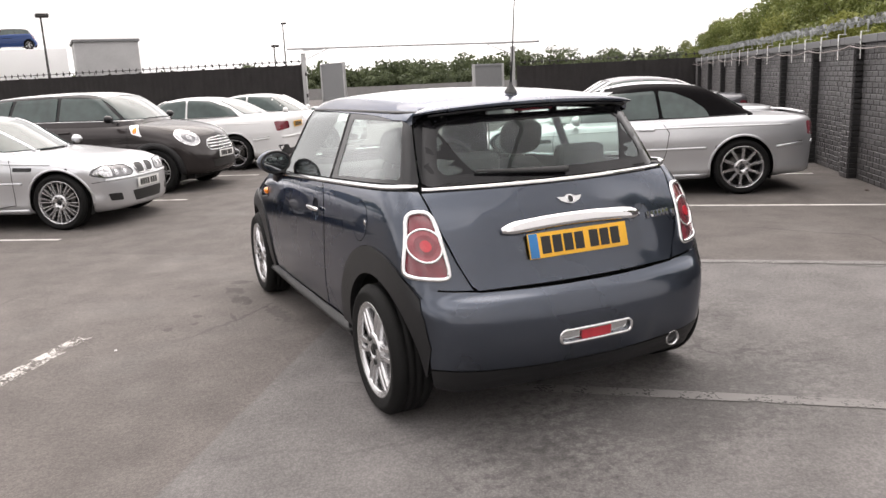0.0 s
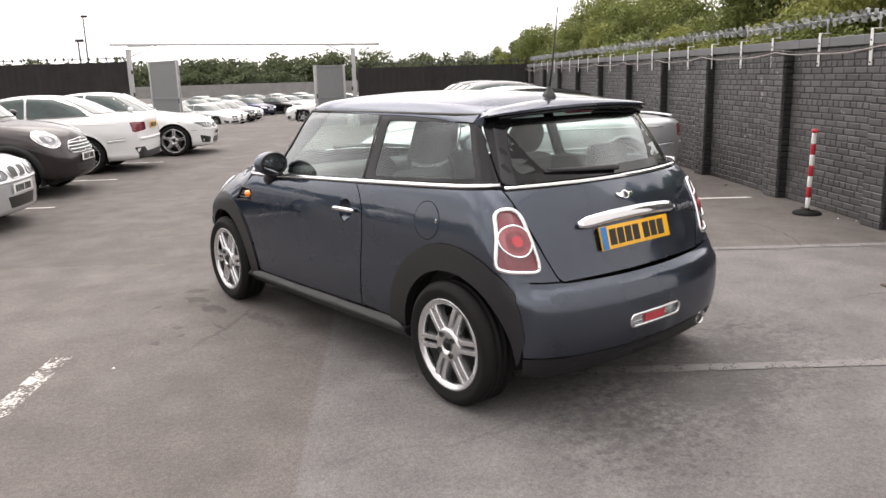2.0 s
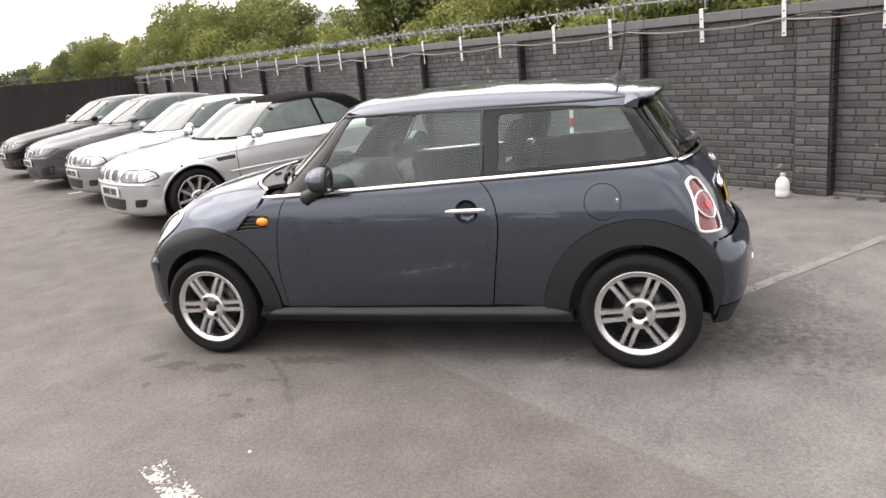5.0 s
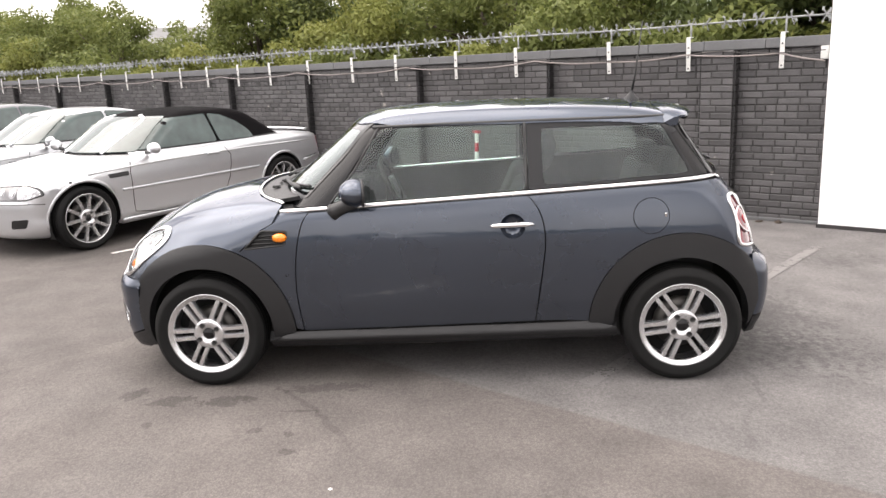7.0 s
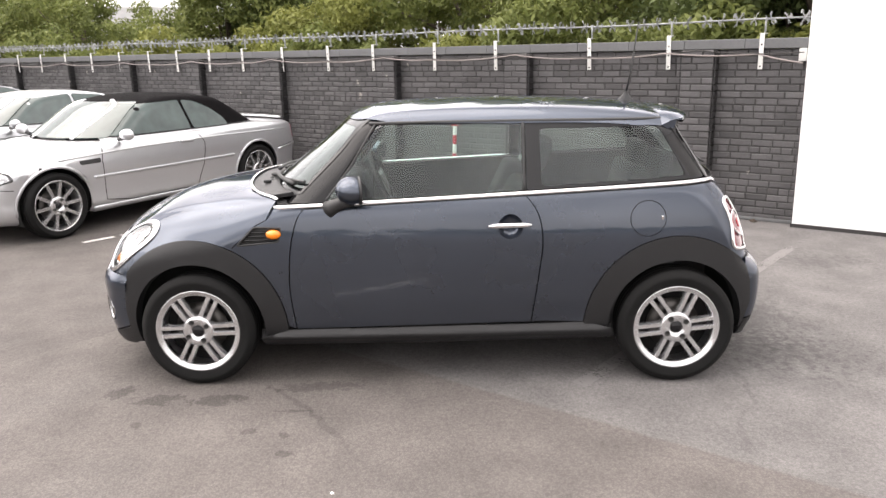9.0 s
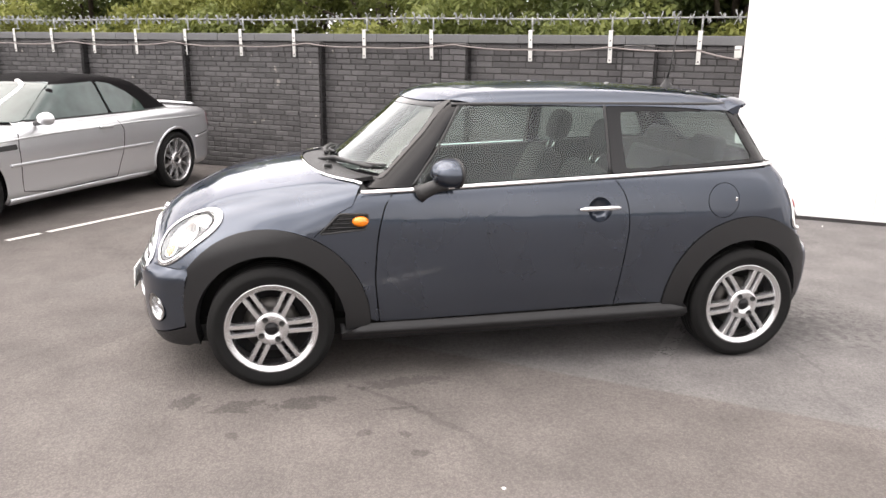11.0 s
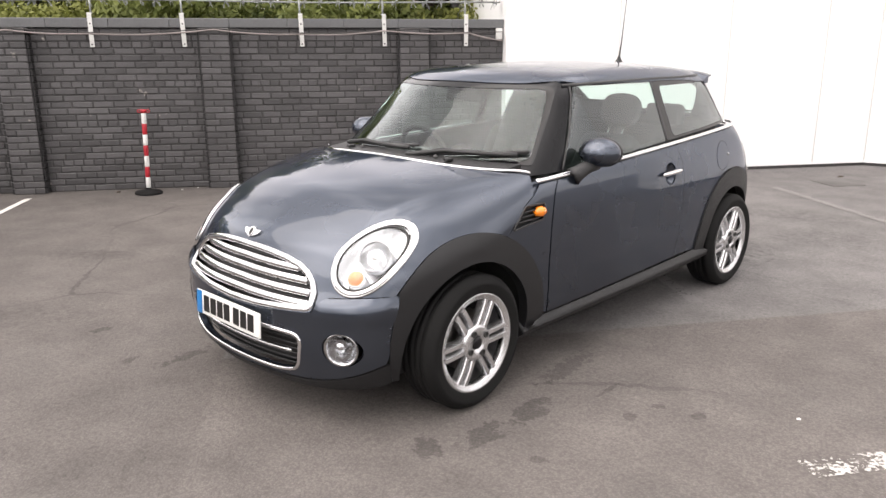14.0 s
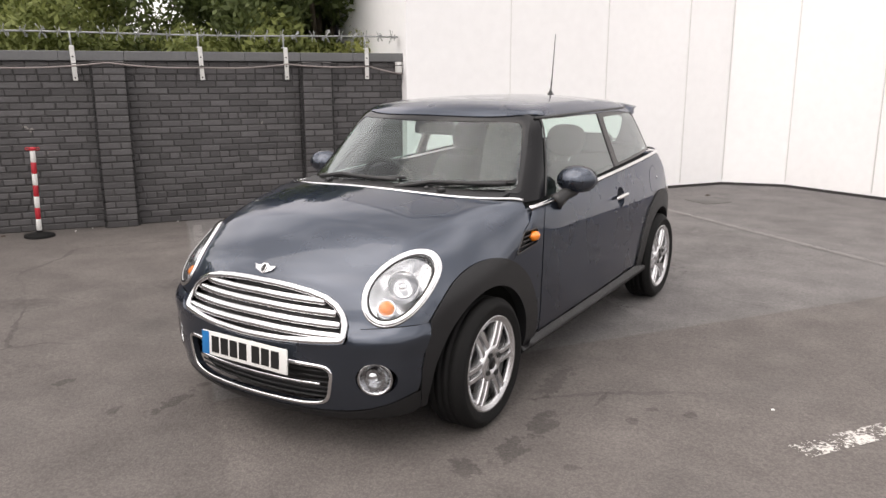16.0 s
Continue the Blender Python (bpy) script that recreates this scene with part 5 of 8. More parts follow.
def tarmac_mat():
    """Worn tarmac: stone chips, stains, shade painted behind the hatchback, two paving ages that meet along a straight
    joint.
    """
    m = bpy.data.materials.new("tarmac")
    m.use_nodes = True
    n, l = m.node_tree.nodes, m.node_tree.links
    b = n["Principled BSDF"]
    co = n.new("ShaderNodeTexCoord")

    def tex(kind, scale, detail=4.0):
        t = n.new("ShaderNodeTexNoise" if kind == "noise" else "ShaderNodeTexVoronoi")
        t.inputs["Scale"].default_value = scale
        if kind == "noise":
            t.inputs["Detail"].default_value = detail
        l.new(co.outputs["Object"], t.inputs["Vector"])
        return t

    def rng(src, a, b_, c, d):
        r = n.new("ShaderNodeMapRange")
        for k, v in zip(("From Min", "From Max", "To Min", "To Max"), (a, b_, c, d)):
            r.inputs[k].default_value = v
        l.new(src, r.inputs["Value"])
        return r.outputs["Result"]

    def mul(a, b_):
        k = n.new("ShaderNodeMath")
        k.operation = "MULTIPLY"
        l.new(a, k.inputs[0])
        l.new(b_, k.inputs[1])
        return k.outputs[0]

    grit = tex("noise", 38, 4)
    chips, fine, mid, big, blot = tex("voronoi", 95), tex("noise", 260, 3), tex("noise", 3.2, 7), tex("noise", 0.45, 5), tex("noise", 1.3, 8)
    v = mul(rng(chips.outputs["Distance"], 0.1, 0.75, 1.15, 0.82), rng(fine.outputs["Fac"], 0.3, 0.7, 0.85, 1.15))
    v = mul(v, rng(grit.outputs["Fac"], 0.3, 0.7, 0.87, 1.13))
    v = mul(v, rng(mid.outputs["Fac"], 0.3, 0.7, 0.82, 1.16))
    v = mul(v, rng(big.outputs["Fac"], 0.3, 0.7, 0.90, 1.10))
    v = mul(v, rng(blot.outputs["Fac"], 0.60, 0.74, 1.0, 0.74))
    # paler relaid tarmac in the bays by the building; the lane and the far bays are browner
    wobble = rng(mid.outputs["Fac"], 0.0, 1.0, -0.025, 0.025)

    def beyond(axis, at):
        d = n.new("ShaderNodeVectorMath")
        d.operation = "DOT_PRODUCT"
        d.inputs[1].default_value = axis
        l.new(co.outputs["Object"], d.inputs[0])
        w = n.new("ShaderNodeMath")
        l.new(d.outputs["Value"], w.inputs[0])
        l.new(wobble, w.inputs[1])
        return rng(w.outputs[0], at - 0.012, at + 0.012, 0.0, 1.0)

    lane, far_bays = beyond((-0.821, 0.571, 0), 0.612), beyond((0.620, 0.787, 0), 1.64)
    either = n.new("ShaderNodeMath")
    either.operation = "MAXIMUM"
    l.new(lane, either.inputs[0])
    l.new(far_bays, either.inputs[1])
    v = mul(v, rng(far_bays, 0.0, 1.0, 1.0, 0.88))
    mix = n.new("ShaderNodeMixRGB")
    mix.inputs["Color1"].default_value = (0.150, 0.142, 0.139, 1)
    mix.inputs["Color2"].default_value = (0.126, 0.113, 0.106, 1)
    l.new(either.outputs[0], mix.inputs["Fac"])
    # oil and damp, and shade behind the hatchback's tail: ragged blotches inside soft-edged areas (x, y, turn, length,
    # width, threshold, darkness)
    ragged = tex("noise", 17.0, 9)
    ragged.inputs["Roughness"].default_value = 0.66
    for x, y, turn, la, wa, th, dk in STAINS_AND_SHADE + tuple((x, y, turn, la, wa, 0.47, 0.66) for x, y, la, wa, turn in DRIPS):
        mp = n.new("ShaderNodeMapping")
        mp.vector_type = "TEXTURE"
        mp.inputs["Location"].default_value = (x, y, 0)
        mp.inputs["Rotation"].default_value = (0, 0, radians(turn))
        mp.inputs["Scale"].default_value = (la, wa, 1)
        l.new(co.outputs["Object"], mp.inputs["Vector"])
        ln = n.new("ShaderNodeVectorMath")
        ln.operation = "LENGTH"
        l.new(mp.outputs[0], ln.inputs[0])
        near = rng(ln.outputs["Value"], 0.2, 1.0, 0.16, -0.35)
        ad = n.new("ShaderNodeMath")
        l.new(near, ad.inputs[0])
        l.new(ragged.outputs["Fac"], ad.inputs[1])
        v = mul(v, rng(ad.outputs[0], th - (0.05 if la > 0.6 else 0.0), th + (0.15 if la > 0.6 else 0.05), 1.0, dk))
    # thin cracks
    bend = n.new("ShaderNodeVectorMath")
    bend.operation = "MULTIPLY_ADD"
    bend.inputs[1].default_value = (0.7, 0.7, 0.0)
    l.new(blot.outputs["Color"], bend.inputs[0])
    l.new(co.outputs["Object"], bend.inputs[2])
    crack = n.new("ShaderNodeTexVoronoi")
    crack.feature = "DISTANCE_TO_EDGE"
    crack.inputs["Scale"].default_value = 0.42
    l.new(bend.outputs[0], crack.inputs["Vector"])
    gate_ = rng(big.outputs["Fac"], 0.48, 0.6, 1.0, 0.68)
    cr = n.new("ShaderNodeMath")
    cr.operation = "MAXIMUM"
    l.new(rng(crack.outputs["Distance"], 0.0, 0.006, 0.0, 1.0), cr.inputs[0])
    l.new(gate_, cr.inputs[1])
    v = mul(v, cr.outputs[0])
    sc = n.new("ShaderNodeVectorMath")
    sc.operation = "SCALE"
    l.new(mix.outputs["Color"], sc.inputs[0])
    l.new(v, sc.inputs["Scale"])
    l.new(sc.outputs[0], b.inputs["Base Color"])
    l.new(rng(blot.outputs["Fac"], 0.5, 0.75, 0.88, 0.62), b.inputs["Roughness"])
    b.inputs["Specular IOR Level"].default_value = 0.35
    bp = n.new("ShaderNodeBump")
    bp.inputs["Strength"].default_value, bp.inputs["Distance"].default_value = 0.45, 0.005
    l.new(chips.outputs["Distance"], bp.inputs["Height"])
    bp2 = n.new("ShaderNodeBump")
    bp2.inputs["Strength"].default_value, bp2.inputs["Distance"].default_value = 0.35, 0.004
    l.new(fine.outputs["Fac"], bp2.inputs["Height"])
    l.new(bp.outputs["Normal"], bp2.inputs["Normal"])
    l.new(bp2.outputs["Normal"], b.inputs["Normal"])
    return m


M_TARMAC = tarmac_mat()
M_BRICK = mat("painted_brick", (0.075, 0.072, 0.074), 0.55, bump=0.5, scale=70, vary=0.22, rnd=0.28)
# Darker brick copy for the pier returns, with their shade in the colour.
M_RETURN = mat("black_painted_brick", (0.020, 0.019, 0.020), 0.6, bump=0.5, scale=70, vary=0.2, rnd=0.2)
M_MORTAR = mat("dark_mortar", (0.050, 0.048, 0.048), 0.9, bump=0.4, scale=60, vary=0.2)
# chips in the wall's paint show paler brick
def chipped(m, color, scale, low):
    n, l = m.node_tree.nodes, m.node_tree.links
    base = n["Principled BSDF"].inputs["Base Color"]
    old = base.links[0].from_socket
    geo, nz, r, mx = n.new("ShaderNodeNewGeometry"), n.new("ShaderNodeTexNoise"), n.new("ShaderNodeMapRange"), n.new("ShaderNodeMixRGB")
    nz.inputs["Scale"].default_value, nz.inputs["Detail"].default_value = scale, 8
    l.new(geo.outputs["Position"], nz.inputs["Vector"])
    r.inputs["From Min"].default_value, r.inputs["From Max"].default_value = low, low + 0.03
    l.new(nz.outputs["Fac"], r.inputs["Value"])
    l.new(r.outputs["Result"], mx.inputs["Fac"])
    l.new(old, mx.inputs["Color1"])
    mx.inputs["Color2"].default_value = (*color, 1)
    l.new(mx.outputs["Color"], base)


chipped(M_BRICK, (0.27, 0.25, 0.23), 7.0, 0.700)
M_WHITEWALL = mat("white_cladding", (0.90, 0.90, 0.90), 0.5, vary=0.03, scale=10)
M_FENCE = mat("dark_fence_sheet", (0.048, 0.044, 0.044), 0.75, bump=0.3, scale=30, vary=0.3)

def fall(u, v):
    """How far the ground beyond the gate dips below the yard, in the yard's own directions."""
    return 1.15 * float(ramp(u, 20.0, 44.0) * (1 - ramp(u, 66.0, 80.0)) * ramp(v, -1.0, 4.0) * (1 - ramp(v, 25.0, 31.0)))


gx = [-1500, -300, -80, -40, -20] + list(range(-12, 60, 3)) + [80, 300, 1500]
gy = [-1500, -300, -80, -40, -20, -10, 0] + list(range(9, 90, 3)) + [120, 300, 1500]
gv = [(x, y, -fall((x - 4.60) * 0.5707 + (y + 0.93) * 0.8211, -(x - 4.60) * 0.8211 + (y + 0.93) * 0.5707)) for y in gy for x in gx]
k = len(gx)
gf = [(j * k + i, j * k + i + 1, (j + 1) * k + i + 1, (j + 1) * k + i) for j in range(len(gy) - 1) for i in range(k - 1)]
ground = piece("ground", mesh_data("ground", gv, gf, M_TARMAC, True))
tagged(ground, "worn grey-brown tarmac of a car park", "ground", kind="structure")

M_COPING = mat("painted_coping", (0.125, 0.127, 0.130), 0.6, bump=0.3, scale=40, vary=0.15)
M_GALV = mat("galvanised_steel", (0.30, 0.31, 0.31), 0.45, metal=0.5, vary=0.25, scale=60)
M_WHITESTEEL = mat("white_steel", (0.66, 0.66, 0.64), 0.5, vary=0.15, scale=60)
M_CABLE = mat("grey_conduit", (0.27, 0.235, 0.225), 0.6, vary=0.15, scale=30)
M_GATE = mat("grey_gate_sheet", (0.20, 0.205, 0.21), 0.5, bump=0.1, scale=12, vary=0.06)
M_POST = mat("pale_post", (0.40, 0.40, 0.40), 0.55, vary=0.15, scale=20)
M_CONCRETE = mat("grey_concrete", (0.24, 0.235, 0.23), 0.85, bump=0.4, scale=20, vary=0.18)
M_BARK = mat("bark", (0.075, 0.058, 0.042), 0.9, bump=0.8, scale=24, vary=0.3)
M_RED = mat("red_plastic", (0.42, 0.018, 0.03), 0.45, vary=0.1, scale=40)
M_WHITEP2 = mat("white_plastic", (0.72, 0.72, 0.70), 0.45, vary=0.08, scale=40)
M_BASELINE = mat("dark_base_strip", (0.030, 0.028, 0.028), 0.7, vary=0.2, scale=20)
M_DRAIN = mat("dusty_iron", (0.105, 0.10, 0.096), 0.75, metal=0.2, bump=0.5, scale=60, vary=0.3)
M_IRON = mat("drain_iron", (0.055, 0.052, 0.05), 0.6, metal=0.4, bump=0.5, scale=60, vary=0.3)


def leaf_mat(name, a, b):
    m = bpy.data.materials.new(name)
    m.use_nodes = True
    n, l = m.node_tree.nodes, m.node_tree.links
    p = n["Principled BSDF"]
    p.inputs["Roughness"].default_value = 0.62
    p.inputs["Specular IOR Level"].default_value = 0.3
    geo = n.new("ShaderNodeNewGeometry")
    co, nz = n.new("ShaderNodeTexCoord"), n.new("ShaderNodeTexNoise")
    nz.inputs["Scale"].default_value = 0.9
    l.new(co.outputs["Object"], nz.inputs["Vector"])
    ad = n.new("ShaderNodeMath")
    ad.operation = "MULTIPLY_ADD"
    ad.inputs[1].default_value, ad.inputs[2].default_value = 0.55, 0.0
    l.new(geo.outputs["Random Per Island"], ad.inputs[0])
    ad2 = n.new("ShaderNodeMath")
    ad2.operation = "ADD"
    l.new(ad.outputs[0], ad2.inputs[0])
    r = n.new("ShaderNodeMapRange")
    r.inputs["From Min"].default_value, r.inputs["From Max"].default_value = 0.3, 0.7
    r.inputs["To Min"].default_value, r.inputs["To Max"].default_value = 0.0, 0.5
    l.new(nz.outputs["Fac"], r.inputs["Value"])
    l.new(r.outputs["Result"], ad2.inputs[1])
    mx = n.new("ShaderNodeMixRGB")
    mx.inputs["Color1"].default_value, mx.inputs["Color2"].default_value = (*a, 1), (*b, 1)
    l.new(ad2.outputs[0], mx.inputs["Fac"])
    l.new(mx.outputs["Color"], p.inputs["Base Color"])
    tr, ms = n.new("ShaderNodeBsdfTranslucent"), n.new("ShaderNodeMixShader")
    l.new(mx.outputs["Color"], tr.inputs["Color"])
    ms.inputs[0].default_value = 0.3
    l.new(p.outputs[0], ms.inputs[1])
    l.new(tr.outputs[0], ms.inputs[2])
    l.new(ms.outputs[0], n["Material Output"].inputs["Surface"])
    return m


# Greyer leaf copy for the far belt: distance haze mixed into its colours.
M_FARLEAF = leaf_mat("leaf_distant_green", (0.050, 0.066, 0.034), (0.125, 0.150, 0.075))
M_LEAF = [leaf_mat("leaf_mid_green", (0.082, 0.106, 0.028), (0.215, 0.240, 0.070)), leaf_mat("leaf_dark_green", (0.040, 0.058, 0.020), (0.120, 0.148, 0.048)),
          leaf_mat("leaf_yellow_green", (0.125, 0.145, 0.032), (0.275, 0.285, 0.082))]


# ---- white clad building that closes the yard beside the wall ----
def prism(name, outline, z0, z1, material, parent=None, m=None, label=""):
    bm = bmesh.new()
    lo = [bm.verts.new((x, y, z0)) for x, y in outline]
    hi = [bm.verts.new((x, y, z1)) for x, y in outline]
    k = len(outline)
    for i in range(k):
        bm.faces.new((lo[i], lo[(i + 1) % k], hi[(i + 1) % k], hi[i]))
    bm.faces.new(hi)
    bm.faces.new(lo[::-1])
    bmesh.ops.recalc_face_normals(bm, faces=bm.faces[:])
    return piece(name, from_bm(name, bm, material), parent, label, m)


bld = thing("building", "plain white clad building with upright sheet seams", "building", YARD)
foot = [(-3.0, 0.05), (-7.8, 0.0), (-8.43, 0.55), (-8.75, 2.4), (-8.95, 4.2), (-13.0, 4.2), (-13.0, -6.0), (-3.0, -6.0)]
body = prism("wall", foot, 0.03, 6.2, M_WHITEWALL, bld)
prism("base_strip", [(x + (0.012 if x > -8 else 0.02), y + 0.015) for x, y in foot], 0.0, 0.035, M_BASELINE, bld, label="dark strip at the wall's foot")
prism("roof", [(x, y) for x, y in foot], 6.204, 6.35, M_GATE, bld)
seams = [(-4.35, 0.03), (-5.75, 0.02), (-7.05, 0.01), (-7.8, 0.005), (-8.43, 0.55), (-8.63, 1.75), (-8.78, 2.6), (-8.92, 3.9)]
for x, y in seams:
    box("cladding_seam", (0.012, 0.012, 6.1), (x + 0.002, y + 0.004, 3.12), M_WHITEP2, bld, 0.003)
# corner clutter: junction box and cable loop where the wall meets the building
jb = box("junction_box", (0.07, 0.06, 0.12), (-2.94, -0.06, 1.63), M_WHITESTEEL, None, 0.012, m=YARD)
tagged(jb, "small weathered white junction box on the brick wall", "junction box")


# ---- wall: mortar core, coping, brackets; its bricks are laid at the end ----
wall = box("wall_brick", (22.0, 0.20, 1.69), (8.0, -0.214, 0.845), M_MORTAR, None, 0.0, m=YARD)
tagged(wall, "dark grey painted brick wall with piers", "wall", kind="structure")
cope = thing("coping", "grey painted concrete coping of the wall", "coping", YARD, kind="structure")
stone = from_bm("coping_stone", box_bm((0.5985, 0.30, 0.095), (0, 0, 0), 0.005, 1), M_COPING)
for i in range(37):
    piece("coping_stone", stone, cope, m=pose(-2.7 + 0.6 * i, -0.215 + random.uniform(-0.003, 0.003), 1.739, 0, random.uniform(-0.15, 0.15), 0))
tagged(cope, "grey painted concrete coping of the wall", "coping", kind="structure")

# bracket: a strap over the coping that carries the spiked bar
def bracket():
    t = thing("wall_bracket", "white steel strap bracket on the wall coping", "bracket", group="brackets along the wall")
    b = bmesh.new()
    box_bm((0.045, 0.006, 0.335), (0, 0.009, -0.125), 0.002, 1, b)
    box_bm((0.045, 0.10, 0.006), (0, -0.04, 0.045), 0.002, 1, b)
    piece("strap", from_bm("strap", b, M_WHITESTEEL), t)
    for z in (-0.06, -0.15, -0.265):
        piece("bolt", lathe_mesh("bolt", [(0.001, 0.008), (0.007, 0.007), (0.009, 0.0)], M_IRON, 8, "y"), t, m=pose(0, 0.012, z))
    piece("upright", tube_mesh("upright", [(0, -0.07, 0.03), (0, -0.07, 0.19)], 0.010, M_GALV, 8), t)
    return t


br = bracket()
spots = [-2.56, -1.64, -0.745, 0.47, 1.37, 2.39, 3.22, 4.14, 5.02, 5.81, 6.65, 7.43, 8.3, 9.2, 10.1, 11.0, 11.9, 12.8, 13.7, 14.6, 15.5, 16.4, 17.6]
for i, u in enumerate(spots):
    m = YARD @ pose(u, -0.064, 1.79, 0, random.uniform(-2, 2), random.uniform(-3, 3))
    if i == 0:
        br.matrix_world = m
    else:
        copy_thing(br, m)

# spiked bar
def star_mesh():
    """A cross of four hooked flat blades, seen along the bar."""
    verts, faces = [], []
    for k in range(5):
        a = 2 * math.pi * k / 5
        c, s = math.cos(a), math.sin(a)
        pts = [(0.008, -0.010), (0.048, -0.013), (0.052, -0.034), (0.074, 0.0), (0.052, 0.034), (0.048, 0.013), (0.008, 0.010)]
        b = len(verts)
        for dx in (-0.0015, 0.0015):
            verts += [(dx + 0.35 * r * (1 if k % 2 else -1), r * c - q * s, r * s + q * c) for r, q in pts]
        n = len(pts)
        faces += [tuple(b + i for i in range(n))[::-1], tuple(b + n + i for i in range(n))]
        faces += [(b + i, b + (i + 1) % n, b + n + (i + 1) % n, b + n + i) for i in range(n)]
    return mesh_data("spike_star", verts, faces, M_GALV, False)


bar = thing("spiked_bar", "galvanised anti-climb bar with star spikes above the wall", "security bar", YARD)
piece("rod", tube_mesh("rod", [(u, -0.175, 1.965 + 0.008 * math.sin(u * 1.7)) for u in np.linspace(-2.98, 18.8, 90)], 0.009, M_GALV, 8), bar)
star = star_mesh()
u, made = -2.9, 0
while u < 18.8:
    k = piece("spike_star", star, bar, m=pose(u, -0.175, 1.965 + 0.008 * math.sin(u * 1.7), random.uniform(0, 360), random.uniform(-14, 14), random.uniform(-14, 14)) @ Matrix.Scale(random.uniform(0.82, 1.12), 4))
    u += random.uniform(0.145, 0.205)

# cables slung along the wall
def slung(name, label, z0, dips, r, material, v=-0.052):
    pts = []
    for (a, za), (b, zb) in zip(dips, dips[1:]):
        for i in range(8):
            t = i / 8
            pts.append((a + (b - a) * t, v + 0.006 * math.sin(t * math.pi), z0 + za + (zb - za) * t - 0.022 * math.sin(t * math.pi) * abs(b - a)))
    pts.append((dips[-1][0], v, z0 + dips[-1][1]))
    return tagged(piece(name, tube_mesh(name, smooth_path(pts, 2), r, material, 6), None, "", YARD), label, "cable")


slung("cable", "pinkish grey cable slung along the wall under the coping", 1.625, [(-2.96, -0.07), (-2.56, 0.015), (-1.64, 0.035), (-0.745, 0.0), (0.16, 0.045), (1.37, 0.005), (2.15, 0.04), (3.22, 0.0), (4.30, 0.04), (5.02, 0.0), (6.17, 0.03), (7.43, 0.0), (8.07, 0.03), (9.2, 0.0), (10.08, 0.03), (12.1, 0.02), (14.1, 0.03), (16.1, 0.02), (18.7, 0.0)], 0.008, M_CABLE, 0.018)
slung("cable", "thin dark cable looped along the wall top", 1.672, [(-2.96, -0.02), (-1.97, 0.01), (0.16, 0.01), (2.15, 0.012), (4.30, 0.01), (6.17, 0.012), (8.07, 0.01), (10.08, 0.012), (12.1, 0.01), (14.1, 0.01), (16.1, 0.01), (18.7, 0.0)], 0.005, M_IRON, 0.016)


# ---- fence and gate at the far end ----
FU = 18.9
def fence_run(name, v0, v1, h, label):
    t = thing(name, label, "fence", YARD)
    n = max(1, round((v1 - v0) / 1.2))
    w = (v1 - v0) / n
    for i in range(n):
        bm = bmesh.new()
        # shallow upright ribs in each sheet
        k = 13
        rows = []
        for j in range(k):
            y = v0 + i * w + 0.01 + (w - 0.02) * j / (k - 1)
            x = FU + (0.012 if j % 2 else 0.0)
            rows.append([bm.verts.new((x, y, 0.03)), bm.verts.new((x, y, h - 0.02 + random.uniform(-0.008, 0.008)))])
        for a, b in zip(rows, rows[1:]):
            bm.faces.new((a[0], a[1], b[1], b[0]))
        bmesh.ops.solidify(bm, geom=bm.faces[:], thickness=0.004)
        piece("sheet", from_bm("sheet", bm, M_FENCE), t)
    for i in range(n + 1):
        box("post", (0.07, 0.07, h + 0.02), (FU + 0.06, v0 + i * w, (h + 0.02) / 2), M_FENCE, t, 0.006)
    for z in (0.35, h - 0.2):
        box("rail", (0.04, v1 - v0, 0.06), (FU + 0.045, (v0 + v1) / 2, z), M_FENCE, t, 0.004)
    piece("spike_rod", tube_mesh("spike_rod", [(FU + 0.06, v0, h + 0.10), (FU + 0.06, v1, h + 0.10)], 0.010, M_IRON, 6), t)
    sp = lathe_mesh("fence_spike", [(0.001, 0.085), (0.028, 0.02), (0.034, 0.0), (0.028, -0.02), (0.001, -0.085)], M_IRON, 5, "z")
    y = v0 + 0.1
    while y < v1 - 0.05:
        piece("fence_spike", sp, t, m=pose(FU + 0.06, y, h + 0.10, random.uniform(-20, 20), random.uniform(-20, 20), 0))
        y += 0.26
    for i in range(n):
        box("spike_stay", (0.015, 0.015, 0.12), (FU + 0.06, v0 + (i + 0.5) * w, h + 0.05), M_IRON, t)
    return t


fence_run("fence", -0.40, 5.40, 1.84, "dark sheet fence with spikes beside the gate")
fence_run("fence", 12.65, 34.0, 2.24, "tall dark sheet fence with spikes behind parked cars")

gate = thing("gateway", "open grey sheet gate under a thin overhead bar", "gate", YARD)
for v, h in ((5.55, 2.42), (12.55, 2.56)):
    post = box("post", (0.13, 0.13, h), (FU, v, h / 2), M_POST, gate, 0.01)
    box("post_cap", (0.16, 0.16, 0.03), (FU, v, h + 0.012), M_POST, post, 0.006)
    for z in (0.5, 1.2, 1.9):
        box("hinge", (0.06, 0.05, 0.12), (FU - 0.07, v + (0.07 if v < 9 else -0.07), z), M_IRON, post, 0.008)
piece("height_bar", tube_mesh("height_bar", [(FU, 4.7, 2.56), (FU, 5.5, 2.57), (FU, 9.0, 2.66), (FU, 12.5, 2.74), (FU, 13.1, 2.75)], 0.03, M_POST, 8), gate, "long pale overhead height bar")
for v, s in ((5.55, 1), (12.55, -1)):
    piece("bar_stay", tube_mesh("bar_stay", [(FU, v, 2.20 if s > 0 else 2.35), (FU, v + s * 0.9, 2.60 if s > 0 else 2.70)], 0.014, M_POST, 6), gate)
    box("bar_clamp", (0.08, 0.7, 0.06), (FU, v + s * 0.35, 2.575 if s > 0 else 2.70), M_POST, gate, 0.01)
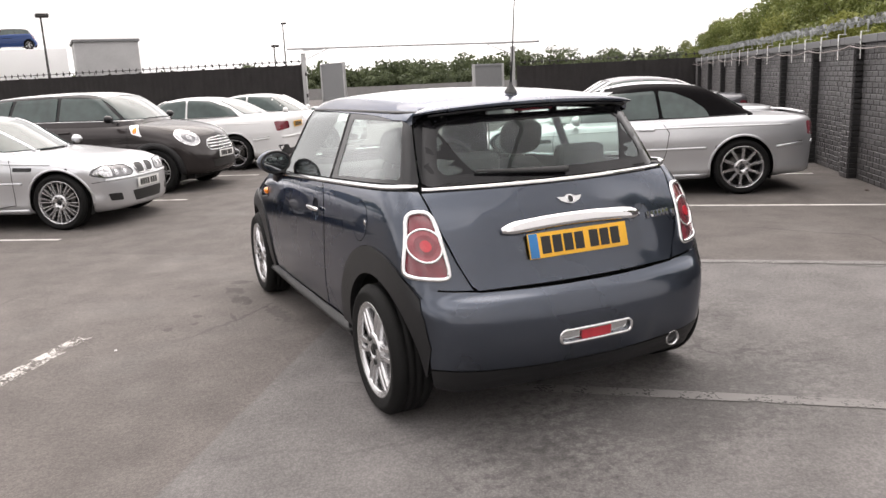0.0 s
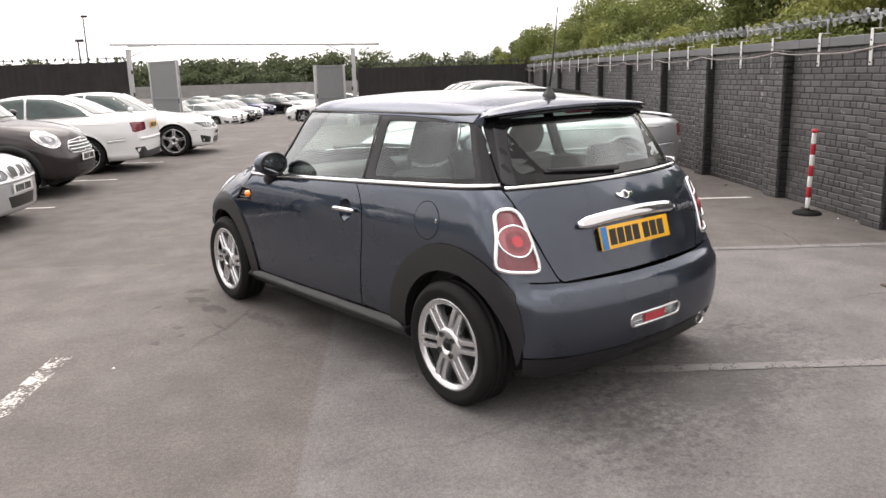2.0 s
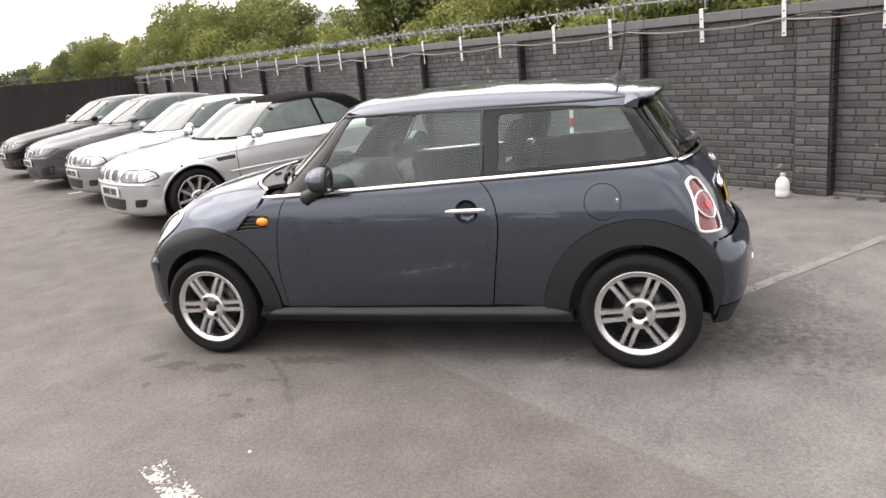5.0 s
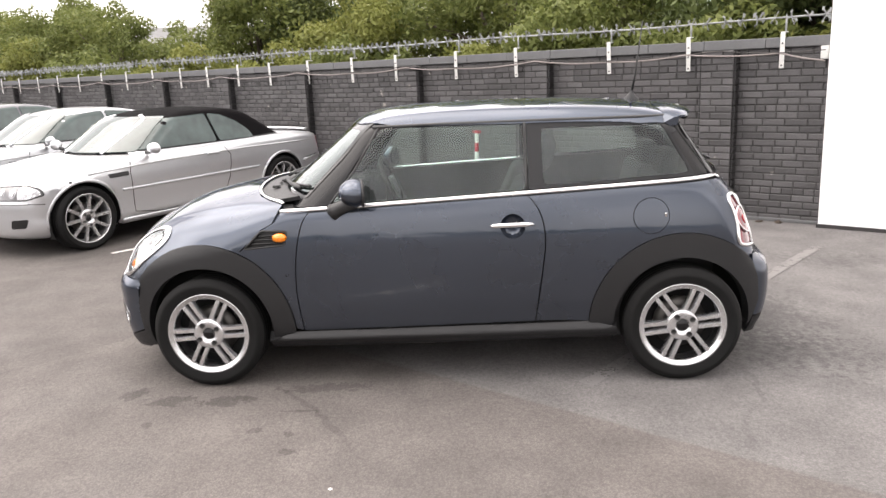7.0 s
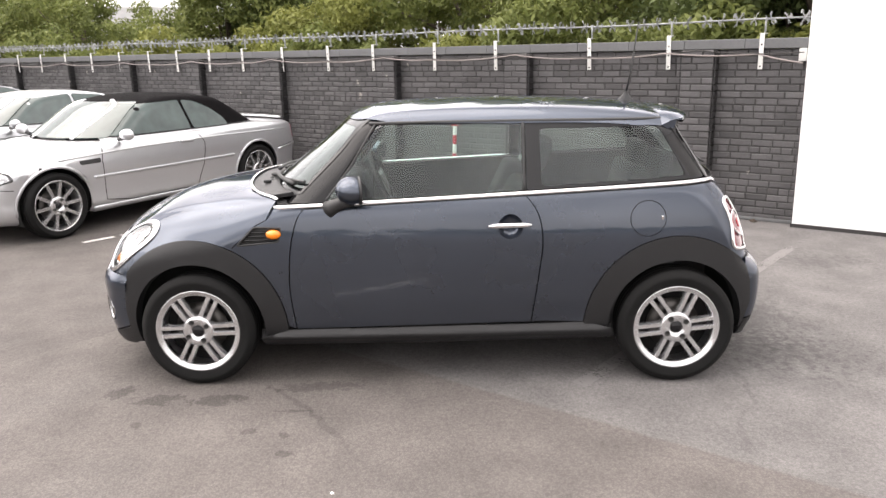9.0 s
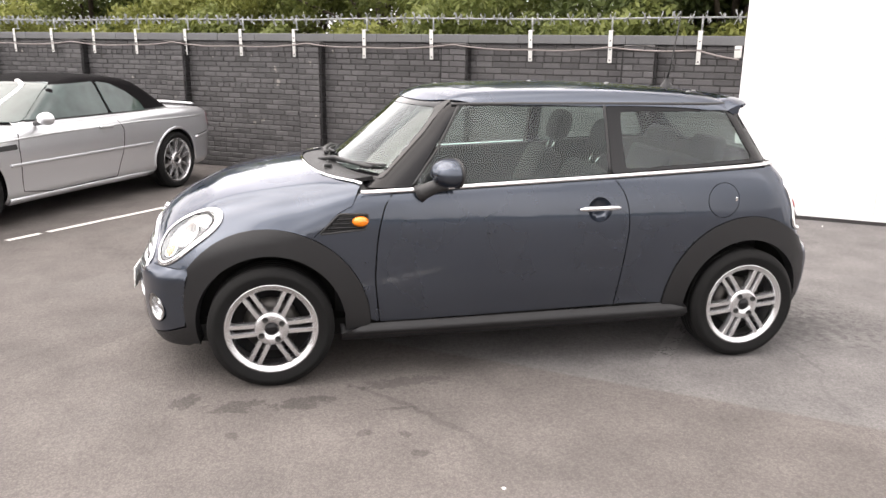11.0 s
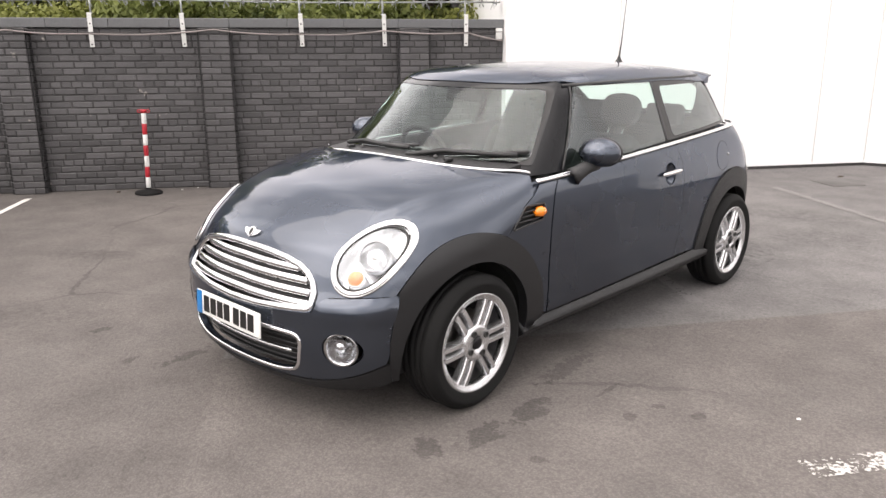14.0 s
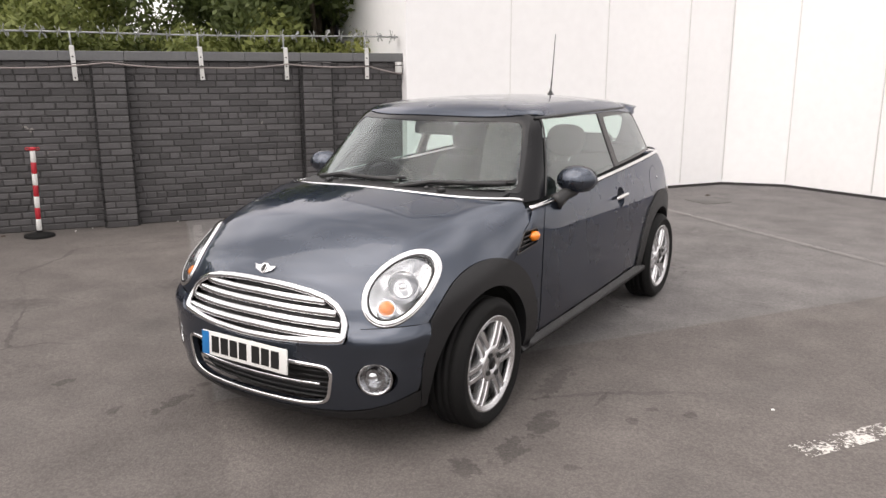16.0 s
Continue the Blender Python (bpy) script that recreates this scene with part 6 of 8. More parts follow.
for (v, ang, w, h) in ((5.85, 128, 1.15, 1.86), (11.95, 222, 1.85, 2.12)):
    leaf = piece("gate_leaf", from_bm("gate_leaf", box_bm((w, 0.03, h), (w / 2, 0, h / 2 + 0.06), 0.004, 1), M_GATE), gate, "", pose(FU - 0.05, v, 0, 0, 0, ang))
    for x in (0.04, w - 0.04):
        box("stile", (0.08, 0.07, h + 0.04), (x, 0, h / 2 + 0.06), M_POST, leaf, 0.006)
    for z in (0.09, h * 0.5, h + 0.04):
        box("leaf_rail", (w - 0.16, 0.06, 0.07), (w / 2, 0, z), M_GATE, leaf, 0.006)
    box("latch", (0.05, 0.10, 0.14), (w - 0.05, 0, 1.0), M_IRON, leaf, 0.01)


# ---- plants ----
def crown_mesh(name, blobs, count, size, material, seed):
    """Leaves spread over overlapping uneven clumps; gaps stay between them."""
    rg = np.random.RandomState(seed)
    B = np.array(blobs, float)
    vol = B[:, 3] ** 2
    idx = rg.choice(len(B), count, p=vol / vol.sum())
    d = rg.normal(size=(count, 3))
    d /= np.linalg.norm(d, axis=1)[:, None]
    r = B[idx, 3] * (rg.uniform(0.35, 1.0, count) ** 0.5) * rg.uniform(0.86, 1.16, count)
    c = B[idx, :3] + d * r[:, None] * np.array([1, 1, 0.85])
    c[:, 2] = np.maximum(c[:, 2], 0.05)
    t = np.cross(d + rg.normal(size=(count, 3)) * 0.7, rg.normal(size=(count, 3)))
    t /= np.linalg.norm(t, axis=1)[:, None]
    nn = d + rg.normal(size=(count, 3)) * 0.55
    w = np.cross(t, nn)
    w /= np.linalg.norm(w, axis=1)[:, None]
    s = size * rg.uniform(0.6, 1.35, count)[:, None]
    a, b, e, f = c - t * s, c + w * s * 0.42, c + t * s, c - w * s * 0.42
    v = np.stack([a, b, e, f], 1).reshape(-1, 3)
    me = bpy.data.meshes.new(name)
    me.vertices.add(len(v))
    me.vertices.foreach_set("co", v.ravel())
    me.loops.add(4 * count)
    me.loops.foreach_set("vertex_index", np.arange(4 * count))
    me.polygons.add(count)
    me.polygons.foreach_set("loop_start", np.arange(0, 4 * count, 4))
    me.polygons.foreach_set("loop_total", np.full(count, 4))
    me.materials.append(material)
    me.update()
    me.validate()
    return me


def tree(name, label, height, spread_, leaves, size, material, seed, group):
    rg = random.Random(seed)
    t = thing(name, label, "tree", group=group)
    trunk_top = height * 0.45
    piece("trunk", tube_mesh("trunk", [(0, 0, -0.1), (0.05, 0.02, trunk_top * 0.4), (-0.04, 0.05, trunk_top), (0.02, 0.0, height * 0.75)], height * 0.028, M_BARK, 8, False, None, 1.0, [1.4, 1.0, 0.7, 0.25]), t)
    blobs = []
    for k in range(9):
        a = k * 2.4 + rg.uniform(-0.4, 0.4)
        rr = spread_ * rg.uniform(0.25, 0.85)
        z = height * rg.uniform(0.35, 0.9)
        e = (rr * math.cos(a), rr * math.sin(a), z)
        piece("limb", tube_mesh("limb", [(0, 0, trunk_top * rg.uniform(0.4, 0.95)), (e[0] * 0.5, e[1] * 0.5, (trunk_top + z) / 2), e], height * 0.011, M_BARK, 6, False, None, 1.0, [1.3, 0.8, 0.3]), t)
        blobs.append((*e, height * rg.uniform(0.13, 0.22)))
        for j in range(3):
            blobs.append((e[0] + rg.uniform(-1, 1) * spread_ * 0.4, e[1] + rg.uniform(-1, 1) * spread_ * 0.4, max(0.4, z + rg.uniform(-0.3, 0.22) * height), height * rg.uniform(0.07, 0.15)))
    piece("crown", crown_mesh("crown", blobs, leaves, size, material, seed), t)
    return t


kinds = [tree("tree", "broad green tree behind the brick wall", 3.9, 2.0, 21000, 0.058, M_LEAF[0], 11, "trees behind the wall"),
         tree("tree", "dark green bushy tree behind the brick wall", 3.7, 1.9, 21000, 0.058, M_LEAF[1], 12, "trees behind the wall"),
         tree("tree", "yellowish green young tree behind the wall", 3.3, 1.7, 19000, 0.054, M_LEAF[2], 13, "trees behind the wall"),
         tree("shrub", "low green shrub growing up behind the wall", 2.25, 1.25, 13000, 0.048, M_LEAF[0], 14, "shrubs behind the wall"),
         tree("shrub", "yellow-green scrambling shrub behind the wall", 2.2, 1.2, 13000, 0.048, M_LEAF[2], 15, "shrubs behind the wall")]
# (kind, along the wall, behind it, size)
plants = [(1, -1.5, -3.6, 1.05), (0, 0.9, -3.6, 0.9), (4, 2.4, -2.2, 1.0), (0, 3.6, -4.6, 1.0), (3, 5.0, -2.3, 1.02), (2, 5.9, -3.2, 0.95), (1, 8.2, -4.2, 1.10), (0, 9.6, -3.6, 0.92), (4, 8.9, -2.2, 1.0), (3, -0.4, -2.1, 0.95), (4, -2.3, -1.7, 0.95),
          (0, 16.6, -4.2, 0.98), (2, 18.5, -2.9, 0.92), (0, 20.5, -4.6, 1.08), (2, 23.0, -4.0, 1.02), (0, 26.0, -5.0, 1.12), (1, 29.5, -5.0, 1.08), (2, 34.0, -5.5, 1.16), (0, 39.0, -5.0, 1.0), (1, 45.0, -5.0, 1.0), (0, 52.0, -5.5, 1.0), (2, 59.0, -5.5, 0.95),
          (3, 12.0, -2.0, 0.95), (4, 13.6, -2.2, 0.92), (3, 15.0, -2.3, 1.0), (0, 21.5, -2.8, 0.82), (1, 2.2, -6.2, 1.05), (0, 6.2, -6.2, 1.1), (1, -3.6, -4.8, 1.3), (1, -2.7, -2.8, 1.0), (3, -1.6, -1.9, 1.1), (4, 6.6, -2.0, 0.98), (3, 1.0, -2.0, 1.0)]
first = set()
for kd, u, v, s in plants:
    m = YARD @ pose(u, v, 0, 0, 0, random.uniform(0, 360))
    if kd not in first:
        first.add(kd)
        kinds[kd].matrix_world = m @ Matrix.Scale(s, 4)
    else:
        o = copy_thing(kinds[kd], m)
        o.scale = (s, s, s * random.uniform(0.92, 1.08))

# far woods beyond the gate: one belt, too distant to tell trees apart
rg = random.Random(5)
wood = []
for k in range(150):
    v = -30 + 130 * k / 150
    h = rg.uniform(2.9, 4.3) * (1.0 if k % 5 else 1.12)
    for j in range(8):
        wood.append((90 + rg.uniform(-4, 4), v * 1.3 + rg.uniform(-3, 3), h * rg.uniform(0.12, 0.85), rg.uniform(0.9, 1.6)))
tagged(piece("far_woods", crown_mesh("far_woods", wood, 170000, 0.28, M_FARLEAF, 77), None, "", YARD), "belt of distant dark green woods", "woods", kind="stuff")
wood2 = [(84 + rg.uniform(-1, 1), -35 + 160 * k / 90 + rg.uniform(-1, 1), rg.uniform(0.6, 2.2), rg.uniform(0.9, 1.3)) for k in range(90)]
tagged(piece("far_hedge", crown_mesh("far_hedge", wood2, 60000, 0.22, M_FARLEAF, 78), None, "", YARD), "distant mid-green hedge before the woods", "hedge", kind="stuff")
far_wall = box("wall_far", (0.3, 120.0, 1.25), (81.0, 22.0, 0.625), M_CONCRETE, None, 0.0, m=YARD)
tagged(far_wall, "long plain grey wall far beyond the gate", "wall", kind="structure")


# ---- bay markings: worn white paint ----
def worn_paint(name, cover, color=(0.62, 0.60, 0.57)):
    m = bpy.data.materials.new(name)
    m.use_nodes = True
    n, l = m.node_tree.nodes, m.node_tree.links
    p = n["Principled BSDF"]
    p.inputs["Base Color"].default_value = (*color, 1)
    p.inputs["Roughness"].default_value = 0.8
    co, a, b = n.new("ShaderNodeTexCoord"), n.new("ShaderNodeTexNoise"), n.new("ShaderNodeTexNoise")
    a.inputs["Scale"].default_value, b.inputs["Scale"].default_value = 55, 7
    a.inputs["Detail"].default_value = b.inputs["Detail"].default_value = 6
    ad, rg_ = n.new("ShaderNodeMath"), n.new("ShaderNodeMapRange")
    l.new(co.outputs["Object"], a.inputs["Vector"])
    l.new(co.outputs["Object"], b.inputs["Vector"])
    l.new(a.outputs["Fac"], ad.inputs[0])
    l.new(b.outputs["Fac"], ad.inputs[1])
    l.new(ad.outputs[0], rg_.inputs["Value"])
    rg_.inputs["From Min"].default_value, rg_.inputs["From Max"].default_value = 1.0 - cover - 0.06, 1.0 - cover + 0.10
    l.new(rg_.outputs["Result"], p.inputs["Alpha"])
    return m


M_LINE = worn_paint("white_line", 0.22)
M_FAINT = worn_paint("faded_line", 0.17, (0.178, 0.170, 0.165))
M_PATCHY = worn_paint("patchy_line", -0.005, (0.55, 0.53, 0.50))
def stripe(name, material, width, length, m):
    """A film of paint a few millimetres over the tarmac: its sheet runs along y, centred."""
    n = max(2, int(length / 0.25))
    v = [(x, length * (i / n - 0.5), 0.004) for i in range(n + 1) for x in (-width / 2, width / 2)]
    return piece(name, mesh_data(name, v, [(2 * i, 2 * i + 1, 2 * i + 3, 2 * i + 2) for i in range(n)], material, False), None, "", m)


WALL_BAY = "white painted bay line on tarmac"
FADED_BAY = "faded grey bay line on tarmac"
for u, v0, v1, lean, mt, lb in ((2.06, 0.25, 3.86, 4.6, M_LINE, WALL_BAY), (2.06, 3.93, 4.24, 4.6, M_LINE, WALL_BAY), (4.72, 0.25, 4.6, 4.6, M_LINE, WALL_BAY), (7.3, 0.25, 4.6, 4.6, M_LINE, WALL_BAY), (9.95, 0.25, 4.6, 4.6, M_LINE, WALL_BAY),
                                (-0.58, 0.2, 3.6, 4.2, M_FAINT, FADED_BAY), (-3.25, 0.9, 4.6, 3.6, M_FAINT, FADED_BAY), (-5.76, 1.2, 4.6, 1.2, M_FAINT, FADED_BAY),
                                (0.70, 8.85, 13.5, 0, M_LINE, WALL_BAY), (3.45, 8.85, 13.5, 0, M_LINE, WALL_BAY), (6.3, 9.0, 13.5, 0, M_LINE, WALL_BAY), (9.0, 9.0, 13.5, 0, M_LINE, WALL_BAY), (12.2, 9.0, 13.5, 0, M_LINE, WALL_BAY)):
    tagged(stripe("bay_line", mt, 0.065 if mt is M_LINE else 0.09, v1 - v0, YARD @ pose(u, 0, 0, 0, 0, -lean) @ pose(0, (v0 + v1) / 2, 0)), lb, "road marking", "bay lines", "structure")
tagged(stripe("lane_dash", M_PATCHY, 0.12, 0.82, YARD @ pose(-2.81, 6.43, 0, 0, 0, 90)), "flaking white dash painted on the tarmac", "road marking", kind="structure")
tagged(stripe("lane_dash", M_PATCHY, 0.16, 2.3, YARD @ pose(13.6, 6.34, 0, 0, 0, 139)), "flaking white dash painted on the tarmac", "road marking", kind="structure")
dr = box("drain_cover", (0.40, 0.40, 0.012), (-6.6, 1.1, 0.0), M_DRAIN, None, 0.004, m=YARD)
tagged(dr, "square dusty iron drain cover flush in the tarmac", "drain cover")

# ---- bollard: red and white sleeve in a rubber foot ----
bol = thing("bollard", "red and white banded bollard in a black rubber foot", "bollard", YARD @ pose(0.92, 0.20, 0, 0.6, -1.6, 0))
piece("foot", lathe_mesh("foot", [(0.001, 0.05), (0.03, 0.05), (0.05, 0.045), (0.125, 0.03), (0.14, 0.018), (0.14, 0.0)], M_RUBBER, 32, "z"), bol)
piece("neck", lathe_mesh("neck", [(0.030, 0.045), (0.024, 0.06), (0.020, 0.075)], M_RUBBER, 20, "z"), bol)
z = 0.066
for i in range(7):
    piece("band", lathe_mesh("band", [(0.0225, z), (0.024, z + 0.003), (0.024, z + 0.108), (0.0225, z + 0.111)], (M_WHITEP2, M_RED)[i % 2], 20, "z"), bol, ("white band", "red band")[i % 2])
    z += 0.111
top = piece("cap", lathe_mesh("cap", [(0.024, z), (0.030, z + 0.003), (0.031, z + 0.022), (0.026, z + 0.034), (0.001, z + 0.036)], M_RED, 20, "z"), bol, "red plastic cap with chain eyes")
for e in (-1, 1):
    piece("chain_eye", tube_mesh("chain_eye", [(e * (0.044 + 0.016 * math.cos(a)), 0, z + 0.018 + 0.013 * math.sin(a)) for a in np.linspace(0, 2 * math.pi, 15)[:-1]], 0.005, M_RED, 6, True), top)
for u, v, r in ((-2.62, 6.07, 18), (-0.4, -0.1, 40), (0.6, 0.05, 10), (0.45, -0.05, 70), (-3.9, 0.35, 120)):
    lit = bmesh.new()
    bmesh.ops.create_icosphere(lit, subdivisions=1, radius=0.009)
    for q in lit.verts:
        q.co = Vector((q.co.x * random.uniform(0.7, 1.6), q.co.y * random.uniform(0.6, 1.2), max(-0.004, q.co.z * 0.45)))
    tagged(piece("litter_scrap", from_bm("litter_scrap", lit, M_WHITEP2), None, "", YARD @ pose(u, v, 0.004, 0, 0, r)), "small white scrap lying on the tarmac", "litter")

M_LITTER = mat("dry_leaf", (0.060, 0.045, 0.034), 0.85, bump=0.4, scale=80, vary=0.35)
for u, v, r, k in ((-1.80, 1.10, 20, 1.3), (-2.45, 0.02, 50, 1.2), (-2.62, -0.02, 110, 1.6), (-2.25, 0.05, 10, 0.9), (1.25, 0.06, 75, 0.9), (3.1, 0.1, 140, 1.0), (-0.9, -0.03, 30, 0.9), (-1.25, 0.02, 85, 0.8), (-6.9, 0.75, 15, 1.2)):
    lf = bmesh.new()
    bmesh.ops.create_icosphere(lf, subdivisions=2, radius=0.03)
    for q in lf.verts:
        q.co = Vector((q.co.x * random.uniform(0.9, 1.5), q.co.y * random.uniform(0.5, 0.9), max(-0.003, q.co.z * random.uniform(0.2, 0.55)))) * k
    tagged(piece("leaf_litter", from_bm("leaf_litter", lf, M_LITTER), None, "", YARD @ pose(u, v, 0.003, 0, 0, r)), "small dry brown leaf clump on the tarmac", "litter")
ledge = box("wall_ledge", (0.92, 0.045, 0.032), (-2.52, -0.086, 0.016), M_COPING, None, 0.012, m=YARD)
tagged(ledge, "low pale mortar ledge along the wall's foot", "ledge", kind="structure")

# ---- beyond the left fence: units, lamp posts ----
unit = thing("storage_unit", "pale grey flat-roofed storage unit beyond the fence", "container", pose(-0.5, 37.2, 0, 0, 0, 2))
box("body", (2.75, 3.2, 4.0), (0, 0, 2.0), M_POST, unit, 0.03)
box("roof_edge", (2.9, 3.35, 0.12), (0, 0, 4.02), M_GATE, unit, 0.02)
def lamp_post(x, y, h, w):
    t = thing("street_lamp", "tall thin lamp post beyond the fence", "lamp post", pose(x, y, 0, 0, 0, 10))
    piece("pole", tube_mesh("pole", [(0, 0, 0), (0, 0, h)], 0.05, M_IRON, 8, False, None, 1.0, [1.3, 0.7]), t)
    box("lamp_head", (w, 0.30, 0.22 * w + 0.05), (0.05, -0.05, h), M_IRON, t, 0.03)
lamp_post(-2.95, 33.6, 4.95, 0.5)
lamp_post(8.2, 39.5, 3.78, 0.35)
lamp_post(11.1, 49.0, 5.73, 0.3)
# plastic jug left standing by the wall
jug = thing("plastic_jug", "translucent white plastic jug standing by the wall", "bottle", YARD @ pose(-1.80, 0.20, 0, 0, 0, 30))
piece("bottle", lathe_mesh("bottle", [(0.001, 0.002), (0.055, 0.004), (0.064, 0.02), (0.064, 0.06), (0.060, 0.07), (0.064, 0.08), (0.064, 0.13), (0.055, 0.165), (0.03, 0.195), (0.022, 0.20), (0.022, 0.215)], M_WHITEP2, 28, "z"), jug)
piece("cap", lathe_mesh("cap", [(0.025, 0.208), (0.025, 0.232), (0.020, 0.236), (0.001, 0.236)], M_POST, 20, "z"), jug)
# the yard's other side, past the open lane: unseen hedge added for reflections
rg = random.Random(9)
wood3 = [(-90 + 150 * (k % 120) / 120 + rg.uniform(-1, 1), 40 + rg.uniform(-2, 2), rg.uniform(0.3, 1.5), rg.uniform(0.7, 1.2)) for k in range(360)]
tagged(piece("hedge_belt", crown_mesh("hedge_belt", wood3, 32000, 0.3, M_LEAF[1], 79), None, "", YARD), "low dark green hedge along the open side", "hedge", kind="stuff")
# a grey shed roof beyond the trees
far_roof = thing("far_shed", "distant grey pitched shed roof behind the trees", "shed", YARD @ pose(45.8, -24.2, 0, 0, 0, 62))
box("body", (14.0, 10.0, 3.2), (0, 0, 1.6), M_CONCRETE, far_roof)
rf = bmesh.new()
for e in (-1, 1):
    q = [rf.verts.new(p) for p in ((-7.2, e * 5.2, 3.2), (7.2, e * 5.2, 3.2), (7.2, 0, 5.4), (-7.2, 0, 5.4))]
    rf.faces.new(q)
q = bmesh.ops.solidify(rf, geom=rf.faces[:], thickness=0.12)
piece("roof", from_bm("roof", rf, M_POST), far_roof, "pale grey sheet roof")


# ---- the other parked cars ----
def hull(name, solid, fn, spine, zc, material, parent, arches=(), nu=110, nv=60, top_only=False, yc=0.0):
    """A closed skin over the solid, opened at the wheel arches."""
    ph = np.linspace(0.0, math.pi, nu)
    if top_only:
        th = np.linspace(-0.25, math.pi + 0.25, nv)
    else:
        th = np.linspace(0, 2 * math.pi, nv + 1)[:-1]
    P, T = np.meshgrid(ph, th, indexing="ij")
    c = np.cos(P).ravel()
    s = np.sin(P).ravel()
    t = T.ravel()
    o = np.stack([0 * c, yc + spine * c, np.full(len(c), zc)], 1)
    d = np.stack([s * np.cos(t), 0.55 * c * np.abs(c) ** 3, s * np.sin(t)], 1)
    d /= np.linalg.norm(d, axis=1)[:, None]
    p = solid.march(o + d * 3.0, -d, fn)
    inside_arch = np.zeros(len(p), bool)
    for cy, cz, r in arches:
        q = p[:, 1:] - np.array([cy, cz])
        rr = np.linalg.norm(q, axis=1)
        side = (np.abs(p[:, 0]) > 0.45)
        near = side & (np.abs(rr - r) < 0.034)
        k = np.where(near)[0]
        if len(k):
            yz = np.array([cy, cz]) + q[k] / rr[k][:, None] * r
            sg = np.sign(p[k, 0])
            st = np.stack([sg * 1.6, yz[:, 0], yz[:, 1]], 1)
            di = np.stack([-sg, 0 * sg, 0 * sg], 1)
            p[k] = solid.march(st, di, fn)
        inside_arch |= side & (rr < r - 0.0335)
    n = solid.normal(p, fn)
    m = len(th)
    faces = []
    wrap = m - 1 if top_only else m
    for i in range(nu - 1):
        for j in range(wrap):
            a, b, c2, e = i * m + j, i * m + (j + 1) % m, (i + 1) * m + (j + 1) % m, (i + 1) * m + j
            if inside_arch[a] or inside_arch[b] or inside_arch[c2] or inside_arch[e]:
                continue
            faces.append((a, b, c2, e))
    a, b, c2 = (p[faces[len(faces) // 2][k]] for k in (0, 1, 2))
    if np.dot(np.cross(b - a, c2 - a), n[faces[len(faces) // 2][0]]) < 0:
        faces = [f[::-1] for f in faces]
    return piece(name, mesh_data(name, p, faces, material, True, n), parent)


def mirrored(poly):
    return [(-x, z) for x, z in poly[::-1]]


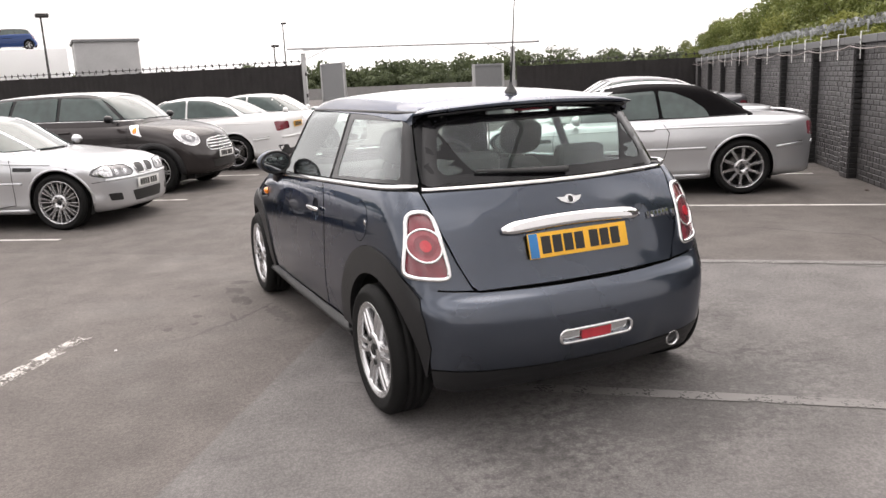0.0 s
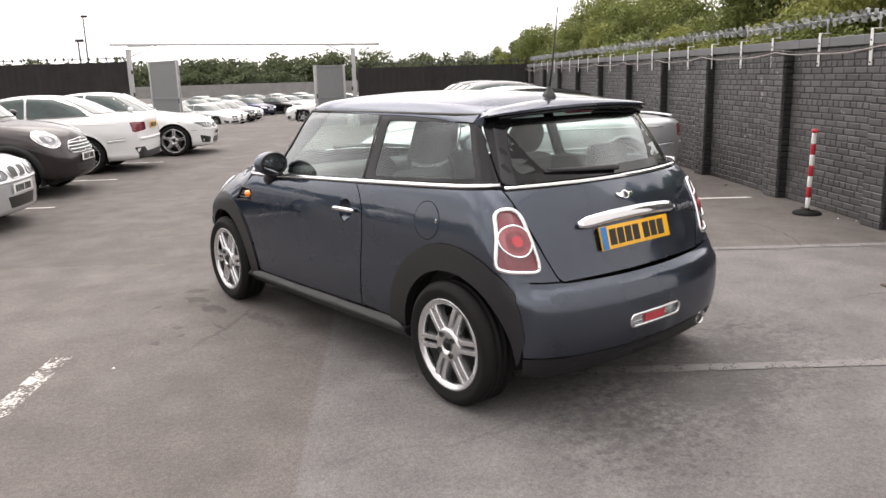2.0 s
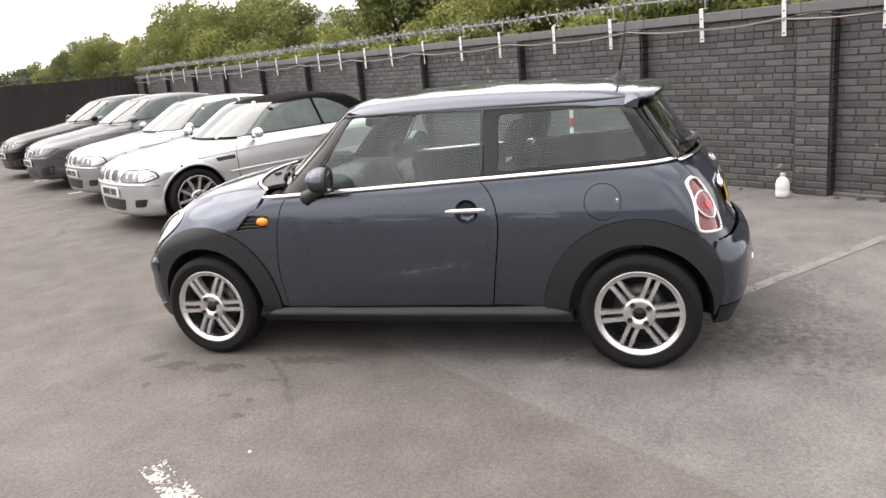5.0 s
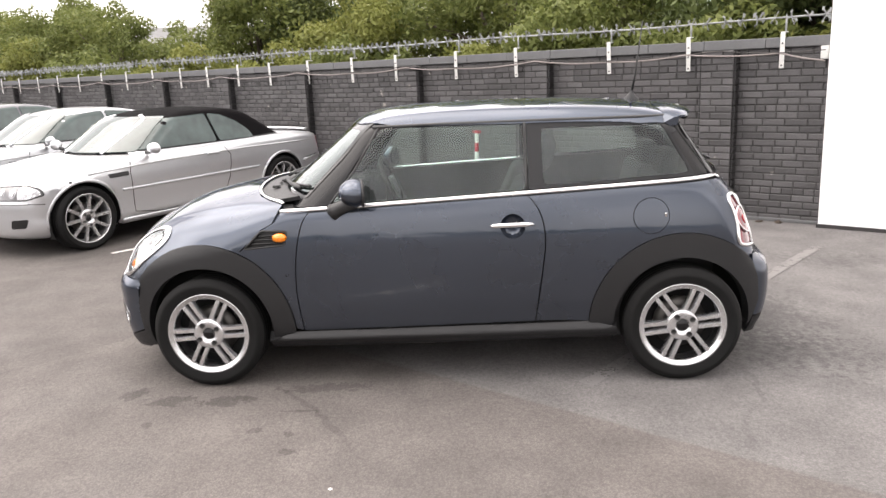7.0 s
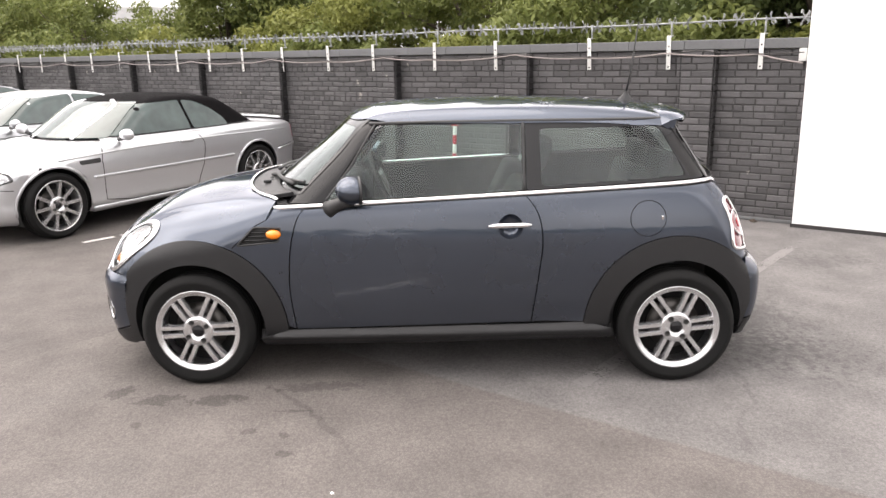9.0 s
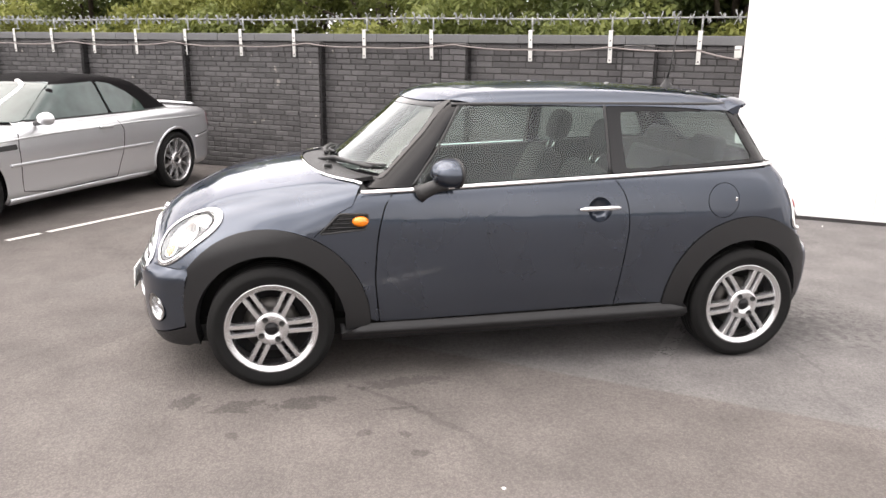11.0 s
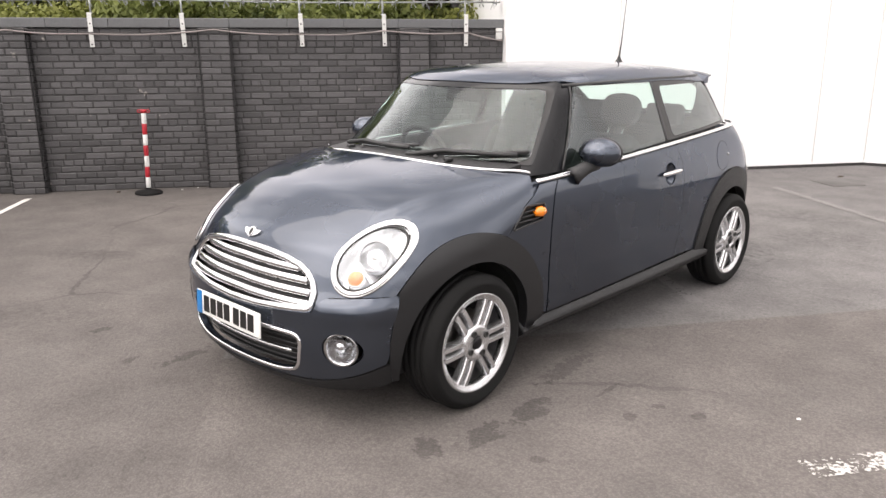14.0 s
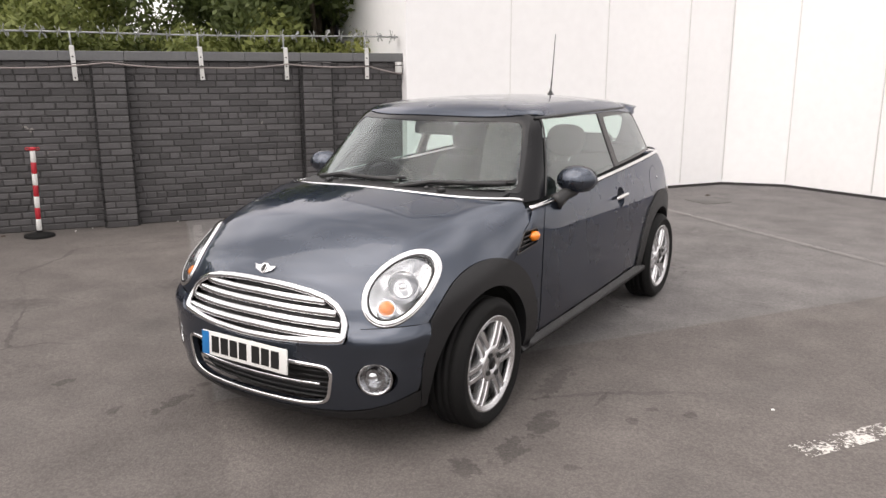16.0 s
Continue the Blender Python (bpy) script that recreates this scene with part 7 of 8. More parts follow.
def road_car(spec, m, label, paint, detail=True):
    """A parked car from its outlines: body, cabin, glass, lamps, wheels."""
    S, g = spec["solid"], spec
    car = thing("car", label, "car", m, group=spec.get("group", "parked cars"))
    ax, R = g["axles"], g["tyre"]
    arches = [(y, R + 0.005, R + 0.045) for y in ax]
    hi_res = detail
    body = hull("body", S, S.low, g["spine"], 0.58, paint, car, arches, 150 if hi_res else 90, 84 if hi_res else 48)
    cover = g.get("roof", paint) if not g.get("roof_panel") else M_GLOSSBLACK
    roof = hull("cabin", S, S.high, g["cabin_spine"], 0.95, cover, car, (), 90 if hi_res else 50, 44 if hi_res else 30, True, g.get("cabin_mid", -0.3))
    if g.get("roof_panel"):
        panel("roof_panel", S, view_z(), rounded(g["roof_panel"], 0.12), g["roof"], roof, (), 0.06, 0.006, 0.02, S.high, label=g["roof_label"])
    elif g.get("roof"):
        roof["label"] = g["roof_label"]
    gm = M_CARGLASS
    for s in (-1, 1):
        vx = view_x(s)
        for poly in g["side_glass"]:
            panel("side_window", S, vx, rounded(poly, 0.03), gm, roof, (), 0.06, 0.010, 0.012, S.high)
        if detail:
            for path in g["shut"]:
                trim("door_gap", S, vx, path, 0.0045, M_DARK, body, 0.5, 0.0, S.low, False, 6, 0.06)
            for y, z in g["handles"]:
                trim("door_handle", S, vx, [(y - 0.09, z), (y + 0.09, z + 0.004)], 0.016, paint, body, 0.9, 0.012, S.low)
            if g.get("strip"):
                trim("rub_strip", S, vx, g["strip"], 0.014, paint, body, 0.5, 0.006, S.low)
            if g.get("pillar"):
                trim("screen_pillar", S, vx, g["pillar"], 0.026, paint, roof, 0.5, 0.008, S.high, False, 8, 0.06)
            if g.get("vent"):
                panel("wing_vent", S, vx, rounded(g["vent"], 0.012), g.get("vent_mat", M_PLASTIC), body, (), 0.03, 0.004, 0.006, S.low)
                if g.get("vent_mat"):
                    cy, cz = np.mean(g["vent"], axis=0)
                    panel("side_repeater", S, vx, circle(cy, cz, 0.03, 0.045, 16), M_AMBER, body, (), 0.03, 0.009, 0.006, S.low, label="amber side repeater")
            for y in ax:
                rr_ = R + 0.052
                arc = [(y + rr_ * math.cos(radians(a)), R + rr_ * math.sin(radians(a))) for a in np.linspace(-8, 188, 34)]
                trim("arch_lip", S, vx, arc, g.get("lip", 0.015), g.get("skirt", paint), body, 0.55, 0.002, S.low, False, 8, 0.05)
            trim("side_skirt", S, vx, [(ax[0] - R - 0.08, 0.215), (0, 0.225), (ax[1] + R + 0.08, 0.225)], 0.040, g.get("skirt", paint), body, 0.55, -0.004, S.low, False, 8, 0.15)
            up = [(y, z - 0.006) for y, z in g["belt"]]
            panel("belt_panel", S, vx, up + [(y, z - 0.085) for y, z in g["belt"][::-1]], paint, body, (), 0.07, 0.004, 0.004, S.high)
            if g.get("crease"):
                trim("body_crease", S, vx, g["crease"], 0.012, paint, body, 0.5, -0.003, S.low, False, 6, 0.12)
            trim("window_seal", S, vx, g["belt"], 0.008, g.get("belt_mat", M_PLASTIC), body, 0.6, 0.002, S.high)
            if g.get("crease"):
                tail_y = -2.05
                trim("bumper_step", S, vx, [(ax[1] - R - 0.06, 0.548), (tail_y, 0.580)], 0.020, paint, body, 0.5, 0.003, S.low, False, 8, 0.08)
                trim("bumper_gap", S, vx, [(ax[1] - R - 0.06, 0.570), (tail_y, 0.604)], 0.004, M_DARK, body, 0.6, 0.001, S.low, False, 6, 0.08)
                trim("bumper_gap", S, vx, [(ax[0] + R + 0.06, 0.520), (1.86, 0.530)], 0.004, M_DARK, body, 0.6, 0.001, S.low, False, 6, 0.08)
            hd = bmesh.new()
            bmesh.ops.create_uvsphere(hd, u_segments=16, v_segments=10, radius=1.0)
            for v in hd.verts:
                v.co = Vector((v.co.x * 0.095, v.co.y * 0.075 if v.co.y > 0 else v.co.y * 0.03, v.co.z * 0.06))
            mx, my, mz = g["mirror"]
            mi = piece("door_mirror", from_bm("door_mirror", hd, g.get("mirror_mat", paint), True), car, "", pose(s * mx, my, mz))
            piece("mirror_foot", tube_mesh("mirror_foot", [(-s * 0.14, 0.01, -0.05), (-s * 0.03, 0, -0.03)], 0.022, M_PLASTIC, 8), mi)
        for y in ax:
            wheel(car, s * (g["track"]), y, R, s, R, g["rim"], 0.21, g["spokes"], cap=0.03, dark=True)
            verts, faces = [], []
            for i in range(17):
                a = radians(-25 + 230 * i / 16)
                verts += [(s * 0.42, y + (R + 0.05) * math.cos(a), R + (R + 0.05) * math.sin(a)), (s * (g["track"] + 0.05), y + (R + 0.05) * math.cos(a), R + (R + 0.05) * math.sin(a)), (s * 0.42, y, R)]
            for i in range(16):
                k3 = i * 3
                faces += [(k3, k3 + 3, k3 + 4, k3 + 1), (k3, k3 + 2, k3 + 5, k3 + 3)]
            piece("wheel_well", mesh_data("wheel_well", verts, faces, M_DARK), car)
    panel("windscreen", S, view_y(1), rounded(g["screen"], 0.05), gm, roof, (), 0.05, 0.011, 0.012, S.high)
    panel("rear_window", S, view_y(-1), rounded(g["rear_glass"], 0.05), gm, roof, (), 0.05, 0.011, 0.012, S.high)
    for e in (1, -1):
        fl = (lambda q: q) if e > 0 else mirrored
        hl = panel("headlamp", S, view_y(1), rounded(fl(g["head"]), g.get("head_round", 0.03)), g.get("head_mat", M_LAMPGREY) if detail else M_REFLECT, car, (), 0.03, 0.003, 0.006, S.low, label="clear headlamp")
        if detail:
            trim("lamp_rim", S, view_y(1), rounded(fl(g["head"]), g.get("head_round", 0.03)), 0.006, g.get("lamp_rim", M_PLASTIC), hl, 0.7, 0.004, S.low, True, 6)
            if g.get("corner"):
                panel("lamp_corner", S, view_y(1), rounded(fl(g["corner"]), 0.02), M_BOWL, hl, (), 0.03, 0.005, 0.003, S.low, label="clear indicator corner")
            for x, z, r in g["lamps"]:
                panel("lamp_bowl", S, view_y(1), circle(e * x, z, r, None, 20), M_LENSGREY, hl, (), 0.03, 0.005, 0.003, S.low)
                panel("lamp_bulb", S, view_y(1), circle(e * x, z, r * 0.45, None, 16), M_BOWL, hl, (), 0.03, 0.009, 0.003, S.low)
        tl = panel("tail_lamp", S, view_y(-1), rounded(fl(g["tail"]), 0.025), M_REDLENS, car, (), 0.03, 0.003, 0.006, S.low, label="red tail lamp")
        for poly in g["front_dark"]:
            panel("air_intake", S, view_y(1), rounded(fl(poly), 0.02), M_INK, body, (), 0.05, 0.003, 0.004, S.low)
        for poly in g["kidney"]:
            kd = panel("grille", S, view_y(1), rounded(fl(poly), 0.025), M_INK, body, (), 0.04, 0.004, 0.004, S.low)
            trim("grille_rim", S, view_y(1), rounded(fl(poly), 0.025), 0.008, M_CHROME, kd, 0.7, 0.006, S.low, True, 6)
        for poly in g.get("rear_dark", ()):
            panel("rear_diffuser", S, view_y(-1), rounded(fl(poly), 0.02), M_PLASTIC, body, (), 0.05, 0.004, 0.004, S.low)
    if g.get("crease"):
        trim("bumper_step", S, view_y(-1), [(x, 0.585) for x in np.linspace(-0.72, 0.72, 16)], 0.024, paint, body, 0.5, 0.004, S.low, False, 8, 0.12)
        trim("bumper_step", S, view_y(1), [(x, 0.535) for x in np.linspace(-0.70, 0.70, 16)], 0.016, paint, body, 0.5, 0.002, S.low, False, 8, 0.12)
    for z, half in g.get("bars", ()):
        trim("grille_bar", S, view_y(1), [(x, z) for x in np.linspace(-half, half, 12)], 0.012, M_CHROME, body, 0.8, 0.008, S.low)
    fp = spread(S, view_y(1), [(0, g["plate_f"])], S.low)[0]
    number_plate(car, Matrix.Translation(Vector(fp) + Vector((0, 0.012, 0))) @ pose(0, 0, 0, 0, 0, 180), M_WPLATE, band=False)
    rp = spread(S, view_y(-1), [(0, g["plate_r"])], S.low)[0]
    number_plate(car, Matrix.Translation(Vector(rp) + Vector((0, -0.012, 0))), M_YPLATE, band=False)
    if g.get("spoiler") and detail:
        trim("boot_spoiler", S, view_z(), [(x, g["spoiler"]) for x in np.linspace(-0.56, 0.56, 14)], 0.028, paint, body, 0.5, 0.035, S.low, label="boot-lid lip spoiler")
    box("underbody", (1.25, ax[0] - ax[1] + 1.0, 0.12), (0, (ax[0] + ax[1]) / 2, 0.24), M_DARK, car, 0.03)
    return car


SALOON = dict(
    shape=dict(
        side=[(-2.25, 0.22), (-2.34, 0.33), (-2.365, 0.52), (-2.365, 0.78), (-2.345, 0.93), (-2.25, 1.0), (-1.8, 1.01), (-1.2, 1.0), (-0.4, 0.98), (0.4, 0.965), (0.85, 0.945), (1.2, 0.895), (1.6, 0.845), (1.85, 0.795), (2.0, 0.735), (2.07, 0.675), (2.105, 0.60),
              (2.14, 0.53), (2.15, 0.42), (2.14, 0.29), (2.08, 0.19), (1.7, 0.17), (0.5, 0.19), (-1.5, 0.20)],
        plan=[(0.0, 2.15), (0.3, 2.14), (0.55, 2.08), (0.72, 1.96), (0.82, 1.75), (0.87, 1.4), (0.875, 0.9), (0.875, 0.0), (0.875, -0.9), (0.875, -1.4), (0.855, -1.8), (0.80, -2.12), (0.68, -2.30), (0.4, -2.375), (0.0, -2.39)],
        tuck=[(0.0, 0.12), (0.2, 0.06), (0.30, 0.02), (0.36, 0.030), (0.50, 0.012), (0.66, 0.0), (0.80, 0.02), (0.95, 0.055), (1.1, 0.10)],
        cabin=[(1.10, 0.80), (0.88, 0.935), (0.55, 1.14), (0.30, 1.285), (0.10, 1.345), (-0.2, 1.378), (-0.6, 1.375), (-0.95, 1.33), (-1.25, 1.24), (-1.55, 1.09), (-1.75, 0.985), (-1.95, 0.88), (-0.3, 0.78)],
        cabin_plan=[(0.0, 1.15), (0.35, 1.10), (0.60, 0.95), (0.74, 0.65), (0.775, 0.2), (0.78, -0.5), (0.76, -1.1), (0.68, -1.65), (0.5, -1.85), (0.0, -1.95)],
        lean=0.48, nose=0.22, tail=0.10, crown=0.07, round_low=0.07, round_top=0.10, screen=0.35, back=0.25, roof_crown=0.10, roof_round=0.08, split=-0.35),
    axles=(1.3625, -1.3625), tyre=0.322, rim=0.245, track=0.765, spokes=TEN, spine=1.75, cabin_spine=1.0, cabin_mid=-0.4,
    side_glass=[[(0.62, 0.985), (0.16, 1.285), (-0.38, 1.325), (-0.40, 0.995)], [(-0.44, 0.995), (-0.42, 1.325), (-0.85, 1.295), (-1.25, 1.15), (-1.42, 1.01)]],
    screen=[(-0.68, 0.965), (-0.55, 1.30), (0.55, 1.30), (0.68, 0.965)], rear_glass=[(-0.60, 1.03), (-0.50, 1.29), (0.50, 1.29), (0.60, 1.03)],
    head=[(0.25, 0.615), (0.31, 0.572), (0.70, 0.580), (0.81, 0.630), (0.78, 0.700), (0.66, 0.735), (0.33, 0.720)], corner=[(0.60, 0.590), (0.70, 0.590), (0.795, 0.635), (0.77, 0.690), (0.66, 0.722), (0.59, 0.722)], lamps=[(0.40, 0.648, 0.046), (0.535, 0.652, 0.050)],
    tail=[(0.52, 0.70), (0.52, 0.86), (0.755, 0.89), (0.77, 0.70)], kidney=[[(0.025, 0.575), (0.025, 0.700), (0.06, 0.722), (0.185, 0.712), (0.205, 0.655), (0.175, 0.572)]],
    front_dark=[[(0.0, 0.25), (0.0, 0.375), (0.34, 0.375), (0.29, 0.25)], [(0.50, 0.29), (0.52, 0.375), (0.69, 0.385), (0.66, 0.30)]], rear_dark=[[(0.0, 0.24), (0.0, 0.34), (0.55, 0.34), (0.62, 0.24)]],
    shut=[[(0.80, 0.93), (0.84, 0.75), (0.82, 0.30), (0.5, 0.255)], [(-0.43, 0.965), (-0.52, 0.80), (-0.48, 0.5), (-0.38, 0.27), (0.5, 0.255)]], handles=[(-0.26, 0.845)], strip=[(0.95, 0.555), (0.0, 0.565), (-0.95, 0.575)],
    vent=[(0.86, 0.72), (0.86, 0.775), (1.10, 0.765), (1.08, 0.715)], belt=[(0.66, 0.975), (0.0, 0.98), (-0.8, 0.985), (-1.45, 1.0)], mirror=(0.92, 0.55, 1.01), plate_f=0.455, plate_r=0.80, spoiler=-2.20, pillar=[(0.80, 0.95), (0.64, 1.05), (0.18, 1.315)], crease=[(1.3, 0.80), (0.4, 0.845), (-0.8, 0.865), (-1.9, 0.855)], group="parked cars in the yard")

CABRIO = dict(SALOON, roof=M_SOFTTOP, roof_label="black fabric soft top",
              side_glass=[[(0.60, 0.985), (0.17, 1.275), (-0.38, 1.30), (-0.42, 0.99)], [(-0.46, 0.99), (-0.42, 1.30), (-0.60, 1.275), (-0.80, 1.19), (-0.95, 1.08), (-1.0, 0.99)]], rear_glass=[(-0.45, 1.06), (-0.40, 1.24), (0.40, 1.24), (0.45, 1.06)])
CABRIO["shape"] = dict(
    side=[(-2.25, 0.22), (-2.34, 0.33), (-2.365, 0.52), (-2.365, 0.78), (-2.345, 0.93), (-2.25, 1.0), (-1.8, 1.01), (-1.2, 1.0), (-0.4, 0.98), (0.4, 0.965), (0.85, 0.945), (1.2, 0.895), (1.6, 0.845), (1.85, 0.795), (2.0, 0.735), (2.07, 0.675), (2.105, 0.60),
          (2.14, 0.53), (2.15, 0.42), (2.14, 0.29), (2.08, 0.19), (1.7, 0.17), (0.5, 0.19), (-1.5, 0.20)],
    plan=[(0.0, 2.15), (0.3, 2.14), (0.55, 2.08), (0.72, 1.96), (0.82, 1.75), (0.87, 1.4), (0.875, 0.9), (0.875, 0.0), (0.875, -0.9), (0.875, -1.4), (0.855, -1.8), (0.80, -2.12), (0.68, -2.30), (0.4, -2.375), (0.0, -2.39)],
    tuck=[(0.0, 0.12), (0.2, 0.06), (0.30, 0.02), (0.36, 0.030), (0.50, 0.012), (0.66, 0.0), (0.80, 0.02), (0.95, 0.055), (1.1, 0.10)],
    cabin=[(1.10, 0.80), (0.88, 0.935), (0.55, 1.14), (0.30, 1.285), (0.12, 1.335), (-0.2, 1.375), (-0.6, 1.375), (-0.95, 1.34), (-1.12, 1.28), (-1.40, 1.13), (-1.62, 1.0), (-1.80, 0.88), (-0.3, 0.78)],
    cabin_plan=[(0.0, 1.15), (0.35, 1.10), (0.60, 0.95), (0.74, 0.65), (0.775, 0.2), (0.78, -0.5), (0.76, -1.1), (0.70, -1.5), (0.55, -1.75), (0.0, -1.85)],
    lean=0.46, nose=0.22, tail=0.10, crown=0.07, round_low=0.07, round_top=0.10, screen=0.35, back=0.15, roof_crown=0.10, roof_round=0.06, split=-0.35)

COUPE = dict(SALOON, spokes=FIVE_TWIN, vent=None, strip=None, spoiler=None,
             corner=None, head=[(0.30, 0.60), (0.36, 0.56), (0.70, 0.60), (0.80, 0.69), (0.62, 0.69), (0.32, 0.65)], kidney=[[(0.02, 0.52), (0.025, 0.66), (0.25, 0.64), (0.22, 0.53)]],
             front_dark=[[(0.0, 0.24), (0.0, 0.36), (0.30, 0.36), (0.36, 0.24)], [(0.52, 0.25), (0.48, 0.36), (0.74, 0.42), (0.72, 0.27)]],
             tail=[(0.46, 0.74), (0.48, 0.87), (0.76, 0.88), (0.775, 0.70), (0.66, 0.72)], rear_dark=[[(0.0, 0.24), (0.0, 0.36), (0.50, 0.36), (0.58, 0.44), (0.76, 0.44), (0.70, 0.24)]])



def settled(spec):
    """The same outlines for a lower car."""
    low = lambda z: float(np.interp(z, (0.0, 0.5, 0.98, 1.38), (0.0, 0.5, 0.905, 1.315)))
    poly = lambda q: [(a, low(z)) for a, z in q]
    ends = lambda y: 1.5 + (y - 1.5) * 0.80 if y > 1.5 else -1.5 + (y + 1.5) * 0.88 if y < -1.5 else y
    tail = lambda y, z: z - 0.035 * float(ramp(-y, 1.3, 2.1)) if z > 0.6 else z
    short = lambda q: [(ends(y), tail(y, z)) for y, z in q]
    plan = [(x, ends(y)) for x, y in spec["shape"]["plan"]]
    out = dict(spec, shape=dict(spec["shape"], plan=plan, side=short(poly(spec["shape"]["side"])), cabin=poly(spec["shape"]["cabin"]), crown=0.025, round_top=0.07, cabin_plan=[(x * 0.955, y) for x, y in spec["shape"]["cabin_plan"]]))
    for k in ("screen", "rear_glass", "head", "corner", "tail", "belt", "strip", "vent", "handles", "crease", "pillar"):
        out[k] = poly(spec[k])
    for k in ("side_glass", "kidney", "front_dark", "rear_dark", "shut"):
        out[k] = [poly(q) for q in spec[k]]
    out["lamps"] = [(x, low(z), r * 0.9) for x, z, r in spec["lamps"]]
    out["mirror"] = (*spec["mirror"][:2], low(spec["mirror"][2]))
    out["plate_r"] = low(spec["plate_r"])
    out["spoiler"] = ends(spec["spoiler"])
    return out


E46, CABRIO = dict(settled(SALOON), spoiler=None), settled(CABRIO)
for spec in (E46, CABRIO, COUPE):
    spec["solid"] = Solid(**spec["shape"])

TALL = dict(
    solid=Solid(
        side=[(-1.85, 0.28), (-1.98, 0.38), (-2.02, 0.55), (-2.01, 0.75), (-1.97, 0.95), (-1.88, 1.10), (-1.6, 1.14), (-0.8, 1.13), (0.2, 1.11), (0.85, 1.09), (1.15, 1.07), (1.5, 1.02), (1.78, 0.94), (1.93, 0.84), (1.99, 0.72), (2.04, 0.62), (2.08, 0.50),
              (2.08, 0.38), (2.04, 0.28), (1.8, 0.24), (0.5, 0.24), (-1.4, 0.26)],
        plan=[(0.0, 2.09), (0.3, 2.075), (0.55, 1.99), (0.72, 1.84), (0.82, 1.62), (0.87, 1.3), (0.88, 0.8), (0.88, -0.8), (0.875, -1.3), (0.84, -1.7), (0.74, -1.94), (0.45, -2.03), (0.0, -2.05)],
        tuck=[(0.0, 0.12), (0.25, 0.05), (0.4, 0.01), (0.7, 0.0), (0.9, 0.02), (1.05, 0.05), (1.2, 0.10)],
        cabin=[(1.30, 0.90), (1.06, 1.07), (0.80, 1.29), (0.58, 1.44), (0.40, 1.50), (0.1, 1.54), (-0.5, 1.55), (-1.1, 1.53), (-1.55, 1.48), (-1.72, 1.38), (-1.86, 1.15), (-1.95, 0.98), (-0.3, 0.85)],
        cabin_plan=[(0.0, 1.35), (0.35, 1.30), (0.60, 1.12), (0.76, 0.80), (0.80, 0.3), (0.80, -0.8), (0.78, -1.4), (0.70, -1.75), (0.5, -1.92), (0.0, -1.97)],
        lean=0.34, nose=0.30, tail=0.14, crown=0.08, round_low=0.08, round_top=0.16, screen=0.35, back=0.15, roof_crown=0.08, roof_round=0.09),
    axles=(1.2975, -1.2975), tyre=0.335, rim=0.235, track=0.765, spokes=FIVE_TWIN, spine=1.55, cabin_spine=1.0, cabin_mid=-0.35, roof=M_WHITEP, roof_label="white painted roof", roof_panel=[(-0.52, 0.46), (0.52, 0.46), (0.58, -0.4), (0.54, -1.5), (-0.54, -1.5), (-0.58, -0.4)], skirt=M_CLAD, lip=0.05,
    side_glass=[[(0.74, 1.12), (0.40, 1.44), (-0.22, 1.47), (-0.24, 1.13)], [(-0.30, 1.13), (-0.28, 1.47), (-0.98, 1.46), (-1.08, 1.14)], [(-1.14, 1.14), (-1.05, 1.46), (-1.42, 1.43), (-1.62, 1.16)], [(0.80, 1.11), (0.45, 1.45), (0.56, 1.43), (0.98, 1.11)]],
    screen=[(-0.66, 1.12), (-0.58, 1.46), (0.58, 1.46), (0.66, 1.12)], rear_glass=[(-0.60, 1.15), (-0.54, 1.42), (0.54, 1.42), (0.60, 1.15)],
    head=[(0.52, 0.72), (0.50, 0.84), (0.56, 0.93), (0.68, 0.93), (0.77, 0.85), (0.76, 0.74), (0.66, 0.68)], head_round=0.06, lamps=[(0.645, 0.81, 0.075)], lamp_rim=M_CHROME, head_mat=M_BOWL, vent_mat=M_CHROME,
    tail=[(0.60, 0.76), (0.60, 1.0), (0.76, 1.0), (0.80, 0.76)], kidney=[[(0.0, 0.60), (0.0, 0.79), (0.36, 0.76), (0.44, 0.66), (0.40, 0.60)]], front_dark=[[(0.0, 0.34), (0.0, 0.45), (0.40, 0.45), (0.36, 0.34)]],
    bars=[(0.645, 0.40), (0.69, 0.40), (0.735, 0.37)], shut=[[(0.86, 1.08), (0.90, 0.8), (0.84, 0.35)], [(-0.26, 1.11), (-0.30, 0.8), (-0.28, 0.35)]], handles=[(-0.12, 0.95), (-0.95, 0.96)], belt=[(0.95, 1.10), (0.0, 1.115), (-1.62, 1.135)], belt_mat=M_CHROME,
    vent=[(0.98, 0.90), (0.90, 1.02), (1.02, 1.03), (1.14, 0.86)], mirror=(0.95, 0.68, 1.14), mirror_mat=M_GLOSSBLACK, plate_f=0.53, plate_r=0.70, group="parked cars in the yard")

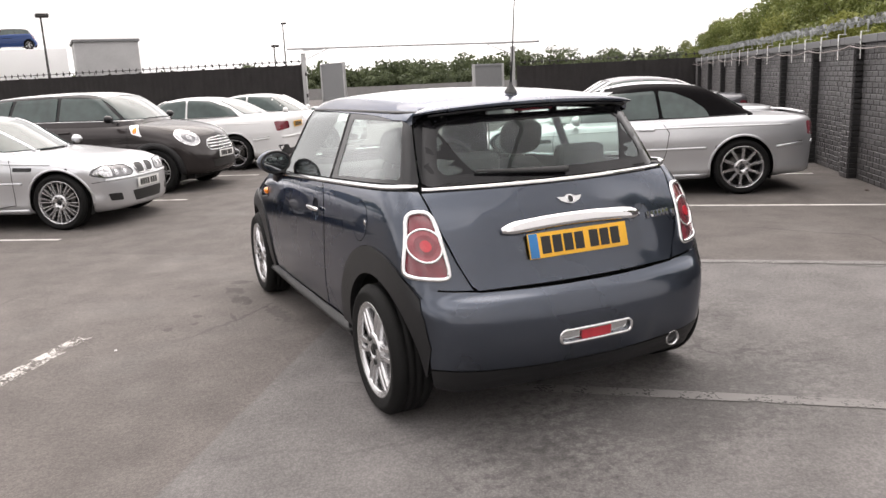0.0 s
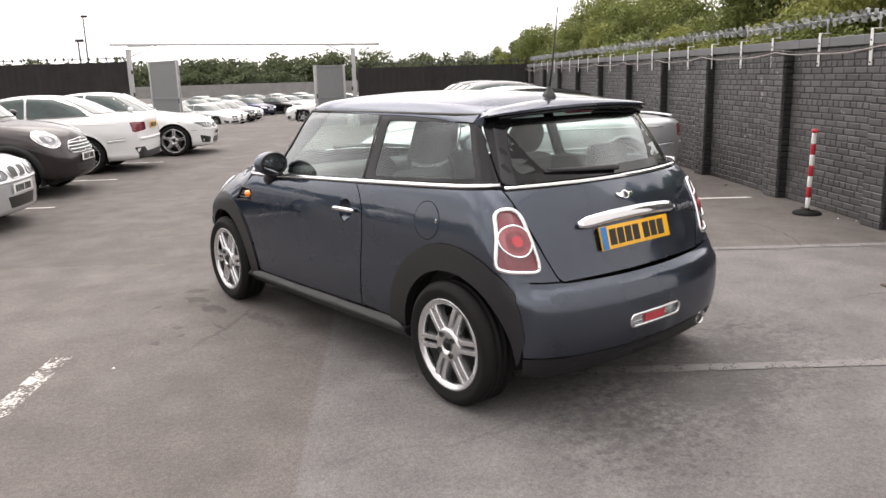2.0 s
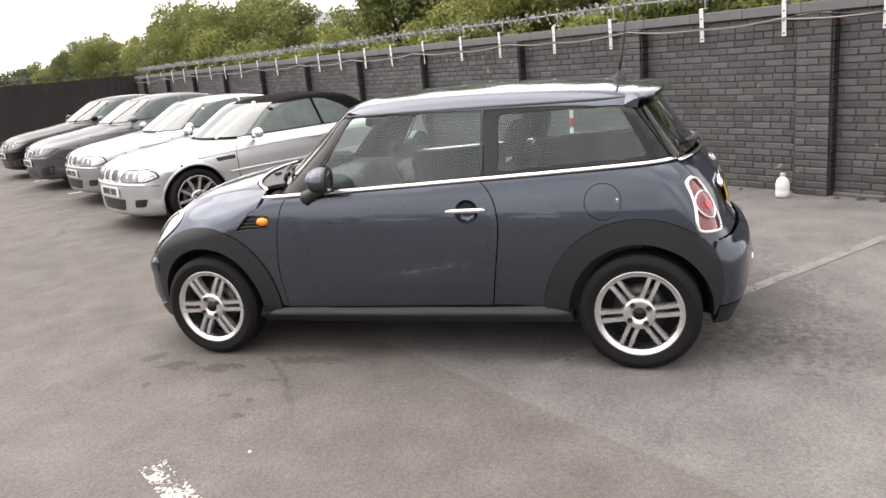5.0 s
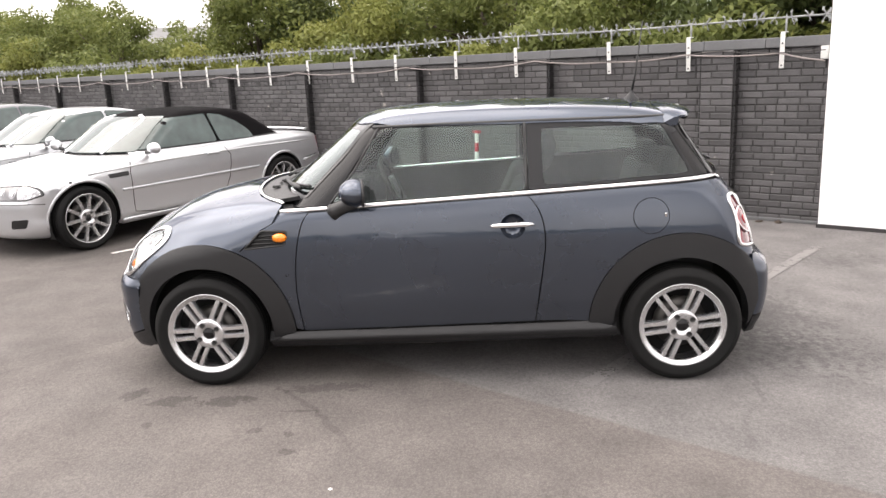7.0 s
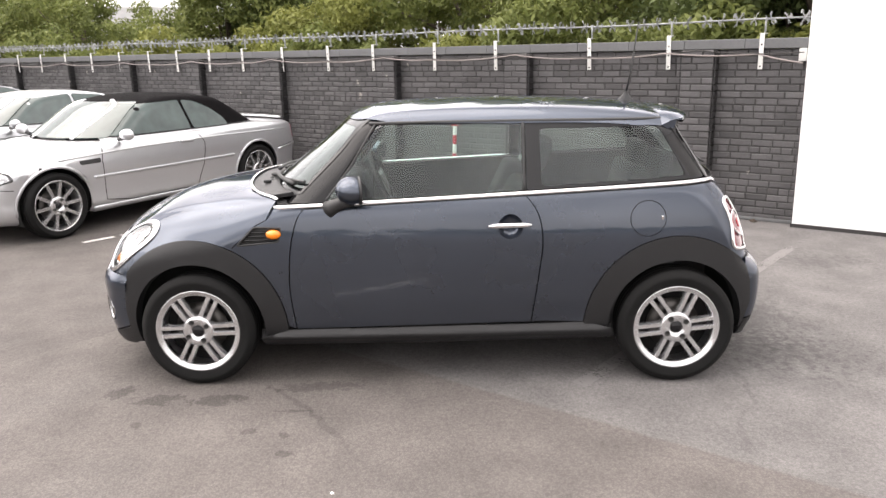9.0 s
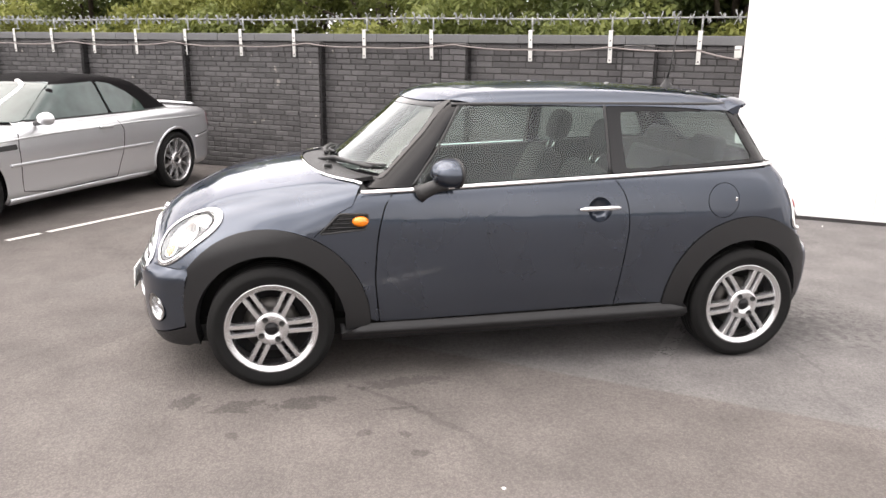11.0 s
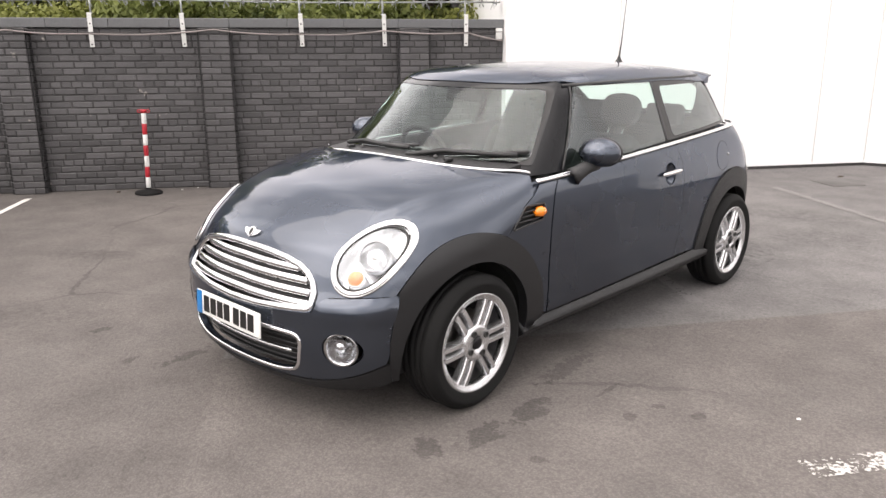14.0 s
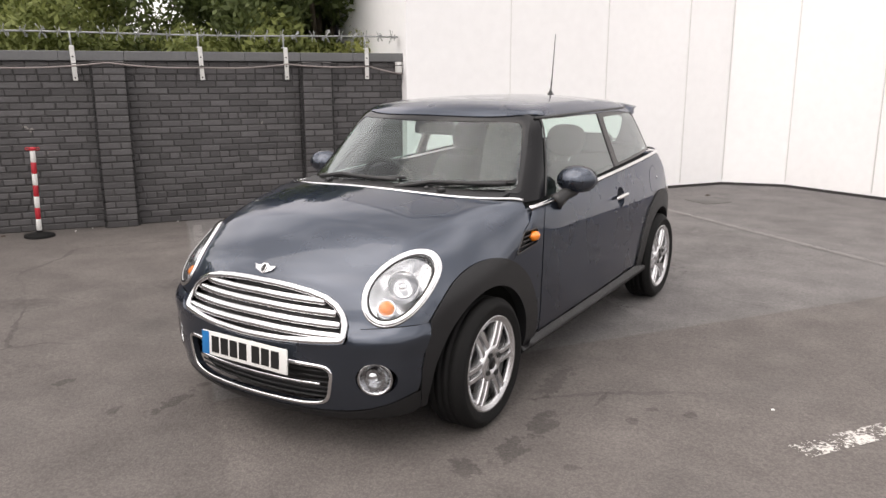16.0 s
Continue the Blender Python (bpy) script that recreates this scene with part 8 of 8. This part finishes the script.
SMALL = dict(TALL, solid=MINI, axles=(1.2335, -1.2335), tyre=0.298, rim=0.21, track=0.73, spine=1.35, cabin_spine=0.9, roof=M_BLACKP, roof_label="black roof", roof_panel=None, spokes=FIVE_TWIN,
             side_glass=[[(0.545, 0.96), (0.285, 1.325), (-0.447, 1.328), (-0.450, 1.0)], [(-0.470, 1.0), (-0.467, 1.328), (-1.185, 1.330), (-1.385, 1.04)]], screen=[(-0.64, 1.0), (-0.51, 1.315), (0.51, 1.315), (0.64, 1.0)], rear_glass=[(-0.60, 1.05), (-0.52, 1.30), (0.52, 1.30), (0.60, 1.05)],
             head=[(0.50, 0.64), (0.50, 0.80), (0.60, 0.84), (0.70, 0.80), (0.70, 0.64), (0.60, 0.59)], lamps=[(0.60, 0.71, 0.06)], tail=[(0.57, 0.70), (0.64, 0.94), (0.71, 0.94), (0.73, 0.70)], kidney=[[(0.0, 0.50), (0.0, 0.71), (0.36, 0.68), (0.46, 0.60), (0.44, 0.51)]],
             bars=[(0.56, 0.42), (0.62, 0.40)], belt=[(0.78, 0.93), (-1.40, 1.03)], mirror=(0.93, 0.53, 1.03), plate_f=0.42, plate_r=0.77, vent=None, front_dark=[[(0.0, 0.22), (0.0, 0.36), (0.36, 0.36), (0.32, 0.22)]], shut=[[(0.72, 0.92), (0.73, 0.32)], [(-0.5, 0.98), (-0.5, 0.34)]], handles=[(-0.38, 0.84)])


def parked(u, v, out=True, skew=0.0):
    """In a bay: nose out from the wall, or towards it."""
    return YARD @ pose(u, v, 0, 0, 0, skew if out else 180 + skew)


road_car(CABRIO, parked(3.73, 2.94, True, 5), "silver two-door convertible with a black soft top in a bay", M_SILVER)
road_car(E46, parked(6.35, 2.75, True, 3), "grey-silver two-door coupe parked nose out", M_SILVER2)
road_car(COUPE, parked(9.1, 2.7, True, 2), "dark grey saloon car parked nose out", M_GREY)
road_car(COUPE, parked(11.7, 2.7, True, 2), "black saloon car parked nose out by the fence", M_BLACKP)
road_car(dict(E46, spokes=CROSS), parked(2.02, 10.60, False, 3), "bright silver coupe with cross-spoke wheels parked nose in", M_SILVER)
road_car(TALL, parked(4.95, 11.0, False, 2), "brown-grey tall hatchback with a white roof", M_BROWN)
road_car(COUPE, parked(7.95, 11.2, True, 3), "white coupe parked tail out with dark tail lamps", M_WHITEP)
road_car(COUPE, parked(10.95, 10.5, False, 4), "white saloon car parked nose in near the gate", M_WHITEP)
road_car(TALL, parked(7.0, 16.5, False, 0), "white-roofed brown tall car parked by the fence", M_WHITEP)
road_car(COUPE, parked(10.5, 17.0, True, 0), "white saloon car parked by the tall fence", M_WHITEP, False)
# beyond the gate
def far_place(u, v, turn):
    return YARD @ pose(u, v, -fall(u, v), 0, 0, turn)


road_car(COUPE, far_place(31.3, 7.25, 8), "white saloon car standing behind the gate leaf", M_WHITEP, False)
far_white = road_car(dict(COUPE, group="far parked cars"), far_place(42.0, 15.5, 150), "white saloon car in the far car park", M_WHITEP, False)
road_car(dict(COUPE, group="far parked cars"), far_place(57.0, 15.3, 140), "navy saloon car in the far car park", M_NAVY, False)
far_black = road_car(dict(COUPE, group="far parked cars"), far_place(39.0, 16.6, 150), "black saloon car in the far car park", M_BLACKP, False)
for kind_, u, v in ((far_white, 44.8, 15.5), (far_black, 47.5, 15.4), (far_white, 50.2, 15.4), (far_white, 42.5, 20.0), (far_white, 45.4, 19.8), (far_black, 48.3, 19.6), (far_white, 51.2, 19.5), (far_black, 58.6, 13.4), (far_white, 60.6, 12.6),
                    (far_white, 62.6, 11.2), (far_white, 64.4, 9.6), (far_white, 68.0, 18.8), (far_black, 68.0, 16.6), (far_white, 68.2, 14.6), (far_white, 68.6, 12.4), (far_white, 69.0, 10.2), (far_white, 68.0, 21.5), (far_black, 57.5, 19.5), (far_white, 60.5, 19.0)):
    copy_thing(kind_, far_place(u, v, 146 + random.uniform(-5, 5)))
# a row along the open side of the lane
for u in (-14.0, -7.5, -4.6, 3.8, 9.0):
    copy_thing(far_white if u != -4.6 else far_black, YARD @ pose(u, 27.0 + random.uniform(-0.3, 0.3), 0, 0, 0, 180 + random.uniform(-4, 4)))
# small blue car raised on a stack beyond the fence
stack = thing("display_stack", "white container stack carrying a small blue car", "container", pose(-6.1, 60.4, 0, 0, 0, 1))
box("container", (7.3, 6.4, 2.6), (0, 0, 1.30), M_WHITEWALL, stack, 0.03)
box("container", (7.5, 6.6, 2.3), (0, 0, 3.76), M_WHITEWALL, stack, 0.03)
road_car(dict(SMALL, group="far parked cars"), pose(-5.85, 58.2, 4.912, 0, 0, 93), "small royal-blue hatchback raised on a container stack", M_ROYAL, False)


# ---- bricks of the wall and piers, last ----
def brick_mesh(name, l, d, h):
    """A brick's face, proud of the joint, with worn edges."""
    e = 0.006
    v = [(-l / 2, 0, -h / 2), (l / 2, 0, -h / 2), (l / 2, 0, h / 2), (-l / 2, 0, h / 2), (-l / 2, d - e, -h / 2), (l / 2, d - e, -h / 2), (l / 2, d - e, h / 2), (-l / 2, d - e, h / 2),
         (-l / 2 + e, d, -h / 2 + e), (l / 2 - e, d, -h / 2 + e), (l / 2 - e, d, h / 2 - e), (-l / 2 + e, d, h / 2 - e)]
    f = [(0, 1, 5, 4), (1, 2, 6, 5), (2, 3, 7, 6), (3, 0, 4, 7), (4, 5, 9, 8), (5, 6, 10, 9), (6, 7, 11, 10), (7, 4, 8, 11), (8, 9, 10, 11)]
    return v, [t[::-1] for t in f]


PIERS = [(-2.13, 0.33), (0.0, 0.31), (1.98, 0.31), (4.15, 0.31), (6.02, 0.31), (7.92, 0.31), (9.93, 0.31), (11.95, 0.31), (13.95, 0.31), (15.95, 0.31), (17.95, 0.31)]


def lay():
    """All brick places: (along, out, height, turn, length)."""
    out = []
    CH = 0.0676
    rows = 25
    rgj = random.Random(8)
    for r in range(rows):
        z = CH * (r + 0.5)
        headers = r % 6 == 4
        L = 0.1018 if headers else 0.2036
        ends = [-3.0] + [q for p, w in PIERS for q in (p, p + w)] + [18.85]
        for a, b in zip(ends[::2], ends[1::2]):
            u = a - (L / 2 if r % 2 else 0.0) - rgj.uniform(0, 0.05)
            while u < b:
                l1 = L * rgj.uniform(0.97, 1.03)
                lo, hi = max(a, u), min(b, u + l1)
                if hi - lo > 0.03:
                    out.append(((lo + hi) / 2, -0.126, z, 0, hi - lo - 0.010))
                u += l1
        for p, w in PIERS:
            k = [(0.25 * w, 0.5 * w - 0.010), (0.75 * w, 0.5 * w - 0.010)] if headers else [(w / 3, w * 2 / 3 - 0.010), (w * 5 / 6, w / 3 - 0.010)] if r % 2 else [(w / 6, w / 3 - 0.010), (w * 2 / 3, w * 2 / 3 - 0.010)]
            for c, l in k:
                out.append((p + c, -0.012, z, 0, l))
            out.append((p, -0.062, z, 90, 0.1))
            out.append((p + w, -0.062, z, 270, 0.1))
    return out, CH


def build_bricks():
    rg = random.Random(3)
    places, CH = lay()
    pool = {}
    near = [q for q in places if -0.9 < q[0] < 0.62 and q[3] == 0 or (abs(q[0]) < 0.01 and q[3] == 90)]
    near = near[:300]
    chosen = set(near)
    for q in near:
        u, v, z, turn, l = q
        key = (round(l, 2), turn)
        if key not in pool:
            vv, ff = brick_mesh("brick", l, 0.020, CH - 0.010)
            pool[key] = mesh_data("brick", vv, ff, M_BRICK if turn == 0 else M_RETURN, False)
        piece("brick", pool[key], wall, m=pose(u, v + rg.uniform(-0.003, 0.002), z, rg.uniform(-1.5, 1.5), rg.uniform(-0.6, 0.6), turn))
    # front faces in plain brick, returns in the brick with painted-in shade
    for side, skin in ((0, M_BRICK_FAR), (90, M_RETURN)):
        V, Fc = [], []
        for q in places:
            if q in chosen or (q[3] == 0) != (side == 0):
                continue
            u, v, z, turn, l = q
            vv, ff = brick_mesh("brick", l, 0.020, CH - 0.010)
            b = len(V)
            j, tilt, lean = rg.uniform(-0.003, 0.002), rg.uniform(-0.010, 0.010), rg.uniform(-0.025, 0.025)
            for x, y, h in vv:
                h2, y2 = h + x * tilt, y + h * lean
                V.append((u + x, v + y2 + j, z + h2) if turn == 0 else (u - y, v + x, z + h) if turn == 90 else (u + y, v - x, z + h))
            Fc += [tuple(b + i for i in t) for t in ff]
        tagged(piece("brickwork", mesh_data("brickwork", V, Fc, skin, False), wall), kind="stuff")
    # solid cores of the piers
    for p, w in PIERS:
        box("pier_core", (w - 0.022, 0.12, 1.69), (p + w / 2, -0.060, 0.845), M_MORTAR, wall)


M_BRICK_FAR = M_BRICK.copy()
M_BRICK_FAR.name = "painted_brick_run"
_n, _l = M_BRICK_FAR.node_tree.nodes, M_BRICK_FAR.node_tree.links
_geo = _n.new("ShaderNodeNewGeometry")
_info = next(q for q in _n if q.type == "OBJECT_INFO")
for lk in list(_info.outputs["Random"].links):
    _l.new(_geo.outputs["Random Per Island"], lk.to_socket)
build_bricks()
